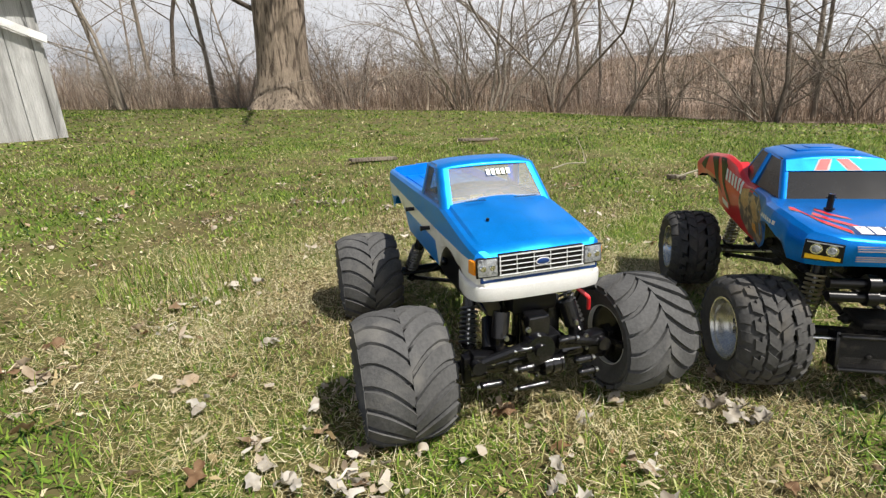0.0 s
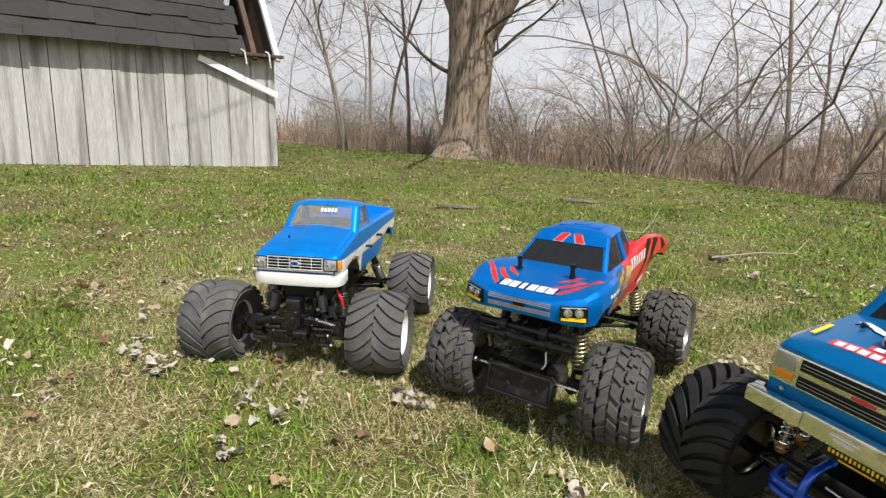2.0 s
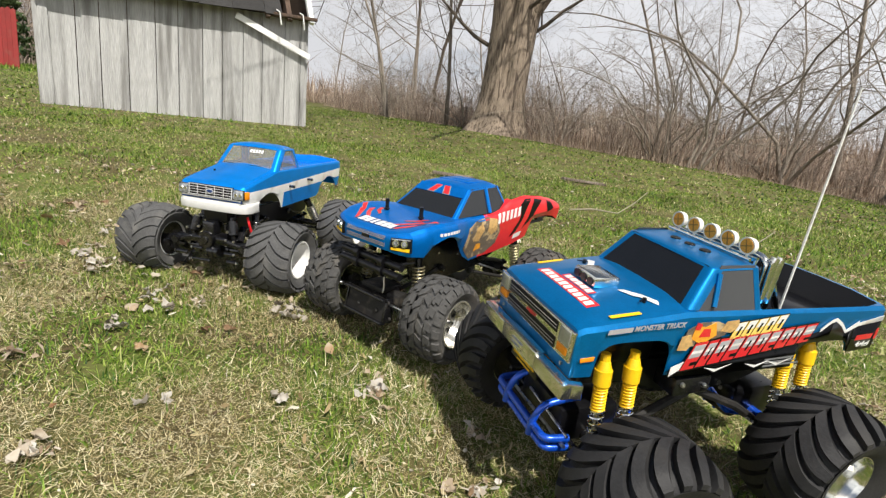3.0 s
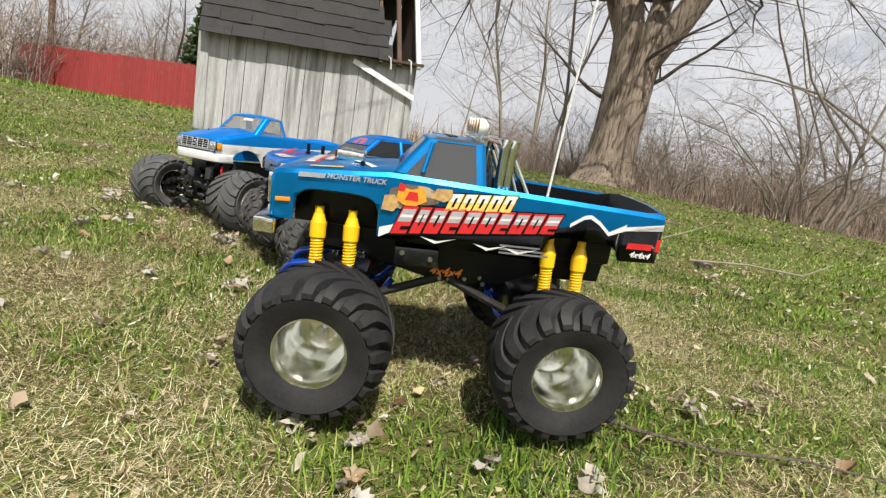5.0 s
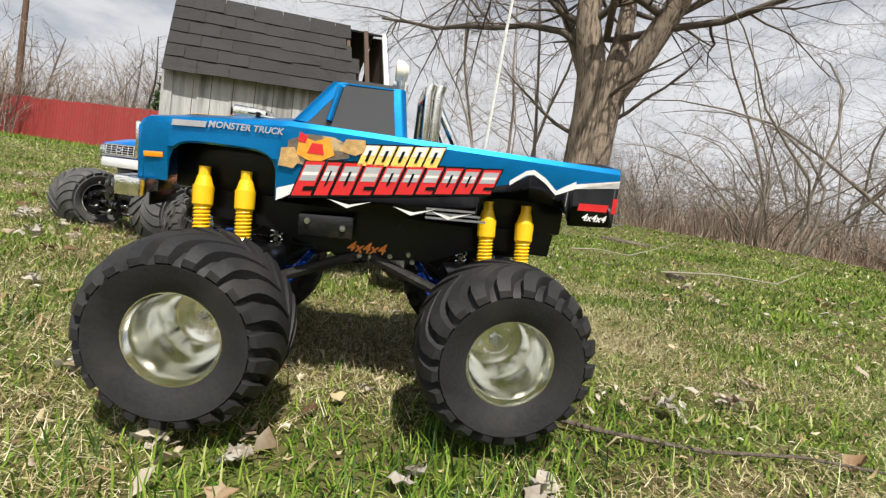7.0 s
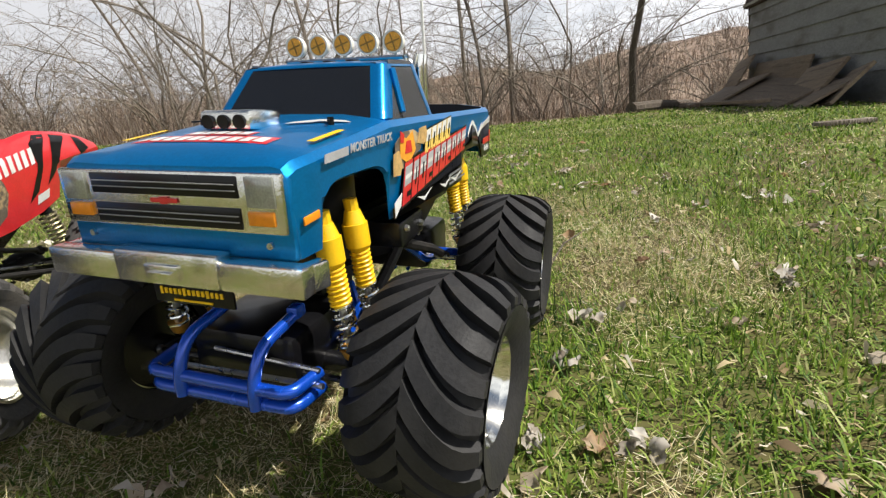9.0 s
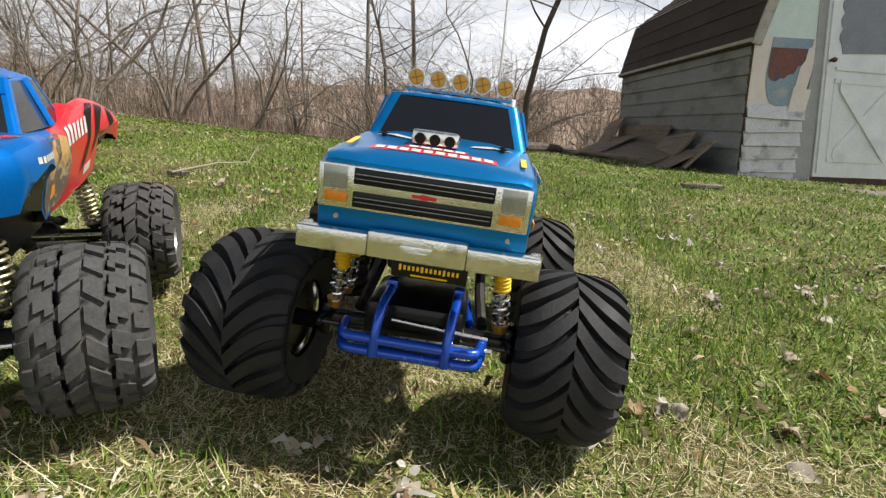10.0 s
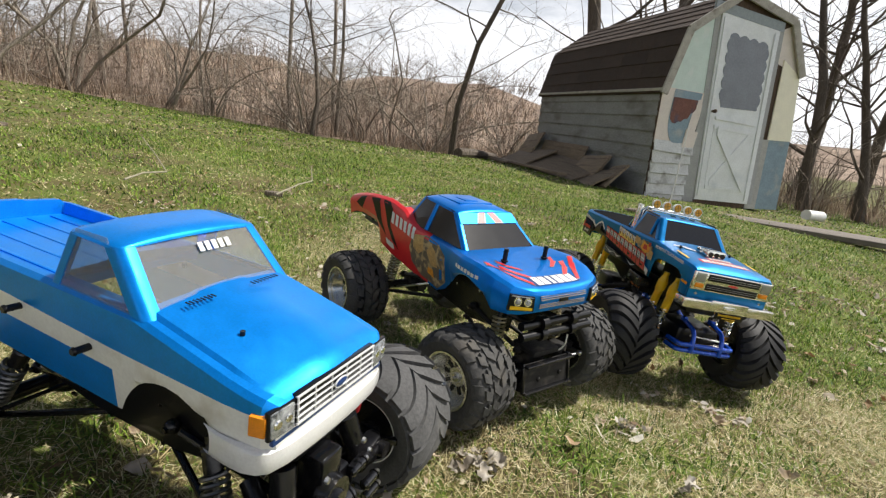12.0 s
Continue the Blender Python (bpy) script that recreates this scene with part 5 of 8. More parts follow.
for s, o, dz, size, rot in ((2.2, -0.40, 0.13, (1.1, 0.5, 0.02), (-24, 4, 55)), (1.2, -0.36, 0.10, (1.2, 0.48, 0.02), (-20, -3, 57)), (0.42, -0.34, 0.07, (0.5, 0.4, 0.02), (-26, 5, 50)), (2.55, -0.22, 0.26, (0.6, 0.5, 0.02), (-58, 6, 52)), (1.7, -0.12, 0.22, (1.2, 0.36, 0.02), (-72, 0, 55)), (0.80, -0.20, 0.17, (0.50, 0.34, 0.03), (-46, 6, 61)), (0.28, -0.24, 0.12, (0.36, 0.34, 0.025), (-44, 9, 47)), (1.7, -0.66, 0.035, (2.2, 0.12, 0.03), (3, 1, 57)), (2.5, -0.74, 0.03, (1.3, 0.10, 0.03), (-2, 2, 49))):
    x, y = 5.056 + 0.5736 * s + 0.8192 * o, 2.011 + 0.8192 * s - 0.5736 * o
    leaning_board(x, y, height(x, y) + dz, size, rot, TARP, "brown hardboard sheet slumped against the shed")
for (x0, y0), (x1, y1), w in (((4.85, 1.36), (4.45, -0.35), 0.22),):
    ln = math.hypot(x1 - x0, y1 - y0)
    leaning_board((x0 + x1) / 2, (y0 + y1) / 2, height((x0 + x1) / 2, (y0 + y1) / 2) + 0.03, (ln, w, 0.04), (2, -2.5, math.degrees(math.atan2(y1 - y0, x1 - x0))), surface("grey_plank", (0.17, 0.15, 0.13), 0.85, 0, 0.25, 8, 0.3, stretch=(0.2, 1, 1)), "long grey plank on the lawn", "plank")
bm = bmesh.new()
tube(bm, [(5.2, 4.62, height(5.2, 4.62) + 0.05), (5.7, 4.72, height(5.7, 4.72) + 0.06), (6.3, 4.8, height(6.3, 4.8) + 0.05)], [0.07, 0.075, 0.06], 10)
tagged(new("log", mesh_from("log", bm, BARK_DARK)), "dark rotting log at the lawn's edge", "log")
bm = bmesh.new()
tube(bm, [(6.75, 0.75, height(6.75, 0.75) + 0.05), (6.98, 0.62, height(6.98, 0.62) + 0.05)], 0.06, 12)
tagged(new("pipe", mesh_from("pipe", bm, WHITE_TRIM)), "short white pipe lying by the shed", "pipe")

# ---- the red fence and what stands by it ----
FENCE_RED = surface("red_fence_paint", (0.27, 0.03, 0.027), 0.8, 0.0, 0.2, 6, 0.2, piece=0.4, spots=(0.25, 0.05, 0.04))


def fence(p, q, tall, n, label):
    p, q = Vector((*p, 0)), Vector((*q, 0))
    T = thing("fence", pose(p.x, p.y, 0), label, "fence")
    d = (q - p) / n
    nrm = Vector((-d.y, d.x, 0)).normalized()
    r = random.Random(2)
    for k in range(n):
        a0, b0 = d * k, d * (k + 0.94)
        w0 = p + a0
        z = height(w0.x, w0.y)
        h = tall + r.uniform(-0.03, 0.03)
        bm = bmesh.new()
        slab(bm, [(a0.x, a0.y, z - 0.05), (b0.x, b0.y, z - 0.05), (b0.x, b0.y, z + h - 0.04), ((a0.x + b0.x) / 2, (a0.y + b0.y) / 2, z + h), (a0.x, a0.y, z + h - 0.04)], 0.02)
        part("picket", bm, FENCE_RED, T)
    for f in (0.25, 0.8):
        bm = bmesh.new()
        pts = []
        for k in range(0, n + 1, 6):
            w0 = p + d * k + nrm * 0.03
            pts.append((w0.x - p.x, w0.y - p.y, height(w0.x, w0.y) + tall * f))
        tube(bm, pts, 0.035, 4)
        part("rail", bm, FENCE_RED, T)


fence((-28.0, 2.5), (-18.0, 7.1), 1.72, 66, "red painted picket fence across the slope")
fence((-28.6, -1.5), (-28.5, 1.2), 1.72, 18, "red painted picket fence across the slope")
bm = bmesh.new()
for k in range(4):
    box(bm, (0.05, 0.27, 1.8), (0, -0.45 + 0.29 * k, 0.88), (0, 0, 0), 0.01)
ob = new("panel", mesh_from("panel", bm, PINK_BOARD))
ob.matrix_world = pose(-28.2, 1.85, height(-28.2, 1.85), 0, 0, -4)
tagged(ob, "pale board panel standing between fence runs", "panel")
bm = bmesh.new()
rod(bm, (0, 0, -0.2), (0, 0, 8.5), 0.15, 0.11, 12)
ob = new("utility_pole", mesh_from("utility_pole", bm, surface("brown_pole_wood", (0.11, 0.065, 0.04), 0.9, 0.0, 0.35, 10, 0.4, stretch=(4, 4, 0.4))))
ob.matrix_world = pose(-29.5, 3.75, height(-29.5, 3.75), 0, 0.6, 0)
tagged(ob, "tall brown wooden utility pole", "pole")


def pine(x, y, tall):
    T = thing("pine_tree", pose(x, y, height(x, y)), "dark green pine beyond the fence", "tree")
    w = Wood()
    w.limb([Vector((0, 0, -0.2)), Vector((0.05, 0, tall * 0.5)), Vector((0, 0, tall))], [0.14, 0.09, 0.02], 8)
    part("trunk", w.mesh("trunk", BARK_DARK), None, T)
    r = np.random.default_rng(8)
    n = 9000
    t = r.uniform(0.15, 1, n)
    a1 = np.round(r.uniform(0, 9, n)) * 0.7 + t * 40 + r.normal(0, 0.12, n)
    q = r.uniform(0.1, 1, n) * (1 - t) ** 0.8 * tall * 0.28
    lvl = np.round(t * 12) / 12
    px, py, pz = q * np.cos(a1), q * np.sin(a1), lvl * tall - q * 0.25 + r.normal(0, 0.06, n)
    nd = island_material("pine_needles", ((0.0, (0.02, 0.045, 0.015)), (1.0, (0.07, 0.10, 0.035))), 0.7, 1.0)
    s = r.uniform(0.06, 0.16, n)
    v = np.stack([np.stack([px, py, pz], 1) + r.normal(0, 1, (n, 3)) * s[:, None] * 0.6 for _ in range(3)], 1).reshape(-1, 3)
    part("crown", quick_mesh("crown", v, np.arange(3 * n), np.full(n, 3), nd), None, T)


pine(-21.8, 7.9, 4.6)

from mathutils.bvhtree import BVHTree


# ---- the model trucks: shared pieces ----
CREAM_YELLOW = surface("cream_yellow_decal", (0.88, 0.60, 0.14), 0.4, 0, 0.2, 120, 0.02)
GREY_PATCH = surface("grey_tan_decal", (0.13, 0.105, 0.08), 0.45, 0, 0.5, 110, 0.02, spots=(0.48, 0.36, 0.20), spot_at=(0.5, 0.6))
DIM_SILVER = surface("dim_silver_decal", (0.26, 0.25, 0.25), 0.45, 0.1, 0.3, 120, 0.02)
GREY_BAR = surface("grey_bar", (0.30, 0.30, 0.30), 0.4, 0.3)

def truck_frame(o, heading, roll, pitch):
    return Matrix.Translation(o) @ pose(0, 0, 0, 0, 0, heading) @ pose(0, 0, 0, 0, pitch, 0) @ pose(0, 0, 0, roll, 0, 0)


def tyre_profile(R, W, s, crown=0.05, shoulder=0.10):
    """Radius of the carcass at s from -1 to 1 across the width."""
    return R * (1 - crown * abs(s) ** 2.5 - shoulder * abs(s) ** 8)


def root_lug(bm, skin, ring):
    """Joins the sunk root of a lug to the carcass, so that the tyre is one moulding."""
    c = (ring[0].co + ring[-1].co) / 2
    near = min(skin, key=lambda v: (v.co - c).length_squared)
    bm.faces.new((ring[0], ring[-1], near))


def tyre_chevron(R, W, rim, material, lugs=20, name="tyre", deep=0.0052, reach=0.72, proud=0.0055, ramp=False, crown=0.05, shoulder=0.10, bow=0.46):
    """Balloon tyre with swept V lugs across the tread."""
    bm = bmesh.new()
    core = R - deep
    prof = [(-W * 0.40, rim), (-W * 0.47, rim + (R - rim) * 0.25), (-W * 0.50, rim + (R - rim) * 0.55)]
    prof += [(W / 2 * s, tyre_profile(core, W, s, crown, shoulder)) for s in (-0.97, -0.9, -0.75, -0.5, -0.25, 0, 0.25, 0.5, 0.75, 0.9, 0.97)]
    prof += [(W * 0.50, rim + (R - rim) * 0.55), (W * 0.47, rim + (R - rim) * 0.25), (W * 0.40, rim)]
    skin = [v for ring in lathe(bm, prof, 60)[3:-3] for v in ring]
    pitch = 6.28319 / lugs
    for side in (-1, 1):
        for k in range(lugs):
            prev = None
            for i in range(10):
                s = i / 9 * 1.06
                sweep = bow * (1 - (1 - min(s, 1)) ** 1.8)
                ang = pitch * (k + (0.0 if side > 0 else 0.5)) - sweep
                wide = pitch * (0.33 + 0.10 * s) if deep < 0.007 else pitch * (0.44 - 0.13 * s * s)
                if s <= 0.97:
                    y, r = side * W / 2 * s, tyre_profile(core, W, s, crown, shoulder)
                else:
                    y, r = side * W * 0.495, rim + (R - rim) * reach
                up = deep if s < 0.99 else deep * 0.6 if deep < 0.007 else -0.0005
                ring = []
                for da, h in ((-wide, -0.001), (-wide * 0.86, up), (wide * 0.62, up * 0.9), (wide, -0.001)) if not ramp else ((-pitch * 0.43, -0.002), (-pitch * 0.39, up), (pitch * 0.33, up * 0.72), (pitch * 0.42, -0.002)):
                    q = r + h
                    ring.append(bm.verts.new((q * math.cos(ang + da), y + (side * (proud * 0.6 if s > 0.97 else proud * (1 if deep < 0.007 else (s - 0.8) * 5)) if s > 0.85 and h > 0 else 0), q * math.sin(ang + da))))
                if prev:
                    for j in range(3):
                        bm.faces.new((prev[j], prev[j + 1], ring[j + 1], ring[j]))
                else:
                    bm.faces.new(ring)
                    root_lug(bm, skin, ring)
                prev = ring
            bm.faces.new(prev[::-1])
    return mesh_from(name, bm, material, 38)


def tyre_block(R, W, rim, material, lugs=17, name="tyre"):
    """Rounder tyre with staggered angular tread blocks."""
    bm = bmesh.new()
    deep = 0.0036
    core = R - deep
    prof = [(-W * 0.38, rim), (-W * 0.46, rim + (R - rim) * 0.25), (-W * 0.50, rim + (R - rim) * 0.5)]
    prof += [(W / 2 * s, tyre_profile(core, W, s)) for s in (-0.95, -0.85, -0.7, -0.45, -0.2, 0, 0.2, 0.45, 0.7, 0.85, 0.95)]
    prof += [(W * 0.50, rim + (R - rim) * 0.5), (W * 0.46, rim + (R - rim) * 0.25), (W * 0.38, rim)]
    skin = [v for ring in lathe(bm, prof, 56)[3:-3] for v in ring]
    pitch = 6.28319 / lugs
    for side in (-1, 1):
        for k in range(lugs):
            for s0, s1, a0, a1, w in ((0.03, 0.33, 0.02, 0.34, 0.31), (0.42, 0.68, 0.66, 0.82, 0.29), (0.40, 0.52, 0.18, 0.26, 0.16), (0.77, 1.0, 0.30, 0.40, 0.30)):
                prev = None
                for i in range(4):
                    s = s0 + (s1 - s0) * i / 3
                    ang = pitch * (k + (0.0 if side > 0 else 0.5) - (a0 + (a1 - a0) * i / 3) * 1.35)
                    y, r = side * W / 2 * s, tyre_profile(core, W, s)
                    wide = pitch * w
                    ring = []
                    for da, h in ((-wide, -0.001), (-wide * 0.9, deep), (wide * 0.9, deep), (wide, -0.001)):
                        ring.append(bm.verts.new(((r + h) * math.cos(ang + da), y, (r + h) * math.sin(ang + da))))
                    if prev:
                        for j in range(3):
                            bm.faces.new((prev[j], prev[j + 1], ring[j + 1], ring[j]))
                    else:
                        bm.faces.new(ring)
                        root_lug(bm, skin, ring)
                    prev = ring
                bm.faces.new(prev[::-1])
    return mesh_from(name, bm, material, 38)


def rim_mesh(rim, W, material, dish=0.6, lip=0.004, holes=0, name="rim"):
    """Deep dished wheel; y points outward."""
    bm = bmesh.new()
    o = W * 0.41
    prof = [(-W * 0.40, rim * 0.97), (-W * 0.40, rim * 1.04), (-W * 0.37, rim), (o - 0.004, rim), (o, rim * 1.06), (o + lip * 0.6, rim * 1.05), (o + lip * 0.6, rim * 0.98), (o - 0.003, rim * 0.93)]
    floor = o - W * dish
    prof += [(o - W * dish * 0.06, rim * 0.915), (o - W * dish * 0.30, rim * 0.895), (o - W * dish * 0.34, rim * 0.87), (o - W * dish * 0.75, rim * 0.80), (floor + 0.003, rim * 0.74), (floor, rim * 0.70), (floor, rim * 0.40), (floor + 0.003, rim * 0.34), (floor + 0.003, 0.001)]
    lathe(bm, prof, 44)
    for k in range(10):
        t = 6.28319 * k / 10
        q = rim * (0.52 if holes else 0.40)
        c = Vector((q * math.cos(t), floor, q * math.sin(t)))
        if holes:
            box(bm, (rim * 0.26, 0.004, rim * 0.13), c, (0, -math.degrees(t), 0), 0.0, 1)
        else:
            rod(bm, c, c + Vector((0, 0.004, 0)), rim * 0.065, None, 8)
    return mesh_from(name, bm, [material, BLACK], 40)


def hub_mesh(rim, W, dish):
    bm = bmesh.new()
    f = W * 0.41 - W * dish
    rod(bm, (0, -W * 0.55, 0), (0, f + 0.002, 0), rim * 0.22, None, 12, 1)
    # black disc added to darken the wheel's open back
    rod(bm, (0, -W * 0.33, 0), (0, -W * 0.305, 0), rim * 0.985, None, 28, 1)
    rod(bm, (0, f + 0.002, 0), (0, f + 0.007, 0), rim * 0.17, None, 6)
    rod(bm, (0, f + 0.007, 0), (0, f + 0.012, 0), rim * 0.07, None, 8)
    return mesh_from("wheel", bm, [STEEL, BLACK], 30)


def put_wheels(truck, spots, R, tyre, rim, hub):
    """Four wheels: a hub with its tyre and rim. spots: x, y, steering degrees."""
    for i, (x, y, steer) in enumerate(spots):
        w = part("wheel", hub, None, truck)
        w.matrix_local = pose(x, y, R, 0, 37 * i + 11, 0) if y > 0 else pose(x, y, R, 0, 23 * i + 5, 180)
        w.matrix_local = pose(x, y, R, 0, 0, steer + (0 if y > 0 else 180)) @ pose(0, 0, 0, 0, 31 * i + 7, 0)
        part("tyre", tyre, None, w)
        part("rim", rim, None, w)


def shell(truck, name, stations, mats, pick, label="", parent=None):
    """A body shell lofted through cross-sections: (x, [(y, z) from the lower edge to the middle])."""
    bm = bmesh.new()
    rows = []
    for x, half in stations:
        left = [bm.verts.new((x, y, z)) for y, z in half]
        right = [bm.verts.new((x, -y, z)) for y, z in half[:-1]]
        rows.append(left + right[::-1])
    n = len(stations[0][1])
    for i, (u, v) in enumerate(zip(rows, rows[1:])):
        for j in range(len(u) - 1):
            k = min(j, 2 * n - 3 - j)
            m = pick((stations[i][0] + stations[i + 1][0]) / 2, k)
            if m is not None:
                bm.faces.new((u[j], u[j + 1], v[j + 1], v[j])).material_index = m
    for r in (rows[0], rows[-1]):
        bm.faces.new(r).material_index = pick(stations[0][0], 99) if r is rows[0] else pick(stations[-1][0], 99)
    return part(name, bm, mats, parent or truck, label, 26)


def cab(truck, base, top, roof_crown, frame_w, paint, panes, thick=0.0022):
    """Cab of pillars under a domed roof, with four window openings. base, top: front and rear (x, half width, z). panes: material of the windows by side."""
    (bx0, bw0, bz0), (bx1, bw1, bz1) = base
    (tx0, tw0, tz0), (tx1, tw1, tz1) = top
    bm = bmesh.new()
    B = [bm.verts.new(p) for p in ((bx0, bw0, bz0), (bx0, -bw0, bz0), (bx1, -bw1, bz1), (bx1, bw1, bz1))]
    T = [bm.verts.new(p) for p in ((tx0, tw0, tz0), (tx0, -tw0, tz0), (tx1, -tw1, tz1), (tx1, tw1, tz1))]
    c = Vector(((tx0 + tx1) / 2, 0, (tz0 + bz0) / 2))
    sides = [bm.faces.new((B[0], B[1], T[1], T[0])), bm.faces.new((B[1], B[2], T[2], T[1])), bm.faces.new((B[2], B[3], T[3], T[2])), bm.faces.new((B[3], B[0], T[0], T[3]))]
    holes = []
    for f in sides:
        bmesh.ops.inset_region(bm, faces=[f], thickness=frame_w, use_even_offset=True)
        holes.append([v.co.copy() for v in f.verts])
        bm.faces.remove(f)
    corner = [ed for ed in bm.edges if len(ed.link_faces) == 2 and ed.calc_face_angle(0) > 0.5]
    bmesh.ops.bevel(bm, geom=corner, offset=frame_w * 0.5, segments=4, affect="EDGES", profile=0.5)
    bmesh.ops.recalc_face_normals(bm, faces=bm.faces)
    bmesh.ops.solidify(bm, geom=list(bm.faces), thickness=thick)
    ob = part("cab", bm, paint, truck, "", 40)
    # the roof: a shallow dome with rounded corners and a turned-down rim
    bm = bmesh.new()
    n, grid = 14, []
    for i in range(n + 1):
        row = []
        for j in range(n + 1):
            u, v = math.sin(math.pi / 2 * (2 * i / n - 1)), math.sin(math.pi / 2 * (2 * j / n - 1))
            uu, vv = u * math.sqrt(1 - 0.10 * v ** 8), v * math.sqrt(1 - 0.10 * u ** 8)
            f = (uu + 1) / 2
            x = tx1 + (tx0 - tx1) * f + 0.0010 * uu
            y = (tw1 + (tw0 - tw1) * f + 0.0010) * vv
            z = tz1 + (tz0 - tz1) * f + roof_crown * (1 - abs(u) ** 5) * (1 - abs(v) ** 5) + roof_crown * 0.4 * (1 - vv * vv) - 0.0016 * (max(abs(u), abs(v)) > 0.999)
            row.append(bm.verts.new((x, y, z)))
        grid.append(row)
    for u, v in zip(grid, grid[1:]):
        for j in range(n):
            bm.faces.new((u[j], u[j + 1], v[j + 1], v[j]))
    bmesh.ops.recalc_face_normals(bm, faces=bm.faces)
    bmesh.ops.solidify(bm, geom=list(bm.faces), thickness=0.0015)
    part("roof", bm, paint, ob, "", 60)
    for name, pts, m in zip(("windscreen", "side_window", "rear_window", "side_window"), holes, panes):
        mid_p = sum(pts, Vector()) / 4
        nrm = (pts[1] - pts[0]).cross(pts[2] - pts[0]).normalized()
        out = nrm if nrm.dot(mid_p - c) > 0 else -nrm
        bm2 = bmesh.new()
        slab(bm2, [p + (p - mid_p).normalized() * frame_w * 0.4 - out * 0.0012 for p in pts], 0.0008)
        w = part(name, bm2, m, ob)
        if m is CLEAR:
            w.visible_shadow = False
    return ob, holes


def shock(truck, top, foot, body_r, spring_r, cap, wire_mat, coils=7, boot=0.45, label=""):
    """A coil-over damper from its upper to its lower eye."""
    top, foot = Vector(top), Vector(foot)
    bm = bmesh.new()
    rod(bm, top, top.lerp(foot, 0.1), body_r * 0.55, None, 10)
    if cap is YELLOW:
        rod(bm, top.lerp(foot, 0.08), top.lerp(foot, 0.17), body_r * 0.62, body_r * 0.9, 16)
        rod(bm, top.lerp(foot, 0.17), top.lerp(foot, boot - 0.03), body_r, body_r * 0.97, 18)
        rod(bm, top.lerp(foot, boot - 0.03), top.lerp(foot, boot), body_r * 0.97, body_r * 0.75, 18)
    else:
        rod(bm, top.lerp(foot, 0.08), top.lerp(foot, boot), body_r, body_r * 0.95, 16)
        rod(bm, top.lerp(foot, 0.08), top.lerp(foot, 0.13), body_r * 0.8, body_r * 1.12, 16)
    s = part("damper", bm, cap, truck, label)
    bm = bmesh.new()
    if cap is YELLOW:
        spring(bm, top.lerp(foot, boot), top.lerp(foot, 0.62), spring_r * 0.92, spring_r * 0.16, 8)
        rod(bm, top.lerp(foot, boot), top.lerp(foot, 0.62), spring_r * 0.88, None, 12)
        part("dust_boot", bm, YELLOW, s)
        bm = bmesh.new()
        spring(bm, top.lerp(foot, 0.59), top.lerp(foot, 0.93), spring_r, spring_r * 0.16, 5)
    else:
        spring(bm, top.lerp(foot, boot), top.lerp(foot, 0.93), spring_r, spring_r * 0.17, coils)
    part("spring", bm, wire_mat, s)
    bm = bmesh.new()
    rod(bm, top.lerp(foot, boot), foot, body_r * 0.3, None, 8)
    part("piston_rod", bm, STEEL, s)
    bm = bmesh.new()
    rod(bm, top.lerp(foot, 0.92), foot, spring_r * 1.12, spring_r * 0.7, 14)
    part("spring_seat", bm, cap if cap is not YELLOW else BRASS, s)
    return s


def axle(truck, x, z, half, material, tie=True):
    """A live axle: tube, pumpkin, knuckles, steering rod."""
    bm = bmesh.new()
    rod(bm, (x, -half, z), (x, half, z), 0.0085, None, 14)
    ax = part("axle", bm, material, truck)
    bm = bmesh.new()
    bmesh.ops.create_uvsphere(bm, u_segments=18, v_segments=12, radius=0.024, matrix=pose(x, 0.004, z) @ Matrix.Diagonal((1.0, 1.15, 0.95, 1)))
    rod(bm, (x + 0.012, 0.004, z), (x + 0.028, 0.004, z), 0.016, 0.013, 14)
    rod(bm, (x - 0.03, 0.004, z), (x - 0.01, 0.004, z), 0.01, 0.015, 12)
    for k in range(6):
        t = 6.28319 * k / 6
        rod(bm, (x + 0.02, 0.004 + 0.019 * math.cos(t), z + 0.019 * math.sin(t)), (x + 0.026, 0.004 + 0.019 * math.cos(t), z + 0.019 * math.sin(t)), 0.0024, None, 6)
    part("differential", bm, material, ax)
    for s in (-1, 1):
        bm = bmesh.new()
        box(bm, (0.024, 0.014, 0.034), (x, s * (half - 0.004), z), (0, 0, 0), 0.003)
        box(bm, (0.034, 0.008, 0.008), (x + 0.018, s * (half - 0.006), z + 0.006), (0, 0, s * 14), 0.002)
        rod(bm, (x, s * (half - 0.004), z - 0.021), (x, s * (half - 0.004), z + 0.021), 0.0042, None, 8)
        part("knuckle", bm, material, ax)
    if not tie:
        return ax
    bm = bmesh.new()
    rod(bm, (x + 0.034, -half + 0.004, z + 0.008), (x + 0.034, half - 0.004, z + 0.008), 0.0024, None, 8)
    for s in (-1, 1):
        bmesh.ops.create_uvsphere(bm, u_segments=10, v_segments=8, radius=0.0046, matrix=Matrix.Translation((x + 0.034, s * (half - 0.006), z + 0.008)))
    part("steering_rod", bm, STEEL if material is not BLACK else BLACK, ax)
    return ax


def links(truck, pairs, r, material, name="suspension_link"):
    for p, q in pairs:
        bm = bmesh.new()
        p, q = Vector(p), Vector(q)
        rod(bm, p.lerp(q, 0.08), p.lerp(q, 0.92), r, None, 8)
        for e0 in (p, q):
            bmesh.ops.create_uvsphere(bm, u_segments=10, v_segments=8, radius=r * 1.9, matrix=Matrix.Translation(e0))
            rod(bm, e0 + Vector((0, -r * 2.4, 0)), e0 + Vector((0, r * 2.4, 0)), r * 0.9, None, 6)
        part(name, bm, material, truck)


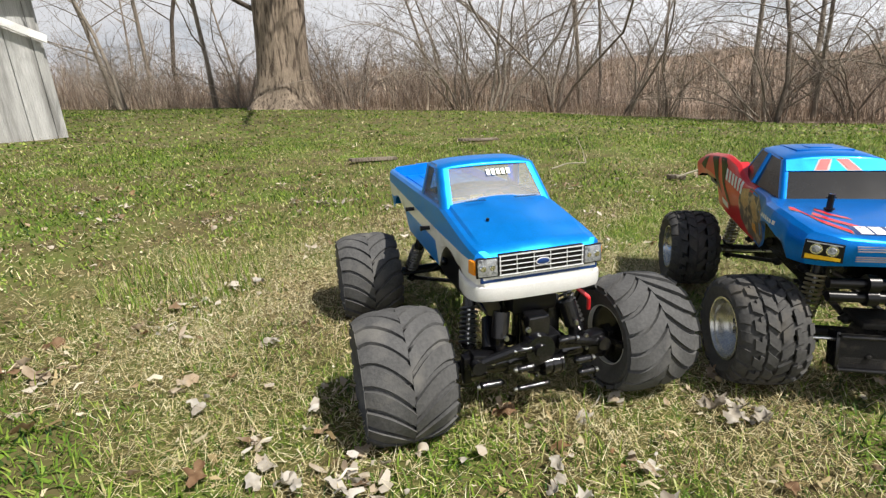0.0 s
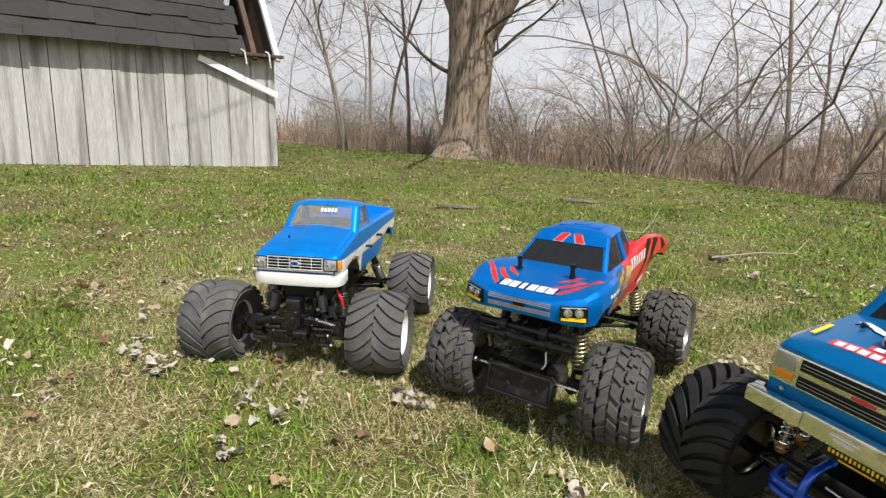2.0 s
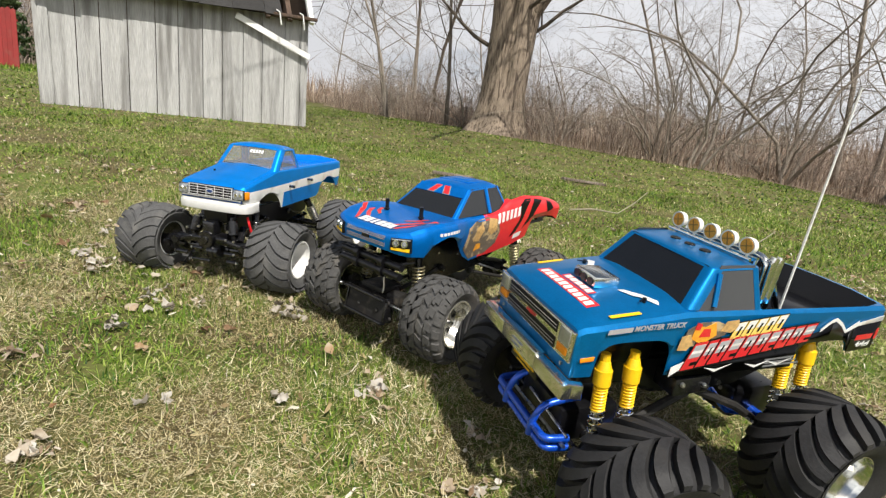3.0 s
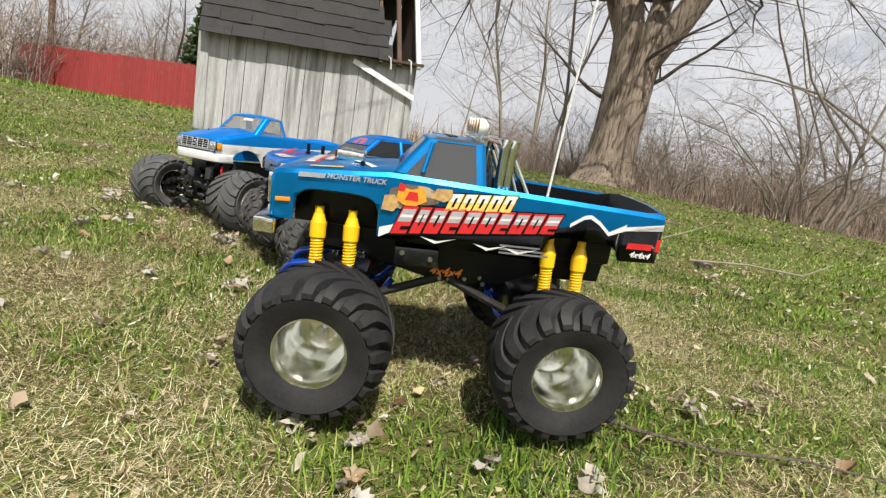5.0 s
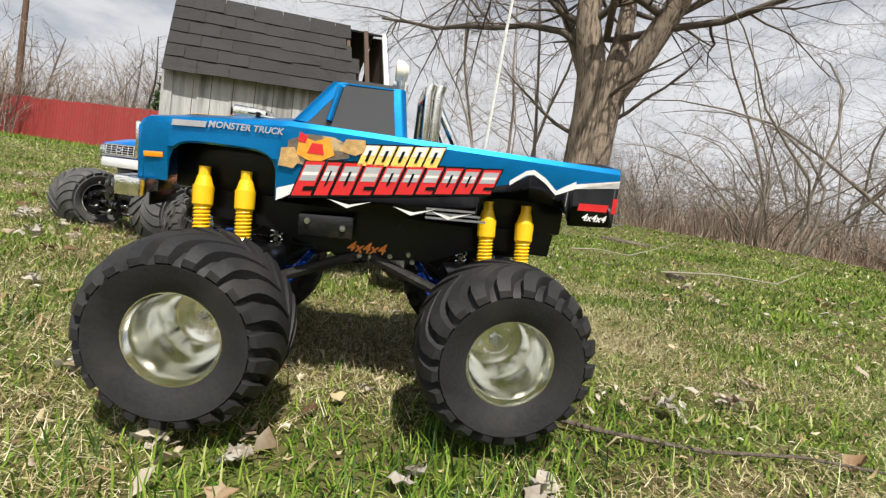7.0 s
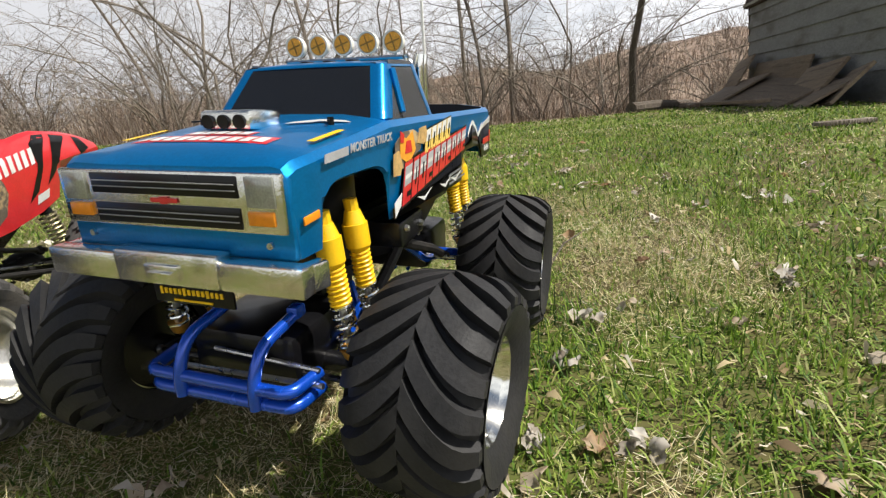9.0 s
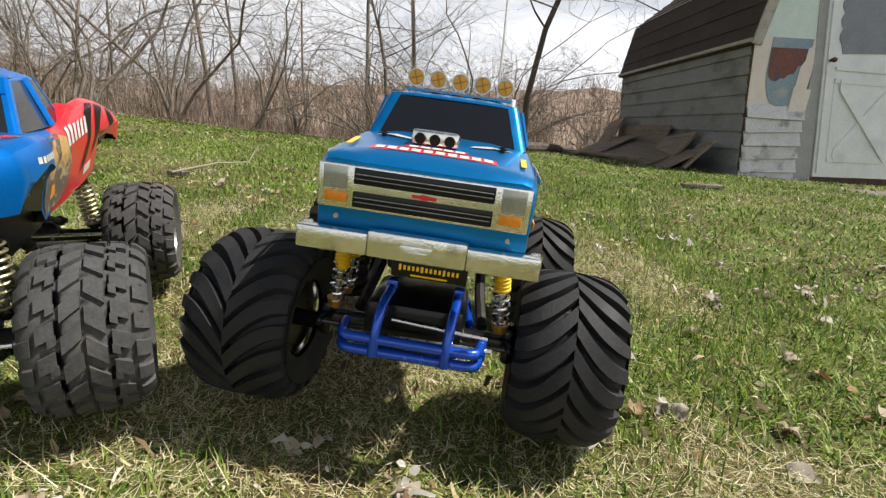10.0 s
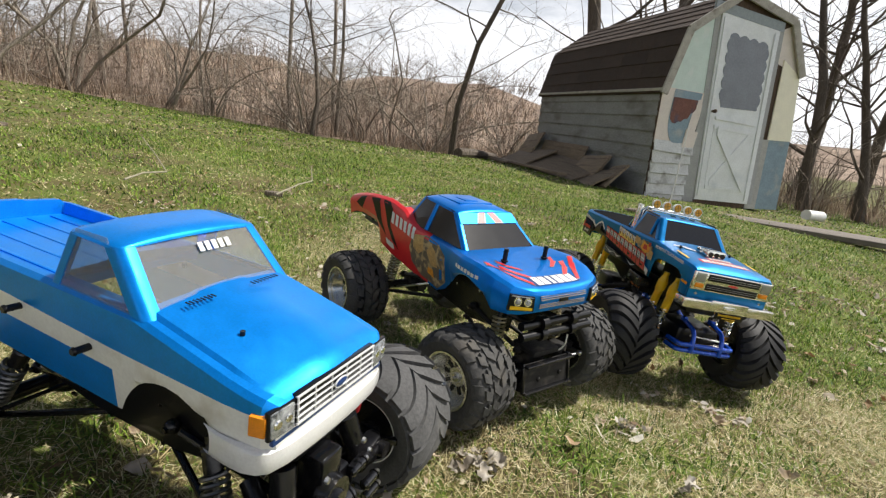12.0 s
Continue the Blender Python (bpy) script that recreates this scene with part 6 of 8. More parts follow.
def bolts(truck, places, axis, r=0.0028, material=None, parent=None):
    """Screw heads, each its own piece."""
    for p in places:
        bm = bmesh.new()
        p = Vector(p)
        rod(bm, p, p + Vector(axis) * r * 0.9, r, r * 0.8, 10)
        rod(bm, p + Vector(axis) * r * 0.88, p + Vector(axis) * r * 1.0, r * 0.4, None, 6)
        part("screw", bm, material or STEEL, parent or truck)


def decal(truck, name, polys, material, parent=None, label="", depth=0.0004):
    """Flat sticker shapes."""
    bm = bmesh.new()
    for p in polys:
        slab(bm, p, depth)
    return part(name, bm, material, parent or truck, label)


def arch(x, base, arches, square=2.0):
    """Lower edge of a body side at x, with round wheel arches (centre x, centre z, radius)."""
    z = base
    for cx, cz, r in arches:
        if abs(x - cx) < r:
            z = max(z, cz + r * (1 - abs((x - cx) / r) ** square) ** (1 / square))
    return z


def xs_for(keys, arches, n=14):
    s = set(keys)
    for cx, cz, r in arches:
        s |= {round(cx + r * math.cos(math.pi * k / n), 5) for k in range(n + 1)} | {round(cx - r - 0.0004, 5), round(cx + r + 0.0004, 5)}
    return sorted(s, reverse=True)


def lerp_at(x, table):
    """Piecewise linear value at x; the table runs from front to rear (falling x)."""
    if x >= table[0][0]:
        return table[0][1]
    for (x0, v0), (x1, v1) in zip(table, table[1:]):
        if x >= x1:
            return v0 + (v1 - v0) * (x0 - x) / (x0 - x1)
    return table[-1][1]


def surface_of(ob):
    """A tree of the object's faces, for laying stickers on it."""
    return BVHTree.FromPolygons([v.co[:] for v in ob.data.vertices], [p.vertices[:] for p in ob.data.polygons])


def lay(tree, name, poly, way, material, parent, label="", lift=0.0005):
    """A sticker: the polygon, cut fine, dropped on the surface along way ('down', or 1 or -1 for a side)."""
    bm = bmesh.new()
    mid = (sum(p[0] for p in poly) / len(poly), sum(p[1] for p in poly) / len(poly))
    c = bm.verts.new((mid[0], mid[1], 0))
    vs = [bm.verts.new((p[0], p[1], 0)) for p in poly]
    for u, v in zip(vs, vs[1:] + vs[:1]):
        bm.faces.new((c, u, v))
    bmesh.ops.subdivide_edges(bm, edges=bm.edges[:], cuts=4, use_grid_fill=True)
    for v in bm.verts:
        a0, b0 = v.co.x, v.co.y
        if way == "down":
            hit = tree.ray_cast(Vector((a0, b0, 0.5)), Vector((0, 0, -1)))
        else:
            hit = tree.ray_cast(Vector((a0, way * 0.3, b0)), Vector((0, -way, 0)))
        if hit[0] is None:
            v.tag = True
        else:
            n = hit[1] if hit[1].dot(Vector((0, 0, 1)) if way == "down" else Vector((0, way, 0))) > 0 else -hit[1]
            v.co = hit[0] + n * lift
    bmesh.ops.delete(bm, geom=[v for v in bm.verts if v.tag], context="VERTS")
    return part(name, bm, material, parent, label, 60)


# ---- truck with white side stripe ----
def stripe_truck():
    M = truck_frame((0.096, 0.807, 0.028), -72.5, -1.8, 3.8)
    T = thing("model_truck", M, "blue and white model pickup with oversized dusty tyres on grass", "model truck", "row of model trucks")
    arches = ((0.092, 0.150, 0.058), (-0.224, 0.155, 0.062))
    keys = [0.192, 0.190, 0.184, 0.172, 0.15, 0.12, 0.09, 0.065, 0.055, 0.03, 0.0, -0.03, -0.052, -0.0535, -0.06, -0.1, -0.15, -0.2, -0.25, -0.295, -0.297, -0.303, -0.306]
    st = []
    for x in xs_for(keys, arches):
        base = lerp_at(x, [(0.19, 0.176), (0.16, 0.170), (0.03, 0.164), (-0.15, 0.168), (-0.16, 0.175), (-0.306, 0.184)])
        zb = arch(x, base, arches)
        shoulder = lerp_at(x, [(0.192, 0.224), (0.184, 0.231), (0.055, 0.257), (-0.05, 0.257), (-0.306, 0.256)])
        w = lerp_at(x, [(0.192, 0.072), (0.184, 0.079), (0.165, 0.082), (-0.29, 0.083), (-0.306, 0.079)])
        s0 = lerp_at(x, [(0.19, 0.198), (0.03, 0.202), (-0.306, 0.211)])
        s1 = lerp_at(x, [(0.19, 0.219), (0.03, 0.222), (-0.306, 0.237)])
        s0, s1 = max(s0, zb + 0.001), max(s1, zb + 0.004)
        bed = -0.297 < x < -0.053
        rise = lerp_at(x, [(0.186, 0.1), (0.14, 1.0)])
        inner = shoulder - 0.014 if bed else shoulder + 0.004 * rise
        mid = shoulder - 0.013 if bed else shoulder + 0.0065 * rise
        half = [(w - 0.004, zb), (w, s0), (w + 0.0015, s1), (w, shoulder - 0.004), (w - 0.004, shoulder), (w - 0.010, shoulder + 0.0005), (w - 0.013, inner), (w * 0.36, mid), (w * 0.31, mid + (0 if bed else 0.0012)), (0, mid + (0 if bed else 0.0020))]
        st.append((x, half))

    def pick(x, k):
        if k == 99:
            return 1 if x > 0 else 0
        if -0.046 < x < 0.056 and k >= 6:
            return None
        if k == 0:
            return 1 if x > 0.028 else 0
        if k == 1:
            return 1
        return 0
    body = shell(T, "body", st, [PAINT, WHITE, PAINT_NAVY], pick)
    cab(T, ((0.069, 0.0805, 0.254), (-0.054, 0.0805, 0.253)), ((0.026, 0.0725, 0.302), (-0.038, 0.0725, 0.303)), 0.0060, 0.0135, PAINT, (CLEAR, CLEAR, CLEAR, CLEAR))
    for y0, y1 in ((-0.05, -0.025), (0.02, 0.05)):
        for k in range(8):
            bm = bmesh.new()
            box(bm, (0.006, 0.0012, 0.0008), (0.076, y0 + (y1 - y0) * k / 7, 0.2643), (0, 0, 0))
            part("cowl_slot", bm, BLACK, body)
    n_bar = [[(0.0385, -0.006 + k * 0.0075, 0.2905), (0.0385, -0.001 + k * 0.0075, 0.2905), (0.0330, -0.001 + k * 0.0075, 0.2975), (0.0330, -0.006 + k * 0.0075, 0.2975)] for k in range(5)]
    decal(T, "windscreen_sticker", n_bar, WHITE, None, "white sticker bars")
    # front end
    bm = bmesh.new()
    plan = [(-0.0845, 0.140), (-0.0865, 0.160), (-0.0860, 0.174), (-0.0825, 0.184), (-0.0760, 0.1905), (-0.060, 0.1945), (-0.030, 0.1965), (0.0, 0.197), (0.030, 0.1965), (0.060, 0.1945), (0.0760, 0.1905), (0.0825, 0.184), (0.0860, 0.174), (0.0865, 0.160), (0.0845, 0.140)]
    ring = []
    for y, x in plan:
        ring.append([bm.verts.new((x + dx, y * sy, z)) for dx, sy, z in ((-0.010, 0.95, 0.1705), (-0.003, 0.985, 0.1708), (0.0005, 1.0, 0.1725), (0.0014, 1.003, 0.1765), (0.0015, 1.003, 0.1850), (0.0006, 1.0, 0.1895), (-0.0022, 0.985, 0.1918), (-0.010, 0.95, 0.1928))])
    for u, v in zip(ring, ring[1:]):
        for j in range(7):
            bm.faces.new((u[j], u[j + 1], v[j + 1], v[j]))
    part("front_bumper", bm, surface("pearl_white_plastic", (0.70, 0.70, 0.69), 0.3, 0.1, 0.08, 60, 0.05, 0.6), T, "pearl white bumper")
    bm = bmesh.new()
    box(bm, (0.004, 0.150, 0.008), (0.190, 0, 0.1985), (0, -6, 0), 0.001)
    part("valance", bm, PAINT_NAVY, T)
    g = bmesh.new()
    box(g, (0.005, 0.108, 0.0265), (0.1915, 0, 0.2147), (0, -4, 0), 0.001)
    gr = part("grille", g, SATIN, T)
    for k in range(5):
        bm = bmesh.new()
        box(bm, (0.0030, 0.108, 0.0015 if k in (0, 4) else 0.0009), (0.1950 - 0.0004 * k, 0, 0.2035 + 0.0056 * k), (0, -4, 0), 0.0004)
        part("grille_bar", bm, BRIGHT_TRIM, gr)
    for y in (-0.0525, -0.032, -0.0105, 0.0105, 0.032, 0.0525):
        bm = bmesh.new()
        box(bm, (0.003, 0.0014 if abs(y) > 0.05 else 0.0008, 0.0240), (0.1938, y, 0.2147), (0, -4, 0), 0.0003)
        part("grille_upright", bm, BRIGHT_TRIM, gr)
    bm = bmesh.new()
    bmesh.ops.create_uvsphere(bm, u_segments=20, v_segments=10, radius=1, matrix=pose(0.1962, 0, 0.2147) @ Matrix.Diagonal((0.0014, 0.0085, 0.0038, 1)))
    badge = part("badge", bm, PAINT_NAVY, gr, "plain dark blue oval badge")
    bm = bmesh.new()
    loop = [(0.1962, 0.0085 * math.cos(6.28319 * k / 24), 0.2147 + 0.0040 * math.sin(6.28319 * k / 24)) for k in range(25)]
    tube(bm, loop, [0.0008] * 25, 6)
    part("badge_rim", bm, BRIGHT_TRIM, badge)
    for s in (-1, 1):
        bm = bmesh.new()
        box(bm, (0.006, 0.0235, 0.0205), (0.1912, s * 0.0672, 0.2135), (0, -4, s * 4), 0.0015)
        h = part("headlight", bm, LENS, T)
        bm = bmesh.new()
        box(bm, (0.004, 0.0265, 0.0235), (0.1908, s * 0.0672, 0.2135), (0, -4, s * 4), 0.001)
        part("headlight_frame", bm, SATIN, h)
        for q in (-1, 1):
            bm = bmesh.new()
            rod(bm, (0.1935, s * 0.0672 + q * 0.0055, 0.2135), (0.1950, s * 0.0672 + q * 0.0055, 0.2135), 0.0042, 0.003, 14)
            part("bulb_reflector", bm, CHROME, h)
        bm = bmesh.new()
        box(bm, (0.013, 0.005, 0.0165), (0.1830, s * 0.0812, 0.2130), (0, 0, s * -14), 0.0012)
        part("corner_marker", bm, ORANGE, T, "amber corner marker")
        for x, z in ((0.004, 0.214), (-0.09, 0.222)):
            bm = bmesh.new()
            rod(bm, (x, s * 0.082, z), (x, s * 0.096, z), 0.0032, None, 10)
            rod(bm, (x, s * 0.0955, z), (x, s * 0.0975, z), 0.0042, 0.003, 10)
            part("body_post", bm, SATIN, T)
    bm = bmesh.new()
    rod(bm, (0.125, -0.040, 0.249), (0.125, -0.040, 0.2525), 0.0022, None, 10)
    part("hood_pin", bm, SATIN, T)
    bm = bmesh.new()
    for y in (-0.05, -0.025, 0.0, 0.025, 0.05):
        box(bm, (0.21, 0.004, 0.0016), (-0.18, y, 0.2435), (0, 0, 0), 0.0006)
    part("bed_ribs", bm, PAINT, body)
    # running gear
    hubz = 0.0815
    for x in (0.173, -0.18):
        axle(T, x, hubz, 0.115, BLACK, x < 0)
    for s in (-1, 1):
        bm = bmesh.new()
        prof = [(0.155, 0.125), (0.165, 0.15), (0.12, 0.165), (-0.13, 0.165), (-0.175, 0.15), (-0.165, 0.12), (-0.06, 0.105), (0.05, 0.105)]
        slab(bm, [(x, s * 0.036, z) for x, z in (prof if s > 0 else prof[::-1])], 0.003)
        part("chassis_plate", bm, SATIN, T)
        for x0 in (0.173, -0.18):
            d = 1 if x0 > 0 else -1
            shock(T, (x0 - d * 0.055, s * 0.062, 0.165), (x0 - d * 0.02, s * 0.080, 0.092), 0.0085, 0.0105, BLACK, DARK_STEEL, 8, 0.35)
            links(T, [((x0 - d * 0.004, s * 0.075, 0.068), (x0 - d * 0.14, s * 0.030, 0.105)), ((x0 - d * 0.004, s * 0.03, 0.104), (x0 - d * 0.12, s * 0.045, 0.135))], 0.0038, BLACK)
    bm = bmesh.new()
    box(bm, (0.085, 0.05, 0.05), (0.06, 0.0, 0.137), (0, 0, 0), 0.004)
    box(bm, (0.05, 0.062, 0.03), (-0.06, 0.0, 0.133), (0, 0, 0), 0.004)
    part("gearbox", bm, BLACK, T)
    bm = bmesh.new()
    box(bm, (0.012, 0.07, 0.028), (0.150, 0, 0.150), (0, 0, 0), 0.002)
    box(bm, (0.02, 0.018, 0.075), (0.158, -0.008, 0.122), (0, 6, 0), 0.003)
    box(bm, (0.02, 0.016, 0.052), (0.164, 0.03, 0.130), (0, -6, 0), 0.003)
    part("front_bracket", bm, BLACK, T)
    bm = bmesh.new()
    box(bm, (0.05, 0.060, 0.030), (0.155, 0.0, 0.158), (0, 0, 0), 0.004)
    box(bm, (0.03, 0.030, 0.040), (0.185, 0.012, 0.098), (0, 0, 0), 0.004)
    part("servo_tray", bm, SATIN, T)
    bm = bmesh.new()
    box(bm, (0.030, 0.030, 0.078), (0.186, -0.004, 0.108), (0, 0, 0), 0.005)
    rod(bm, (0.196, -0.006, 0.106), (0.209, -0.006, 0.106), 0.0205, 0.019, 24)
    rod(bm, (0.209, -0.006, 0.106), (0.213, -0.006, 0.106), 0.009, 0.008, 16)
    case = part("gear_case", bm, GLOSS_BLACK, T, "glossy black gear case")
    bm = bmesh.new()
    rod(bm, (0.200, 0.001, 0.080), (0.200, 0.024, 0.080), 0.0120, None, 24)
    for y in (0.001, 0.0125, 0.024):
        rod(bm, (0.200, y - 0.0014, 0.080), (0.200, y + 0.0014, 0.080), 0.0134, None, 24)
    part("gear_barrel", bm, GLOSS_BLACK, case)
    for x, y0, y1, z, r in ((0.207, -0.034, -0.018, 0.110, 0.0042), (0.209, -0.034, -0.016, 0.086, 0.0042), (0.205, -0.080, -0.056, 0.070, 0.0048), (0.209, 0.044, 0.062, 0.082, 0.0048), (0.209, 0.050, 0.068, 0.064, 0.0046), (0.210, -0.034, 0.004, 0.060, 0.0036), (0.206, 0.022, 0.040, 0.112, 0.0042)):
        bm = bmesh.new()
        rod(bm, (x, y0, z), (x, y1, z), r, None, 14)
        rod(bm, (x, y0 - 0.003, z), (x, y0, z), r * 0.7, r * 1.25, 12)
        rod(bm, (x, y1, z), (x, y1 + 0.003, z), r * 1.25, r * 0.7, 12)
        pin = part("pivot_pin", bm, GLOSS_BLACK, T)
        bm = bmesh.new()
        e0 = y0 - 0.003 if y0 < -0.02 else y1 + 0.003
        d0 = -1 if y0 < -0.02 else 1
        rod(bm, (x, e0, z), (x, e0 + d0 * 0.0035, z), r * 0.75, r * 0.6, 10)
        part("screw_head", bm, STEEL, pin)
    for s in (-1, 1):
        bm = bmesh.new()
        quad = [(0.201, s * 0.020, 0.118), (0.201, s * 0.018, 0.102), (0.188, s * 0.092, 0.088), (0.188, s * 0.092, 0.097)]
        slab(bm, quad if s < 0 else quad[::-1], 0.006)
        part("control_arm", bm, GLOSS_BLACK, T)
    bm = bmesh.new()
    rod(bm, (0.160, 0.068, 0.158), (0.172, 0.080, 0.146), 0.0028, None, 8)
    rod(bm, (0.172, 0.080, 0.146), (0.168, 0.083, 0.128), 0.0028, None, 8)
    part("wire", bm, RED, T, "short red wire")
    for s in (-1, 1):
        bm = bmesh.new()
        rod(bm, (0.176, s * 0.016, 0.0815), (0.176, s * 0.078, 0.0815), 0.0150, 0.0125, 16)
        rod(bm, (0.176, s * 0.034, 0.0815), (0.176, s * 0.040, 0.0815), 0.0180, None, 20)
        rod(bm, (0.176, s * 0.070, 0.0815), (0.176, s * 0.090, 0.0815), 0.0190, None, 20)
        part("axle_housing", bm, GLOSS_BLACK, T)
        bm = bmesh.new()
        rod(bm, (0.205, s * 0.030, 0.112), (0.196, s * 0.088, 0.094), 0.0058, None, 10)
        rod(bm, (0.198, s * 0.084, 0.096), (0.208, s * 0.084, 0.096), 0.0085, None, 12)
        part("steering_link", bm, BLACK, T)
        bm = bmesh.new()
        rod(bm, (0.150, s * 0.050, 0.128), (0.182, s * 0.062, 0.104), 0.0085, None, 12)
        part("upper_arm", bm, BLACK, T)
    for s in (-1, 1):
        bm = bmesh.new()
        rod(bm, (0.178, s * 0.044, 0.150), (0.186, s * 0.050, 0.120), 0.0105, None, 14)
        rod(bm, (0.186, s * 0.050, 0.120), (0.186, s * 0.052, 0.098), 0.0065, None, 10)
        part("motor_can", bm, BLACK, T)
        bm = bmesh.new()
        box(bm, (0.018, 0.034, 0.012), (0.190, s * 0.072, 0.100), (s * 12, 0, 0), 0.003)
        box(bm, (0.014, 0.012, 0.036), (0.186, s * 0.092, 0.086), (0, 0, 0), 0.003)
        part("steering_arm", bm, SATIN, T)
    bolts(T, [(0.206, -0.022, 0.135), (0.206, -0.05, 0.129), (0.205, 0.0, 0.1), (0.2, 0.06, 0.109), (0.2, 0.045, 0.13), (0.19, -0.06, 0.09), (0.19, 0.07, 0.085)], (1, 0, 0), 0.0034)
    bm = bmesh.new()
    rod(bm, (0.155, 0.0, 0.135), (-0.165, 0.0, 0.13), 0.0045, None, 8)
    part("drive_shaft", bm, STEEL, T)
    tyre = tyre_chevron(0.0803, 0.102, 0.041, RUBBER_DUSTY, 19, deep=0.0050, proud=0.0030, ramp=True, crown=0.055, shoulder=0.14, bow=0.43)
    rim = rim_mesh(0.041, 0.102, WHITE, 0.45)
    put_wheels(T, ((0.161, 0.157, 0), (0.161, -0.168, 0), (-0.182, 0.157, 0), (-0.184, -0.156, 0)), 0.0806, tyre, rim, hub_mesh(0.041, 0.102, 0.45))
    return T


# ---- truck with red rear panels ----
def band(p0, p1, w, grow):
    """A streak with slanting torn ends from one point of the hood to another."""
    d = Vector((p1[0] - p0[0], p1[1] - p0[1])).normalized()
    n = Vector((-d.y, d.x))
    p0, p1 = Vector(p0) - d * grow, Vector(p1) + d * grow
    return [tuple(q) for q in (p0 + n * w * 0.7 - d * 0.004, p1 + n * w * 0.5 - d * 0.003, p1 - n * w * 0.4 + d * 0.003, p0 - n * w * 0.7 + d * 0.003)]


def red_truck():
    M = truck_frame((0.634, 0.838, 0.004), -102, -3.0, 3.0)
    T = thing("model_truck", M, "blue and red off-road model truck with grey block-tread tyres", "model truck", "row of model trucks")
    arches = ((0.115, 0.152, 0.062),)
    keys = [0.213, 0.2118, 0.210, 0.2075, 0.204, 0.2, 0.195, 0.185, 0.17, 0.15, 0.13, 0.11, 0.09, 0.07, 0.05, 0.03, 0.0, -0.03, -0.06, -0.09, -0.105, -0.116, -0.126, -0.127, -0.15, -0.17, -0.19, -0.2, -0.206, -0.23, -0.26, -0.285, -0.304]
    st = []
    for x in xs_for(keys, arches):
        base = lerp_at(x, [(0.213, 0.191), (0.205, 0.187), (0.18, 0.185), (0.054, 0.182), (0.045, 0.166), (0.002, 0.142), (-0.09, 0.149), (-0.15, 0.160), (-0.19, 0.173), (-0.204, 0.212), (-0.26, 0.218), (-0.29, 0.214), (-0.304, 0.206)])
        zb = arch(x, base, arches)
        sh = lerp_at(x, [(0.213, 0.2150), (0.210, 0.2200), (0.204, 0.2250), (0.19, 0.2300), (0.165, 0.2365), (0.13, 0.2415), (0.09, 0.2405), (0.05, 0.2370), (-0.06, 0.2370), (-0.095, 0.2440), (-0.118, 0.2600), (-0.165, 0.2695), (-0.24, 0.2640), (-0.29, 0.2520), (-0.304, 0.2460)])
        w = lerp_at(x, [(0.213, 0.050), (0.210, 0.066), (0.204, 0.087), (0.195, 0.103), (0.17, 0.113), (0.13, 0.118), (0.09, 0.114), (0.05, 0.099), (0.02, 0.090), (-0.03, 0.087), (-0.12, 0.090), (-0.22, 0.098), (-0.304, 0.104)])
        mid = lerp_at(x, [(0.213, 0.2165), (0.210, 0.2210), (0.204, 0.2238), (0.19, 0.2268), (0.15, 0.2315), (0.1, 0.2362), (0.065, 0.2395), (-0.126, 0.240), (-0.127, 0.208), (-0.304, 0.215)])
        crease = max(zb + 0.003, lerp_at(x, [(0.213, 0.202), (0.19, 0.208), (0.05, 0.206), (-0.1, 0.210), (-0.2, 0.224), (-0.304, 0.236)]))
        bed = x < -0.1265
        tuck = lerp_at(x, [(0.1, 0.006), (0.0, 0.014), (-0.1, 0.014), (-0.2, 0.010), (-0.3, 0.005)])
        half = [(w - tuck, zb), (w, crease), (w - 0.0012, sh - 0.010), (w - 0.004, sh - 0.004), (w - 0.010, sh), (w - (0.012 if bed else 0.024), sh + (0.0 if bed else 0.0006)), (w - (0.015 if bed else 0.040), sh - 0.02 if bed else sh * 0.35 + mid * 0.65), (0.02, mid), (0, mid)]
        st.append((x, half))

    def pick(x, k):
        if k == 99:
            return 2 if x < 0 else 0
        if x < -0.1265 and k >= 5:
            return 2
        return 1 if x < -0.03 and k < 6 else 0
    body = shell(T, "body", st, [PAINT_DEEP, RED, SATIN], pick)
    cb, holes = cab(T, ((0.068, 0.084, 0.2385), (-0.124, 0.076, 0.240)), ((0.010, 0.0655, 0.286), (-0.100, 0.058, 0.290)), 0.0070, 0.0072, PAINT_DEEP, (TINT_LIGHT, TINT_LIGHT, TINT, TINT_LIGHT))

    def screen(y, t, out=0.0):
        """A point of the windscreen's plane: t from its foot to the roof."""
        half_w = 0.084 + (0.0655 - 0.084) * t
        return (0.068 - 0.058 * t + 0.63 * out, y * half_w, 0.2385 + 0.0475 * t + 0.77 * out)
    bm = bmesh.new()
    slab(bm, [screen(-0.95, 0.70, 0.0012), screen(0.95, 0.70, 0.0012), screen(0.96, 1.0, 0.0012), screen(-0.96, 1.0, 0.0012)], 0.003)
    part("brow", bm, PAINT_DEEP, cb, "blue sun strip above the windscreen")
    for s in (-1, 1):
        bm = bmesh.new()
        q = [screen(s * 0.40, 0.72, 0.0018), screen(s * 0.20, 0.72, 0.0018), screen(s * 0.06, 1.0, 0.0018), screen(s * 0.26, 1.0, 0.0018)]
        slab(bm, q[::-s], 0.0004)
        part("roof_sticker", bm, RED, cb, "red chevron sticker")
        bm = bmesh.new()
        q = [screen(s * 0.44, 0.70, 0.0014), screen(s * 0.16, 0.70, 0.0014), screen(s * 0.03, 1.0, 0.0014), screen(s * 0.30, 1.0, 0.0014)]
        slab(bm, q[::-s], 0.0003)
        part("sticker_edge", bm, DIM_SILVER, cb)
        bm = bmesh.new()
        rod(bm, (-0.050, s * 0.0800, 0.2395), (-0.050, s * 0.0612, 0.288), 0.0042, None, 8)
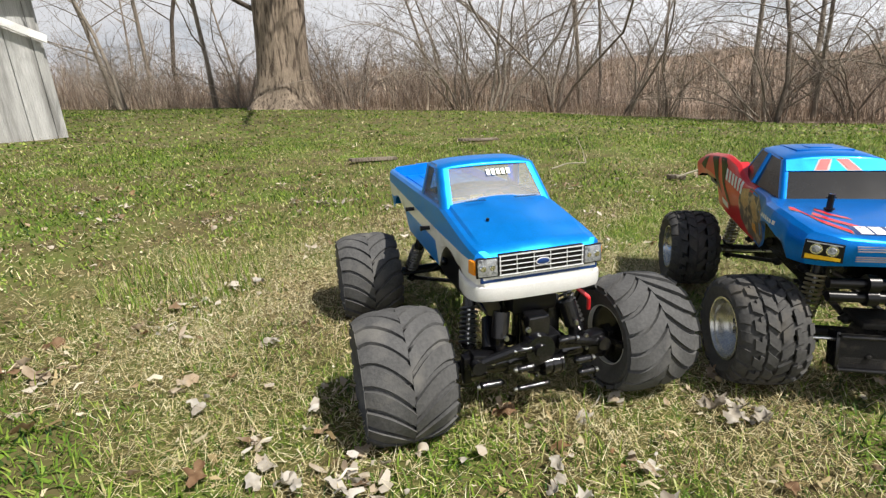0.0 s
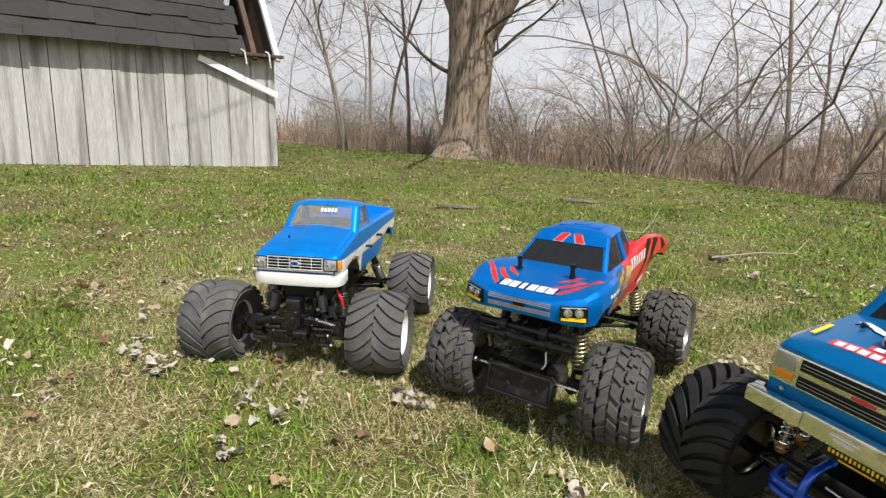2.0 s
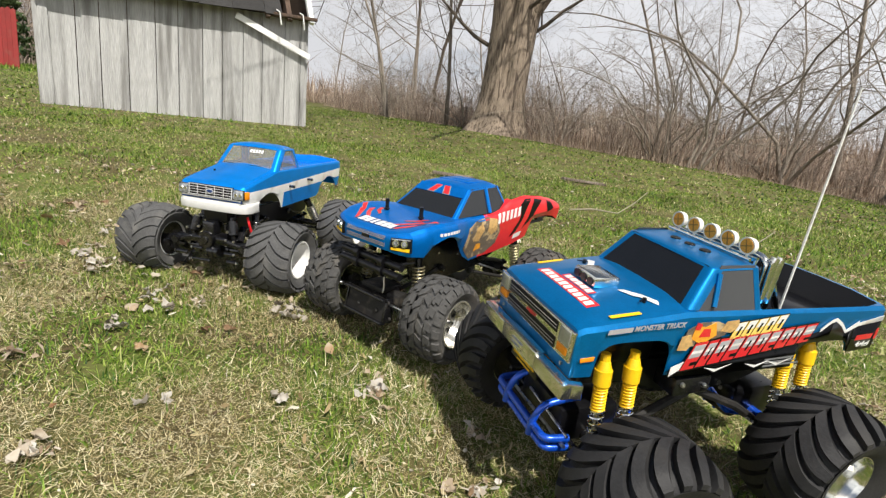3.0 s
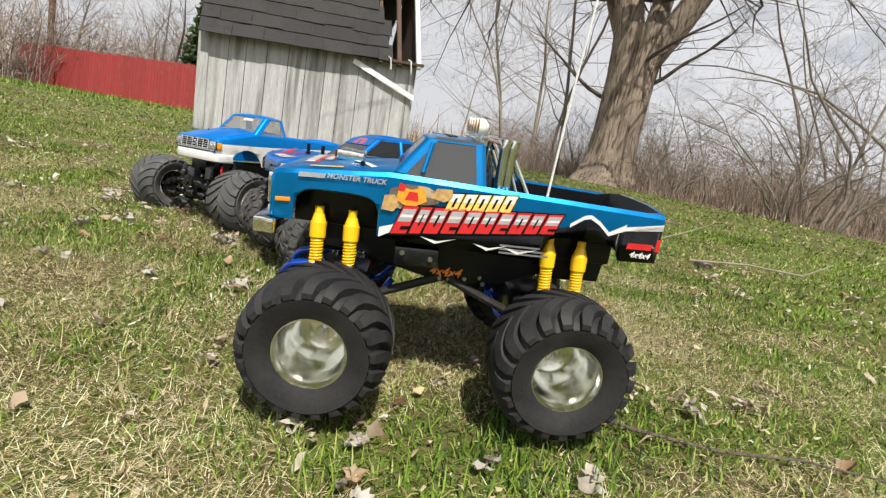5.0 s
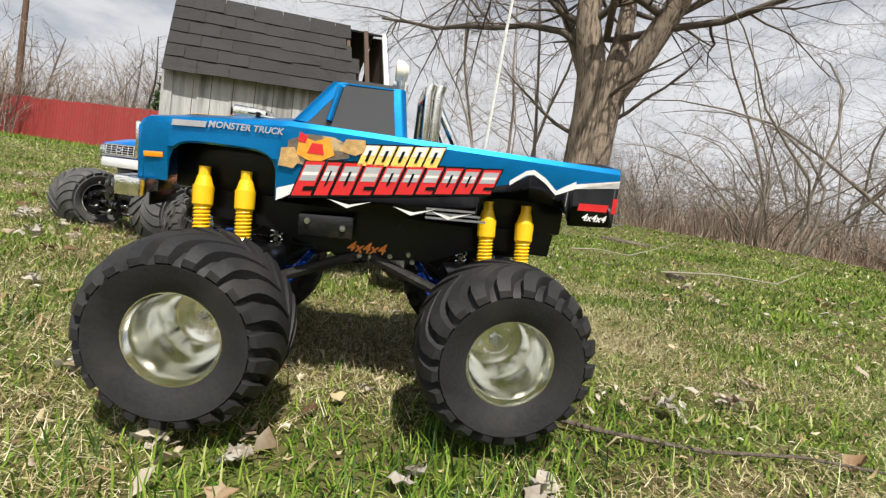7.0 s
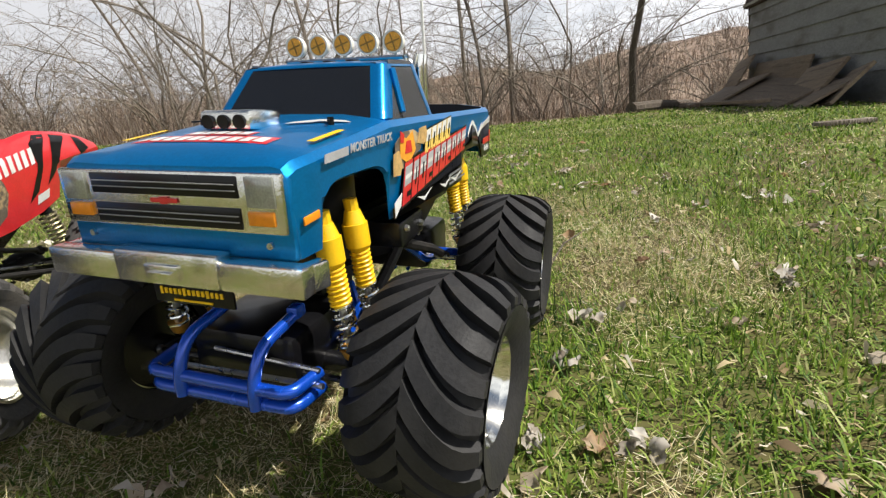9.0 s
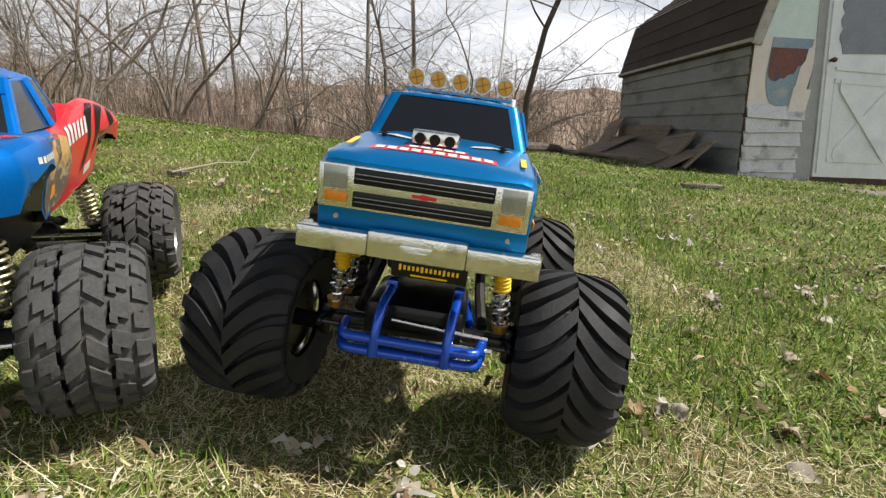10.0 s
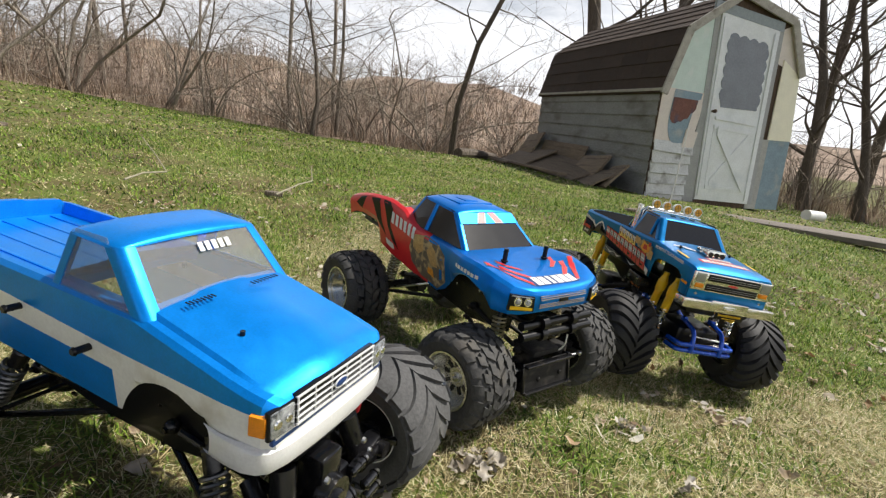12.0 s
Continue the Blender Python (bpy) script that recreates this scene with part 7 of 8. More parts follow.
        part("door_pillar", bm, PAINT_DEEP, cb)
    bm = bmesh.new()
    box(bm, (0.066, 0.078, 0.003), (-0.050, 0, 0.2962), (0, 0, 0), 0.0013)
    part("roof_panel", bm, PAINT_DEEP, cb)
    bm = bmesh.new()
    box(bm, (0.03, 0.03, 0.003), (-0.046, 0, 0.2978), (0, 0, 0), 0.001)
    part("roof_vent", bm, PAINT_DEEP, cb)
    # hood stickers
    skin = surface_of(body)
    for s in (-1, 1):
        for x0, y0, x1, y1, w in ((0.134, 0.098, 0.158, 0.076, 0.0065), (0.154, 0.081, 0.193, 0.052, 0.0068), (0.138, 0.072, 0.160, 0.058, 0.0070), (0.157, 0.060, 0.178, 0.037, 0.0065), (0.119, 0.062, 0.136, 0.054, 0.0061), (0.134, 0.057, 0.150, 0.036, 0.0057)):
            for name, grow, m, lift in (("sticker_edge", 0.0014, DIM_SILVER, 0.0004), ("claw_sticker", 0.0, RED, 0.0008)):
                streak = band((x0, s * y0), (x1, s * y1), w + grow, grow)
                lay(skin, name, streak, "down", m, body, "red streak sticker" if not grow else "", lift)
    lay(skin, "sticker_backing", [(0.1735, 0.051), (0.1735, -0.050), (0.1985, -0.050), (0.1985, 0.051)], "down", PAINT_NAVY, body, "", 0.0004)
    for k in range(6):
        y = 0.040 - 0.0155 * k
        w = 0.0066 if k != 3 else 0.004
        lay(skin, "hood_sticker", [(0.1752, y + w), (0.1752, y - w), (0.197, y - w), (0.197, y + w)], "down", WHITE, body, "white block sticker", 0.0008)
    # nose
    for z, x, lean in ((0.2125, 0.2136, -8), (0.2000, 0.2140, 0)):
        for k in range(3):
            bm = bmesh.new()
            box(bm, (0.0012, 0.105, 0.0013), (x - 0.0012 * (k - 1) * (lean != 0), -0.001, z + 0.0025 * (k - 1)), (0, lean, 0))
            part("grille_line", bm, GREY_BAR if k != 1 else DIM_SILVER, T)
    bm = bmesh.new()
    box(bm, (0.0015, 0.020, 0.0062), (0.2140, 0, 0.2063), (0, -4, 0), 0.0004)
    part("badge", bm, SATIN, T, "plain black badge with pale bars")
    for s in (-1, 1):
        def lamp_at(u, v, out=0.0):
            """A point of the lamp panel: u from the inner to the outer edge, v from its foot to its top."""
            lo = Vector((0.2112, s * 0.0650, 0.1940)).lerp(Vector((0.1965, s * 0.1025, 0.1945)), u)
            hi = Vector((0.2098, s * 0.0650, 0.2160)).lerp(Vector((0.1950, s * 0.1010, 0.2190)), u)
            return lo.lerp(hi, v) + Vector((0.92, s * 0.37, 0.10)) * out
        bm = bmesh.new()
        slab(bm, [lamp_at(0, 0, 0.004), lamp_at(1, 0, 0.004), lamp_at(1, 1, 0.004), lamp_at(0, 1, 0.004)][:: s], 0.006)
        h = part("headlight", bm, SATIN, T, "black lamp panel with two round lamps")
        bm = bmesh.new()
        slab(bm, [lamp_at(0.06, 0.06, 0.0046), lamp_at(0.94, 0.06, 0.0046), lamp_at(0.94, 0.30, 0.0046), lamp_at(0.06, 0.24, 0.0046)][:: s], 0.002)
        part("fog_light", bm, YELLOW, h)
        bm = bmesh.new()
        slab(bm, [lamp_at(0.05, 0.88, 0.0046), lamp_at(0.95, 0.88, 0.0046), lamp_at(0.95, 0.94, 0.0046), lamp_at(0.05, 0.94, 0.0046)][:: s], 0.001)
        part("lamp_trim", bm, SILVER, h)
        d = Vector((0.92, s * 0.37, 0.10)).normalized()
        for u in (0.29, 0.69):
            c = lamp_at(u, 0.60, 0.0036)
            bm = bmesh.new()
            rod(bm, c, c + d * 0.0030, 0.0070, 0.0064, 18)
            part("lamp", bm, CHROME, h)
            bm = bmesh.new()
            rod(bm, c + d * 0.0028, c + d * 0.0040, 0.0048, 0.0034, 14)
            part("bulb", bm, LENS, h)
    for s in (-1, 1):
        bm = bmesh.new()
        rod(bm, (0.122, s * 0.047, 0.228), (0.122, s * 0.047, 0.2585), 0.0038, None, 10)
        rod(bm, (0.122, s * 0.047, 0.2375), (0.122, s * 0.047, 0.2395), 0.006, None, 12)
        rod(bm, (0.122, s * 0.047 - 0.006, 0.2535), (0.122, s * 0.047 + 0.006, 0.2535), 0.0009, None, 6)
        part("body_post", bm, SATIN, T)
    # side stickers
    for s in (-1, 1):
        lay(skin, "side_sticker", [(0.040, 0.176), (0.030, 0.216), (0.004, 0.228), (-0.040, 0.232), (-0.074, 0.222), (-0.086, 0.196), (-0.080, 0.170), (-0.050, 0.152), (0.004, 0.147)], s, GREY_PATCH, body, "tan and brown patch sticker", 0.0004)
        for mt, poly in ((TAN, [(0.006, 0.186), (-0.002, 0.214), (-0.020, 0.222), (-0.030, 0.206), (-0.016, 0.184)]), (TAN, [(-0.040, 0.204), (-0.044, 0.230), (-0.070, 0.226), (-0.072, 0.202), (-0.056, 0.192)]), (FLAME, [(-0.006, 0.162), (-0.010, 0.178), (-0.026, 0.178), (-0.030, 0.166)])):
            lay(skin, "sticker_patch", poly, s, mt, body, "", 0.0007)
        for k in range(6):
            x, z = -0.072 - 0.0136 * k, 0.224 + 0.0022 * k
            lay(skin, "side_lettering", [(x, z - 0.010), (x - 0.001, z + 0.011), (x - 0.0095, z + 0.013), (x - 0.0085, z - 0.008)], s, WHITE, body, "white block sticker", 0.0009)
        for k in range(7):
            x0 = 0.142 - 0.0090 * k
            lay(skin, "side_lettering", [(x0, 0.2200), (x0, 0.2255), (x0 - 0.0068, 0.2255), (x0 - 0.0068, 0.2200)], s, WHITE, body, "", 0.0006)
        lay(skin, "side_lettering", [(-0.140, 0.172), (-0.142, 0.184), (-0.168, 0.190), (-0.166, 0.178)], s, WHITE, body, "", 0.0008)
        for poly in ([(-0.148, 0.252), (-0.162, 0.263), (-0.184, 0.263), (-0.170, 0.240), (-0.146, 0.190), (-0.126, 0.176), (-0.152, 0.226)], [(-0.196, 0.262), (-0.226, 0.258), (-0.210, 0.240), (-0.188, 0.212), (-0.166, 0.194), (-0.186, 0.234)], [(-0.244, 0.256), (-0.262, 0.252), (-0.278, 0.236), (-0.254, 0.228)]):
            lay(skin, "streak_sticker", poly, s, SATIN, body, "black streak sticker", 0.0006)
        bm = bmesh.new()
        rod(bm, (-0.23, s * 0.085, 0.212), (-0.275, s * 0.085, 0.214), 0.004, None, 8)
        rod(bm, (-0.21, s * 0.080, 0.202), (-0.268, s * 0.080, 0.204), 0.004, None, 8)
        part("rear_bar", bm, SATIN, T)
    bm = bmesh.new()
    rod(bm, (-0.142, 0.03, 0.21), (-0.142, 0.03, 0.282), 0.0035, None, 8)
    part("body_post", bm, SATIN, T)
    bm = bmesh.new()
    box(bm, (0.05, 0.08, 0.014), (-0.158, 0, 0.232), (0, 0, 0), 0.003)
    part("rear_deck", bm, surface("grey_trim", (0.35, 0.36, 0.38), 0.4), T)
    for ob in T.children:
        ob.location.y -= 0.009
    # front bars and skid plate
    for z, x, r in ((0.165, 0.203, 0.0066), (0.149, 0.207, 0.0066)):
        bm = bmesh.new()
        rod(bm, (x, -0.080, z), (x, 0.080, z), r, None, 14)
        part("bumper_bar", bm, SATIN, T)
    for y in (-0.035, 0.033):
        bm = bmesh.new()
        box(bm, (0.018, 0.010, 0.036), (0.202, y, 0.157), (0, 0, 0), 0.003)
        rod(bm, (0.204, y - 0.006, 0.165), (0.204, y + 0.006, 0.165), 0.0118, None, 16)
        rod(bm, (0.207, y - 0.006, 0.149), (0.207, y + 0.006, 0.149), 0.0105, None, 16)
        part("bar_clamp", bm, SATIN, T)
        bm = bmesh.new()
        rod(bm, (0.195, y, 0.155), (0.13, y, 0.150), 0.005, None, 8)
        part("bumper_mount", bm, SATIN, T)
    bm = bmesh.new()
    box(bm, (0.004, 0.108, 0.044), (0.207, -0.003, 0.075), (0, -14, 0), 0.0015)
    sk = part("skid_plate", bm, BARE_PLASTIC, T, "dusty black skid plate")
    for z in (0.0965, 0.0535):
        bm = bmesh.new()
        box(bm, (0.012, 0.110, 0.0045), (0.211 - (0.0965 - z) * -0.12, -0.003, z), (0, -14, 0), 0.001)
        part("plate_rim", bm, BLACK, sk)
    for y in (-0.057, 0.051):
        bm = bmesh.new()
        box(bm, (0.022, 0.0045, 0.046), (0.201, y, 0.075), (0, -14, 0), 0.001)
        part("plate_rim", bm, BLACK, sk)
    bolts(T, [(0.2105, -0.022, 0.069), (0.2105, 0.028, 0.071), (0.204, 0.053, 0.092), (0.2, 0.053, 0.06)], (1, 0, 0), 0.0042, BARE_PLASTIC, sk)
    bm = bmesh.new()
    tube(bm, rounded([(0.19, 0.018, 0.15), (0.204, 0.036, 0.14), (0.204, 0.038, 0.116), (0.2, 0.030, 0.104), (0.185, 0.02, 0.1)], 0.006), 0.0014, 6)
    part("cable", bm, surface("white_cable", (0.7, 0.68, 0.6), 0.5), T, "white loose cable")
    bm = bmesh.new()
    box(bm, (0.05, 0.06, 0.010), (0.175, 0.0, 0.106), (0, 0, 0), 0.003)
    box(bm, (0.028, 0.03, 0.024), (0.18, 0.048, 0.094), (0, 0, 12), 0.005)
    part("servo", bm, BARE_PLASTIC, T, "dusty steering servo")
    for x in (0.165, -0.185):
        axle(T, x, 0.079, 0.098, BARE_PLASTIC)
    for s in (-1, 1):
        bm = bmesh.new()
        prof = [(0.14, 0.12), (0.15, 0.165), (0.06, 0.175), (-0.12, 0.185), (-0.2, 0.20), (-0.19, 0.16), (-0.08, 0.115), (0.05, 0.105)]
        slab(bm, [(x, s * 0.034, z) for x, z in (prof if s > 0 else prof[::-1])], 0.003)
        ch = part("chassis_plate", bm, BLACK, T)
        bolts(T, [(x, s * 0.0345, z) for x, z in ((0.12, 0.15), (0.06, 0.16), (0.0, 0.15), (-0.06, 0.16), (-0.12, 0.17), (0.04, 0.12))], (0, s, 0), 0.003, STEEL, ch)
        for x0 in (0.165, -0.185):
            d = 1 if x0 > 0 else -1
            shock(T, (x0 - d * 0.022, s * 0.062, 0.182), (x0 - d * 0.012, s * 0.074, 0.092), 0.0085, 0.0105, BLACK, surface("dull_spring", (0.34, 0.30, 0.18), 0.4, 0.8), 9, 0.3)
            links(T, [((x0, s * 0.066, 0.066), (x0 - d * 0.13, s * 0.030, 0.10)), ((x0, s * 0.03, 0.1), (x0 - d * 0.11, s * 0.04, 0.13))], 0.0038, BARE_PLASTIC)
    bm = bmesh.new()
    box(bm, (0.10, 0.055, 0.055), (0.03, 0, 0.14), (0, 0, 0), 0.005)
    box(bm, (0.12, 0.05, 0.035), (-0.09, 0, 0.16), (0, 0, 0), 0.005)
    part("gearbox", bm, BLACK, T)
    tyre = tyre_block(0.0760, 0.088, 0.042, RUBBER_MID, 19)
    rim = rim_mesh(0.042, 0.088, surface("grey_plated_rim", (0.62, 0.61, 0.56), 0.25, 0.85, 0.12, 60, 0.05), 0.28, 0.004, 10)
    put_wheels(T, ((0.150, 0.132, 6), (0.162, -0.138, 6), (-0.200, 0.130, 0), (-0.196, -0.140, 0)), 0.0760, tyre, rim, hub_mesh(0.042, 0.088, 0.28))
    return T


# ---- tall truck with roof lamps ----
def lamp_truck():
    M = truck_frame((1.066, 0.629, -0.049), -131, -8.0, 0.5)
    T = thing("model_truck", M, "tall blue model pickup with yellow dampers and five roof lamps", "model truck", "row of model trucks")
    arches = ((0.114, 0.192, 0.050), (-0.186, 0.176, 0.050))
    keys = [0.190, 0.189, 0.183, 0.16, 0.13, 0.1, 0.07, 0.055, 0.03, 0.0, -0.03, -0.058, -0.0595, -0.06, -0.1, -0.14, -0.18, -0.22, -0.26, -0.278, -0.2785, -0.283]
    st = []
    for x in xs_for(keys, arches):
        base = lerp_at(x, [(0.19, 0.203), (0.164, 0.203), (0.063, 0.196), (-0.13, 0.192), (-0.236, 0.206), (-0.283, 0.209)])
        zb = arch(x, base, arches, 5.0)
        sh = lerp_at(x, [(0.19, 0.257), (0.183, 0.261), (0.055, 0.274), (-0.06, 0.273), (-0.283, 0.270)])
        w = lerp_at(x, [(0.19, 0.085), (0.18, 0.088), (-0.283, 0.090)])
        bed = -0.278 < x < -0.0593
        cr = max(zb + 0.002, 0.236)
        rise = lerp_at(x, [(0.190, 0.1), (0.160, 1.0)])
        mid = 0.228 if bed else sh + 0.006 * rise
        half = [(w - 0.002, zb), (w + 0.001, cr), (w, sh - 0.005), (w - 0.0035, sh), (w - 0.009, sh + (-0.003 if bed else 0.0012)), (w - 0.010, 0.230 if bed else sh + 0.0015), (w * 0.55, 0.228 if bed else sh + 0.0050 * rise), (w * 0.50, mid - (0 if bed else 0.0006 * rise)), (0, mid)]
        st.append((x, half))

    def pick(x, k):
        if k == 99:
            return 0
        if -0.278 < x < -0.0593 and k >= 4:
            return 1
        return 0
    body = shell(T, "body", st, [PAINT_TEAL, SATIN], pick)
    cb, holes = cab(T, ((0.054, 0.084, 0.2755), (-0.0585, 0.086, 0.273)), ((0.021, 0.071, 0.318), (-0.052, 0.071, 0.320)), 0.003, 0.0125, PAINT_TEAL, (TINT, SMOKE, TINT, SMOKE))
    for s in (-1, 1):
        bm = bmesh.new()
        rod(bm, (0.019, s * 0.0850, 0.279), (0.012, s * 0.0742, 0.314), 0.0030, None, 8)
        part("vent_divider", bm, PAINT_TEAL, cb)
    # black lower side with white ridge line and lettering blocks
    y0 = 0.0912
    for s in (-1, 1):
        def side(pts, lift=0.0):
            q = [(x, s * (y0 + lift), z) for x, z in pts]
            return q[::-1] if s > 0 else q
        edge = [(0.062, 0.205), (0.02, 0.214), (-0.06, 0.222), (-0.135, 0.233), (-0.166, 0.241), (-0.19, 0.254), (-0.203, 0.247), (-0.216, 0.237), (-0.236, 0.246), (-0.283, 0.252)]
        foot = [(0.062, 0.1965), (-0.13, 0.1925), (-0.236, 0.2065), (-0.283, 0.2095)]
        bm = bmesh.new()
        cuts = xs_for([0.0625 - 0.3455 * k / 40 for k in range(41)], arches[1:])
        cuts = [x for x in cuts if -0.2835 < x < 0.063]
        for xa, xb in zip(cuts, cuts[1:]):
            if xa - xb > 0.0002:
                za, zb2 = arch(xa, lerp_at(xa, foot), arches, 5.0), arch(xb, lerp_at(xb, foot), arches, 5.0)
                slab(bm, side([(xa, za), (xa, max(za + 0.0005, lerp_at(xa, edge))), (xb, max(zb2 + 0.0005, lerp_at(xb, edge))), (xb, zb2)]), 0.0012)
        bmesh.ops.remove_doubles(bm, verts=bm.verts, dist=0.00005)
        dk = part("side_decal", bm, SATIN, body, "black lower side decal")
        zig = [(-0.166, 0.240), (-0.182, 0.252), (-0.190, 0.254), (-0.203, 0.247), (-0.216, 0.236), (-0.236, 0.245), (-0.283, 0.251)]
        bm = bmesh.new()
        for (xa, za), (xb, zb2) in zip(zig, zig[1:]):
            slab(bm, side([(xa, za), (xa, za + 0.0048), (xb, zb2 + 0.0048 + 0.003 * (xb < -0.23)), (xb, zb2)], 0.0006), 0.0004)
        part("ridge_decal", bm, WHITE, body, "white jagged line decal")
        ridges = [[(-0.236, 0.245), (-0.283, 0.258), (-0.283, 0.251)], [(0.062, 0.197), (0.062, 0.209), (0.040, 0.217), (0.046, 0.206)]]
        ridges += [[(xa, 0.2045), (xa - 0.018, 0.1975), (xa - 0.042, 0.2065), (xa - 0.020, 0.2010)] for xa in (0.012, -0.052, -0.09)]
        for q in ridges:
            bm = bmesh.new()
            slab(bm, side(q, 0.0006), 0.0004)
            part("ridge_decal", bm, WHITE, body, "white jagged decal")
        # slanted block decals: a dark border, colour above and below a silver band, and dark notches
        def block(xa, z1, wide, hgt, colour, bands, notches):
            slant = 0.34 * hgt

            def quad(u0, u1, v0, v1, lift):
                pts = [(xa - wide * u - slant * v, z1 + hgt * v + 0.11 * wide * u) for u, v in ((u0, v0), (u0, v1), (u1, v1), (u1, v0))]
                b3 = bmesh.new()
                slab(b3, side(pts, lift), 0.0003)
                return b3
            part("letter_border", quad(-0.08, 1.08, -0.07, 1.07, 0.0007), SATIN, body)
            part("letter_block", quad(0.0, 1.0, 0.0, 1.0, 0.0010), colour, body)
            for v0, v1, mt, lift in bands:
                part("letter_band", quad(0.08, 0.92, v0, v1, lift), mt, body)
            for nt in notches:
                part("letter_slot", quad(*nt, 0.0018), SATIN, body)
        at = 0.048
        for k, wd in enumerate((0.0200, 0.0150, 0.0195, 0.0190, 0.0195, 0.0190, 0.0175, 0.0185, 0.0170, 0.0200)):
            run = 0.048 - at
            block(at, 0.2035 + 0.132 * run, wd - 0.0018, 0.0345 - 0.054 * run, RED, ((0.44, 0.90, SILVER, 0.0013), (0.60, 0.70, WHITE, 0.0015)), ((0.44, 0.58, 0.30, 0.74),) if k % 3 else ((0.46, 1.0, 0.16, 0.28),))
            at -= wd + 0.0014
        for k in range(5):
            block(-0.012 - 0.0160 * k, 0.2400 + 0.0016 * k, 0.0140, 0.0205, CREAM_YELLOW, ((0.50, 1.0, WHITE, 0.0013),), ((0.40, 0.60, 0.22, 0.76),))
        bm = bmesh.new()
        slab(bm, side([(0.056, 0.236), (0.054, 0.256), (0.036, 0.264), (0.012, 0.264), (-0.004, 0.258), (-0.004, 0.246), (0.012, 0.242), (0.016, 0.236), (0.036, 0.234)], 0.0004), 0.0004)
        part("patch_sticker", bm, GREY_PATCH, body, "plain grey and tan patch")
        bm = bmesh.new()
        slab(bm, side([(0.046, 0.244), (0.044, 0.262), (0.030, 0.258), (0.016, 0.263), (0.010, 0.247), (0.022, 0.240), (0.034, 0.239)], 0.0009), 0.0004)
        part("flame_patch", bm, FLAME, body, "plain orange patch sticker")
        for pts in ([(0.036, 0.246), (0.032, 0.256), (0.022, 0.256), (0.020, 0.246)], [(0.045, 0.256), (0.044, 0.265), (0.036, 0.262), (0.038, 0.255)]):
            bm = bmesh.new()
            slab(bm, side(pts, 0.0013), 0.0003)
            part("patch_spot", bm, RED, body)
        for pts in ([(0.062, 0.231), (0.060, 0.248), (0.048, 0.250), (0.042, 0.238), (0.048, 0.230)], [(0.006, 0.252), (0.0, 0.264), (-0.018, 0.265), (-0.020, 0.255), (-0.010, 0.249)]):
            bm = bmesh.new()
            slab(bm, side(pts, 0.0011), 0.0004)
            part("patch_sticker", bm, TAN, body)
        R = Matrix(((-1 if s > 0 else 1, 0, 0, 0), (0, 0, 1 if s > 0 else -1, 0), (0, 1, 0, 0), (0, 0, 0, 1)))
        words("MONSTER TRUCK", 0.0084, Matrix.Translation((0.094, s * (y0 + 0.0004), 0.2615)) @ R @ pose(0, 0, 0, 0, 0, 1.5 * s), SILVER, body, shear=0.25)
        decal(T, "brand_bar", [side([(0.160, 0.2555), (0.159, 0.2610), (0.129, 0.2628), (0.130, 0.2573)], 0.0002)], SILVER, body)
        words("4x4x4", 0.0105, Matrix.Translation((-0.261, s * (y0 + 0.0004), 0.217)) @ R, WHITE, body, shear=0.3)
        bm = bmesh.new()
        slab(bm, side([(-0.242, 0.2235), (-0.243, 0.231), (-0.275, 0.2325), (-0.274, 0.225)], 0.0008), 0.0004)
        slab(bm, side([(-0.279, 0.224), (-0.279, 0.240), (-0.284, 0.240), (-0.284, 0.224)], 0.0008), 0.0004)
        part("brand_bar", bm, RED, body, "plain red bar sticker")
        bm = bmesh.new()
        for k in range(3):
            slab(bm, side([(-0.085, 0.2055 - 0.0045 * k), (-0.085, 0.2078 - 0.0045 * k), (-0.135 - 0.006 * k, 0.2095 - 0.0045 * k), (-0.135 - 0.006 * k, 0.2072 - 0.0045 * k)], 0.0008), 0.0003)
        part("small_print", bm, surface("dark_silver_print", (0.16, 0.165, 0.17), 0.5), body, "unreadable dark silver lines")
        bm = bmesh.new()
        box(bm, (0.017, 0.0012, 0.005), (0.176, s * (y0 - 0.0022), 0.2265), (0, 4, 0), 0.0004)
        part("side_marker", bm, ORANGE, body, "amber side marker")
    # nose
    bm = bmesh.new()
    box(bm, (0.006, 0.172, 0.050), (0.1885, 0, 0.228), (0, 0, 0), 0.002)
    part("nose_panel", bm, PAINT_TEAL, body)
    bm = bmesh.new()
    box(bm, (0.005, 0.170, 0.0355), (0.1922, -0.001, 0.2375), (0, 0, 0), 0.0015)
    g = part("grille", bm, CHROME_DULL, T, "chromed grille frame")
    for z in (0.2470, 0.2285):
        bm = bmesh.new()
        box(bm, (0.003, 0.112, 0.0128), (0.1942, -0.001, z), (0, 0, 0), 0.0006)
        sl = part("grille_slot", bm, SATIN, g)
        for q in (-0.002, 0.0016):
            bm = bmesh.new()
            box(bm, (0.002, 0.109, 0.0007), (0.1955, -0.001, z + q), (0, 0, 0), 0.0002)
            part("grille_bar", bm, GREY_BAR, g)
    bm = bmesh.new()
    slab(bm, [(0.1952, 0.010, 0.2362), (0.1952, 0.003, 0.2362), (0.1952, 0.003, 0.2354), (0.1952, -0.003, 0.2354), (0.1952, -0.003, 0.2362), (0.1952, -0.010, 0.2362), (0.1952, -0.010, 0.2390), (0.1952, -0.003, 0.2390), (0.1952, -0.003, 0.2398), (0.1952, 0.003, 0.2398), (0.1952, 0.003, 0.2390), (0.1952, 0.010, 0.2390)][::-1], 0.0008)
    part("badge", bm, RED, g, "plain red cross badge")
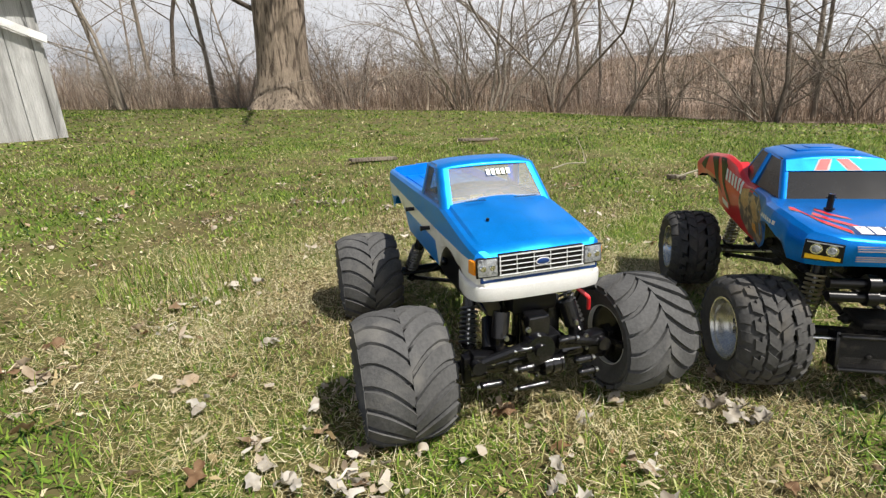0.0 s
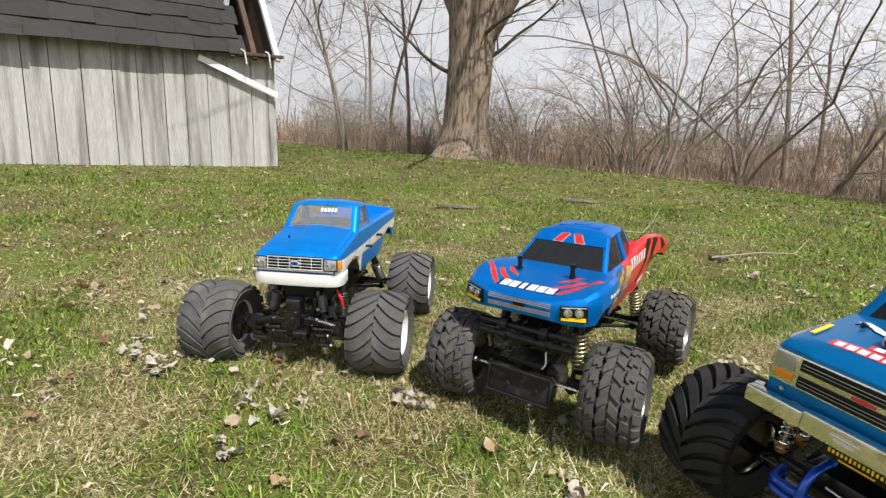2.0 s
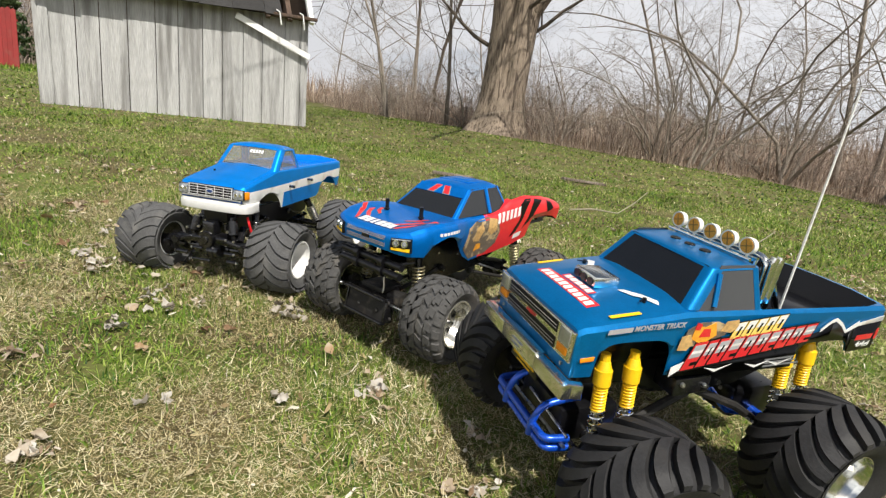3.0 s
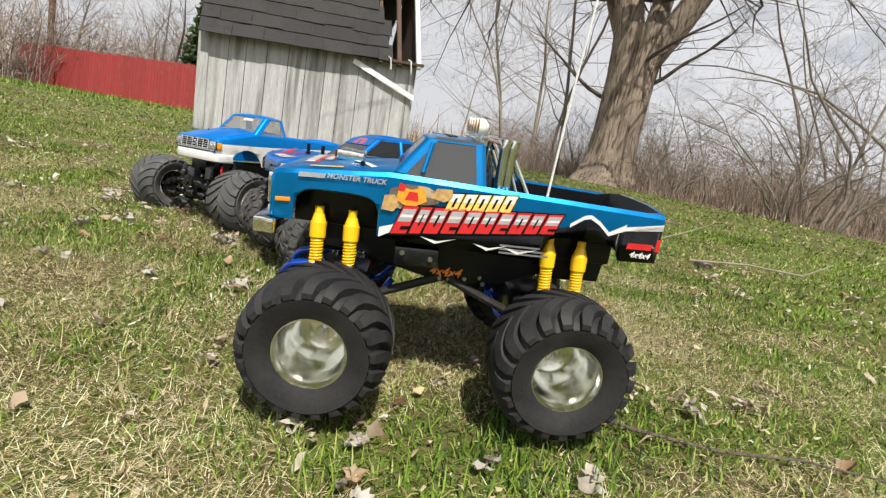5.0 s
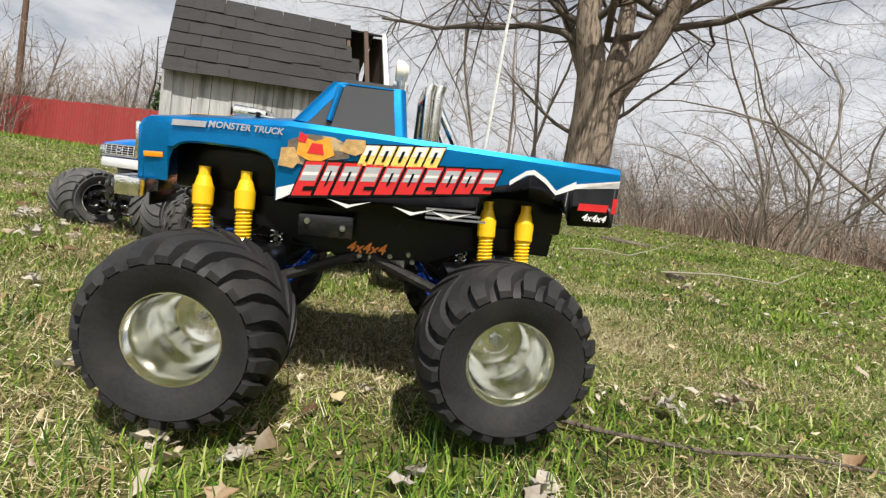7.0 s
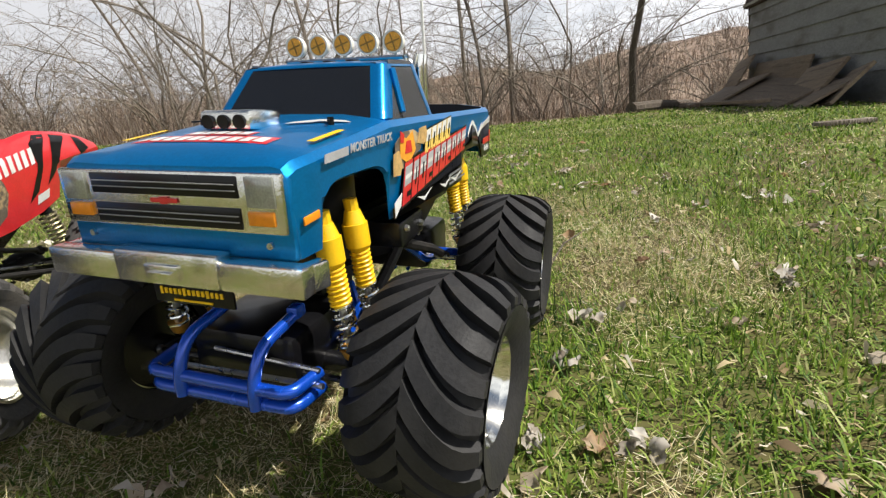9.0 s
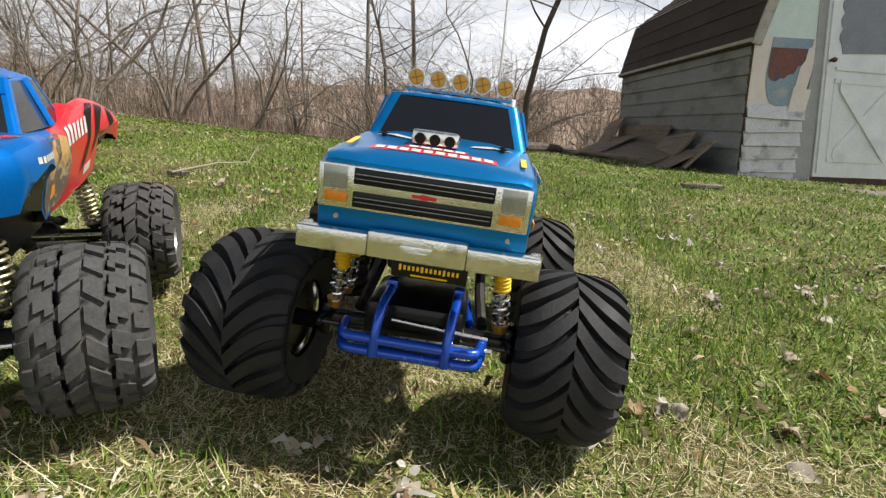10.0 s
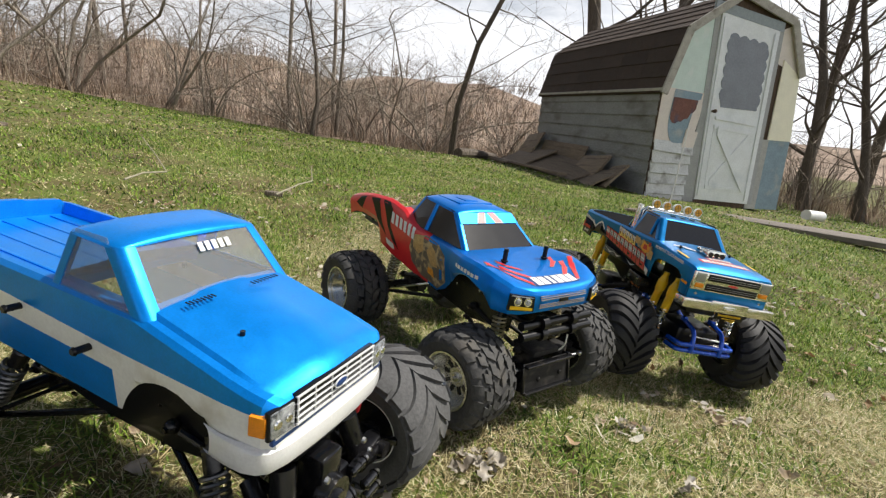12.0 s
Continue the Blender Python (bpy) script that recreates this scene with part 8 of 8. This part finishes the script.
    for s in (-1, 1):
        bm = bmesh.new()
        box(bm, (0.003, 0.0195, 0.0180), (0.1945, s * 0.071 - 0.001, 0.2445), (0, 0, 0), 0.001)
        h = part("headlight", bm, HEADLAMP, T)
        bm = bmesh.new()
        box(bm, (0.0034, 0.0180, 0.0085), (0.1945, s * 0.071 - 0.001 + s * -0.001, 0.2292), (0, 0, 0), 0.001)
        part("turn_signal", bm, ORANGE, h, "amber turn signal")
        bm = bmesh.new()
        rod(bm, (0.191, s * 0.07, 0.2125), (0.1935, s * 0.07, 0.2125), 0.0022, None, 8)
        part("screw", bm, STEEL, T)
    bm = bmesh.new()
    box(bm, (0.014, 0.080, 0.0215), (0.199, 0, 0.19675), (0, 0, 0), 0.002)
    bp = part("front_bumper", bm, CHROME_DULL, T, "worn chromed stepped bumper")
    for s in (-1, 1):
        bm = bmesh.new()
        box(bm, (0.0136, 0.0585, 0.0185), (0.199, s * 0.069, 0.19525), (0, 0, 0), 0.002)
        part("bumper_wing", bm, CHROME_DULL, bp)
        bm = bmesh.new()
        box(bm, (0.020, 0.010, 0.0175), (0.190, s * 0.094, 0.195), (0, 0, s * -18), 0.002)
        part("bumper_end", bm, CHROME_DULL, bp)
    bm = bmesh.new()
    box(bm, (0.003, 0.026, 0.010), (0.2068, 0, 0.1955), (0, 0, 0), 0.001)
    box(bm, (0.004, 0.018, 0.002), (0.2084, 0, 0.1955), (0, 0, 0), 0.0005)
    part("plate_holder", bm, CHROME_DULL, bp)
    bm = bmesh.new()
    box(bm, (0.002, 0.062, 0.014), (0.1985, 0.012, 0.1785), (0, 0, 0), 0.0006)
    sp = part("name_plate", bm, SATIN, T, "black plate with plain yellow bars")
    for k in range(14):
        bm = bmesh.new()
        box(bm, (0.0008, 0.0020, 0.0036 + 0.0012 * (k % 5 == 0)), (0.2, -0.012 + 0.0036 * k, 0.1800), (0, 0, 0))
        part("plate_bar", bm, YELLOW, sp)
    bm = bmesh.new()
    box(bm, (0.0008, 0.030, 0.0013), (0.2, 0.012, 0.1742), (0, 0, 0))
    part("plate_bar", bm, YELLOW, sp)
    # hood
    bm = bmesh.new()
    box(bm, (0.036, 0.043, 0.0140), (0.112, -0.004, 0.2792), (0, -3, 0), 0.003)
    box(bm, (0.040, 0.030, 0.004), (0.106, -0.004, 0.273), (0, -3, 0), 0.001)
    sc = part("hood_scoop", bm, CHROME_DULL, T, "silver hood scoop with three ports")
    for k in (-1, 0, 1):
        bm = bmesh.new()
        rod(bm, (0.1285, -0.004 + k * 0.0134, 0.2792), (0.1318, -0.004 + k * 0.0134, 0.2790), 0.0050, None, 14)
        part("scoop_port", bm, SATIN, sc)

    def hz(x):
        return lerp_at(x, [(0.19, 0.257), (0.183, 0.261), (0.055, 0.274)]) + 0.0063

    def hood(pts):
        return [(x, y, hz(x) + 0.0008 - 0.045 * max(0, abs(y) - 0.04) - (0.0022 if abs(y) > 0.05 else 0)) for x, y in pts]
    skin = surface_of(body)
    lay(skin, "sticker_backing", [(0.1625, 0.0535), (0.1625, -0.0555), (0.1455, -0.055), (0.1455, 0.053)], "down", RED, body, "", 0.0004)
    for k in range(10):
        y = 0.050 - 0.0103 * k
        lay(skin, "hood_lettering", [(0.1612, y), (0.1612, y - 0.0078), (0.1500, y - 0.0084), (0.1500, y - 0.0006)], "down", WHITE, body, "white block lettering on hood" if k == 0 else "", 0.0008)
    lay(skin, "sticker_backing", [(0.1435, 0.027), (0.1435, -0.029), (0.1320, -0.029), (0.1320, 0.027)], "down", RED, body, "", 0.0004)
    for k in range(5):
        y = 0.0245 - 0.0103 * k
        lay(skin, "hood_lettering", [(0.1425, y), (0.1425, y - 0.0084), (0.1335, y - 0.0084), (0.1335, y)], "down", WHITE, body, "", 0.0008)
    wb = body
    for s in (-1, 1):
        bm = bmesh.new()
        zz = [(0.105, 0.028), (0.098, 0.045), (0.092, 0.050), (0.080, 0.068), (0.074, 0.060), (0.086, 0.046), (0.098, 0.030)]
        q = hood([(x, s * y) for x, y in zz])
        slab(bm, q if s > 0 else q[::-1], 0.0003)
        part("hood_flash", bm, WHITE, wb, "white flash sticker")
        bm = bmesh.new()
        q = hood([(0.150, s * 0.074), (0.150, s * 0.079), (0.112, s * 0.080), (0.112, s * 0.075)])
        slab(bm, [(x, y, z + 0.0006) for x, y, z in (q if s > 0 else q[::-1])], 0.0003)
        part("hood_sticker", bm, YELLOW, wb, "small yellow sticker")
        bm = bmesh.new()
        rod(bm, (0.092, s * 0.058, 0.272), (0.092, s * 0.058, 0.2795), 0.0025, None, 8)
        box(bm, (0.014, 0.002, 0.0014), (0.095, s * 0.058, 0.2775), (0, 0, s * 30), 0.0004)
        part("body_clip", bm, SATIN, T)
    # roof rack and lamps
    bm = bmesh.new()
    for x, z in ((-0.040, 0.3265), (-0.052, 0.3275)):
        rod(bm, (x, -0.064, z), (x, 0.064, z), 0.0021, None, 8)
    for y in (-0.062, 0.062):
        rod(bm, (-0.052, y, 0.3275), (-0.052, y, 0.319), 0.002, None, 8)
    rk = part("lamp_rack", bm, CHROME, T)
    for k in range(5):
        y = -0.0535 + 0.0268 * k
        bm = bmesh.new()
        rod(bm, (-0.046, y, 0.3265), (-0.046, y, 0.331), 0.0016, None, 6)
        lathe_m = pose(-0.046, y, 0.3405, 0, 0, -90)
        b2 = bmesh.new()
        lathe(b2, [(-0.007, 0.0005), (-0.0065, 0.005), (-0.002, 0.0095), (0.004, 0.0106), (0.0055, 0.0104), (0.0052, 0.0088)], 22)
        bmesh.ops.transform(b2, matrix=lathe_m, verts=b2.verts)
        me_tmp = bpy.data.meshes.new("tmp")
        b2.to_mesh(me_tmp)
        b2.free()
        bm.from_mesh(me_tmp)
        bpy.data.meshes.remove(me_tmp)
        lp = part("roof_lamp", bm, CREAM, T, "round lamp with brass mesh lens")
        bm = bmesh.new()
        rod(bm, (-0.0415, y, 0.3405), (-0.0402, y, 0.3405), 0.0089, 0.0082, 18)
        part("lens", bm, BRASS, lp)
        bm = bmesh.new()
        box(bm, (0.0006, 0.015, 0.0012), (-0.0399, y, 0.3405), (18, 0, 0))
        box(bm, (0.0006, 0.0012, 0.015), (-0.0399, y, 0.3405), (18, 0, 0))
        part("lens_cross", bm, surface("dark_brass", (0.28, 0.16, 0.04), 0.4, 0.5), lp)
    for k in range(3):
        bm = bmesh.new()
        rod(bm, (-0.014, -0.024 + 0.024 * k, 0.3215), (-0.014, -0.024 + 0.024 * k, 0.3245), 0.0075, 0.0062, 14)
        part("roof_port", bm, SATIN, T)
    # exhaust stacks, roll bar, aerial in the bed
    for s in (-1, 1):
        for q in (0.0, 0.010):
            bm = bmesh.new()
            tube(bm, rounded([(-0.076 - q, s * 0.066, 0.230), (-0.076 - q, s * 0.066, 0.322), (-0.078 - q, s * 0.066, 0.330)], 0.004), 0.0050, 12)
            part("exhaust_pipe", bm, CHROME, T)
        bm = bmesh.new()
        tube(bm, [(-0.080, s * 0.060, 0.322), (-0.135, s * 0.060, 0.232)], 0.0042, 10)
        tube(bm, [(-0.080, s * 0.052, 0.310), (-0.118, s * 0.052, 0.232)], 0.0032, 10)
        part("roll_bar_stay", bm, CHROME, T)
    bm = bmesh.new()
    tube(bm, rounded([(-0.075, -0.06, 0.23), (-0.075, -0.06, 0.326), (-0.075, 0.06, 0.326), (-0.075, 0.06, 0.23)], 0.014), 0.0046, 12)
    part("roll_bar", bm, CHROME, T)
    bm = bmesh.new()
    box(bm, (0.016, 0.02, 0.012), (-0.142, 0.0505, 0.236), (0, 0, 0), 0.002)
    tube(bm, [(-0.142, 0.0505, 0.236), (-0.150, 0.0440, 0.40), (-0.160, 0.0360, 0.53)], [0.0017, 0.0015, 0.0012], 6)
    part("aerial", bm, surface("white_tube", (0.72, 0.72, 0.68), 0.4), T, "thin white aerial tube")
    bm = bmesh.new()
    for y in (-0.06, -0.04, -0.02, 0.0, 0.02, 0.04, 0.06):
        box(bm, (0.205, 0.005, 0.002), (-0.17, y, 0.229), (0, 0, 0), 0.0006)
    part("bed_ribs", bm, SATIN, body)
    bm = bmesh.new()
    rod(bm, (-0.283, 0.085, 0.222), (-0.297, 0.086, 0.222), 0.0014, None, 6)
    rod(bm, (-0.283, 0.085, 0.213), (-0.297, 0.086, 0.213), 0.0014, None, 6)
    part("hitch_pin", bm, STEEL, T)
    # chassis
    for s in (-1, 1):
        bm = bmesh.new()
        prof = [(0.15, 0.205), (0.075, 0.205), (0.06, 0.195), (-0.13, 0.190), (-0.15, 0.205), (-0.236, 0.205), (-0.232, 0.165), (-0.15, 0.165), (-0.10, 0.145), (-0.045, 0.141), (-0.01, 0.141), (0.03, 0.15), (0.08, 0.165), (0.15, 0.17)]
        slab(bm, [(x, s * 0.049, z) for x, z in (prof[::-1] if s > 0 else prof)], 0.004)
        ch = part("chassis_plate", bm, SATIN, T)
        bm = bmesh.new()
        box(bm, (0.055, 0.034, 0.024), (0.013, s * 0.070, 0.176), (0, 2, 0), 0.003)
        bx = part("side_box", bm, BLACK, T)
        bolts(T, [(0.031, s * 0.0872, 0.180), (-0.004, s * 0.0872, 0.176)], (0, s, 0), 0.0034, STEEL, bx)
        R = Matrix(((-1 if s > 0 else 1, 0, 0, 0), (0, 0, 1 if s > 0 else -1, 0), (0, 1, 0, 0), (0, 0, 0, 1)))
        words("4x4x4", 0.0165, Matrix.Translation((-0.028, 0.0545 if s > 0 else -0.0505, 0.152)) @ R, surface("orange_print", (0.8, 0.25, 0.04), 0.4), ch, shear=0.3)
        bolts(T, [(-0.012, 0.0537 if s > 0 else -0.0495, 0.1435), (-0.022, 0.0537 if s > 0 else -0.0495, 0.1435), (-0.034, 0.0537 if s > 0 else -0.0495, 0.1435), (-0.055, 0.0537 if s > 0 else -0.0495, 0.146), (-0.075, 0.0537 if s > 0 else -0.0495, 0.150), (-0.08, 0.0537 if s > 0 else -0.0495, 0.142)], (0, s, 0), 0.003, STEEL, ch)
        for x0, d in ((0.114, 1), (-0.167, -1)):
            bm = bmesh.new()
            tube(bm, [(-0.027 + d * 0.008, s * 0.056, 0.144), (x0 - d * 0.055, s * 0.060, 0.113), (x0 - d * 0.02, s * 0.066, 0.092)], 0.0058, 8)
            part("suspension_link", bm, BARE_PLASTIC, T)
            bm = bmesh.new()
            tube(bm, rounded([(x0 - d * 0.075, s * 0.03, 0.125), (x0 - d * 0.055, s * 0.05, 0.098), (x0, s * 0.055, 0.088)], 0.01), 0.0048, 8)
            part("axle_stay", bm, BLUE_TUBE, T)
        for xt, xb in ((0.136, 0.134), (0.096, 0.094), (-0.152, -0.157), (-0.194, -0.196)):
            shock(T, (xt, s * 0.070, 0.220), (xb, s * 0.082, 0.108), 0.0100, 0.0078, YELLOW, CHROME, 10, 0.36, "yellow damper with coil spring")
    bm = bmesh.new()
    box(bm, (0.17, 0.088, 0.052), (-0.03, 0, 0.172), (0, 0, 0), 0.006)
    box(bm, (0.05, 0.07, 0.05), (0.115, 0, 0.18), (0, 0, 0), 0.006)
    box(bm, (0.05, 0.07, 0.05), (-0.185, 0, 0.18), (0, 0, 0), 0.006)
    part("gearbox", bm, SATIN, T)
    for x in (0.114, -0.167):
        ax = axle(T, x, 0.0885, 0.098, BLUE_TUBE if x < 0 else BLACK)
        bm = bmesh.new()
        box(bm, (0.085, 0.095, 0.050), (x, 0, 0.104), (0, 0, 0), 0.008)
        part("motor_case", bm, SATIN, ax)
    # black boxes added inside the body stand in for shade in the arches
    for x, z in ((0.113, 0.226), (-0.186, 0.220)):
        bm = bmesh.new()
        box(bm, (0.112, 0.112, 0.060), (x, 0, z), (0, 0, 0), 0.004)
        part("arch_dark_fill", bm, SATIN, T)
    # blue tube bumper
    bm = bmesh.new()
    for z, x in ((0.105, 0.185), (0.092, 0.183)):
        tube(bm, rounded([(x - 0.030, -0.064, z), (x, -0.060, z), (x, 0.062, z), (x - 0.030, 0.066, z)], 0.010), 0.0048, 12)
    bt = part("tube_bumper", bm, BLUE_TUBE, T, "blue tubular bumper")
    for y in (-0.030, 0.034):
        bm = bmesh.new()
        tube(bm, rounded([(0.187, y, 0.090), (0.187, y, 0.108), (0.176, y + 0.002, 0.132), (0.13, y + 0.004, 0.140)], 0.012), 0.0046, 12)
        part("bumper_upright", bm, BLUE_TUBE, bt)
        bm = bmesh.new()
        box(bm, (0.012, 0.010, 0.010), (0.135, y + 0.004, 0.141), (0, 0, 0), 0.002)
        part("bumper_clamp", bm, BLUE_TUBE, bt)
    bm = bmesh.new()
    rod(bm, (0.165, -0.055, 0.099), (0.165, 0.075, 0.101), 0.0022, None, 8)
    rod(bm, (0.16, -0.02, 0.115), (0.16, 0.07, 0.110), 0.0018, None, 8)
    part("tie_rod", bm, STEEL, T)
    tyre = tyre_chevron(0.0848, 0.100, 0.0400, RUBBER, 21, deep=0.0085, reach=0.60, proud=0.0030, crown=0.07, shoulder=0.17)
    rim = rim_mesh(0.0400, 0.092, surface("brushed_chrome", (0.80, 0.80, 0.74), 0.15, 1.0, 0.08, 40, 0.012), 0.68)
    put_wheels(T, ((0.112, 0.148, -4), (0.121, -0.153, -4), (-0.169, 0.142, 0), (-0.168, -0.153, 0)), 0.0850, tyre, rim, hub_mesh(0.0400, 0.092, 0.68))
    return T


stripe_truck()
red_truck()
lamp_truck()
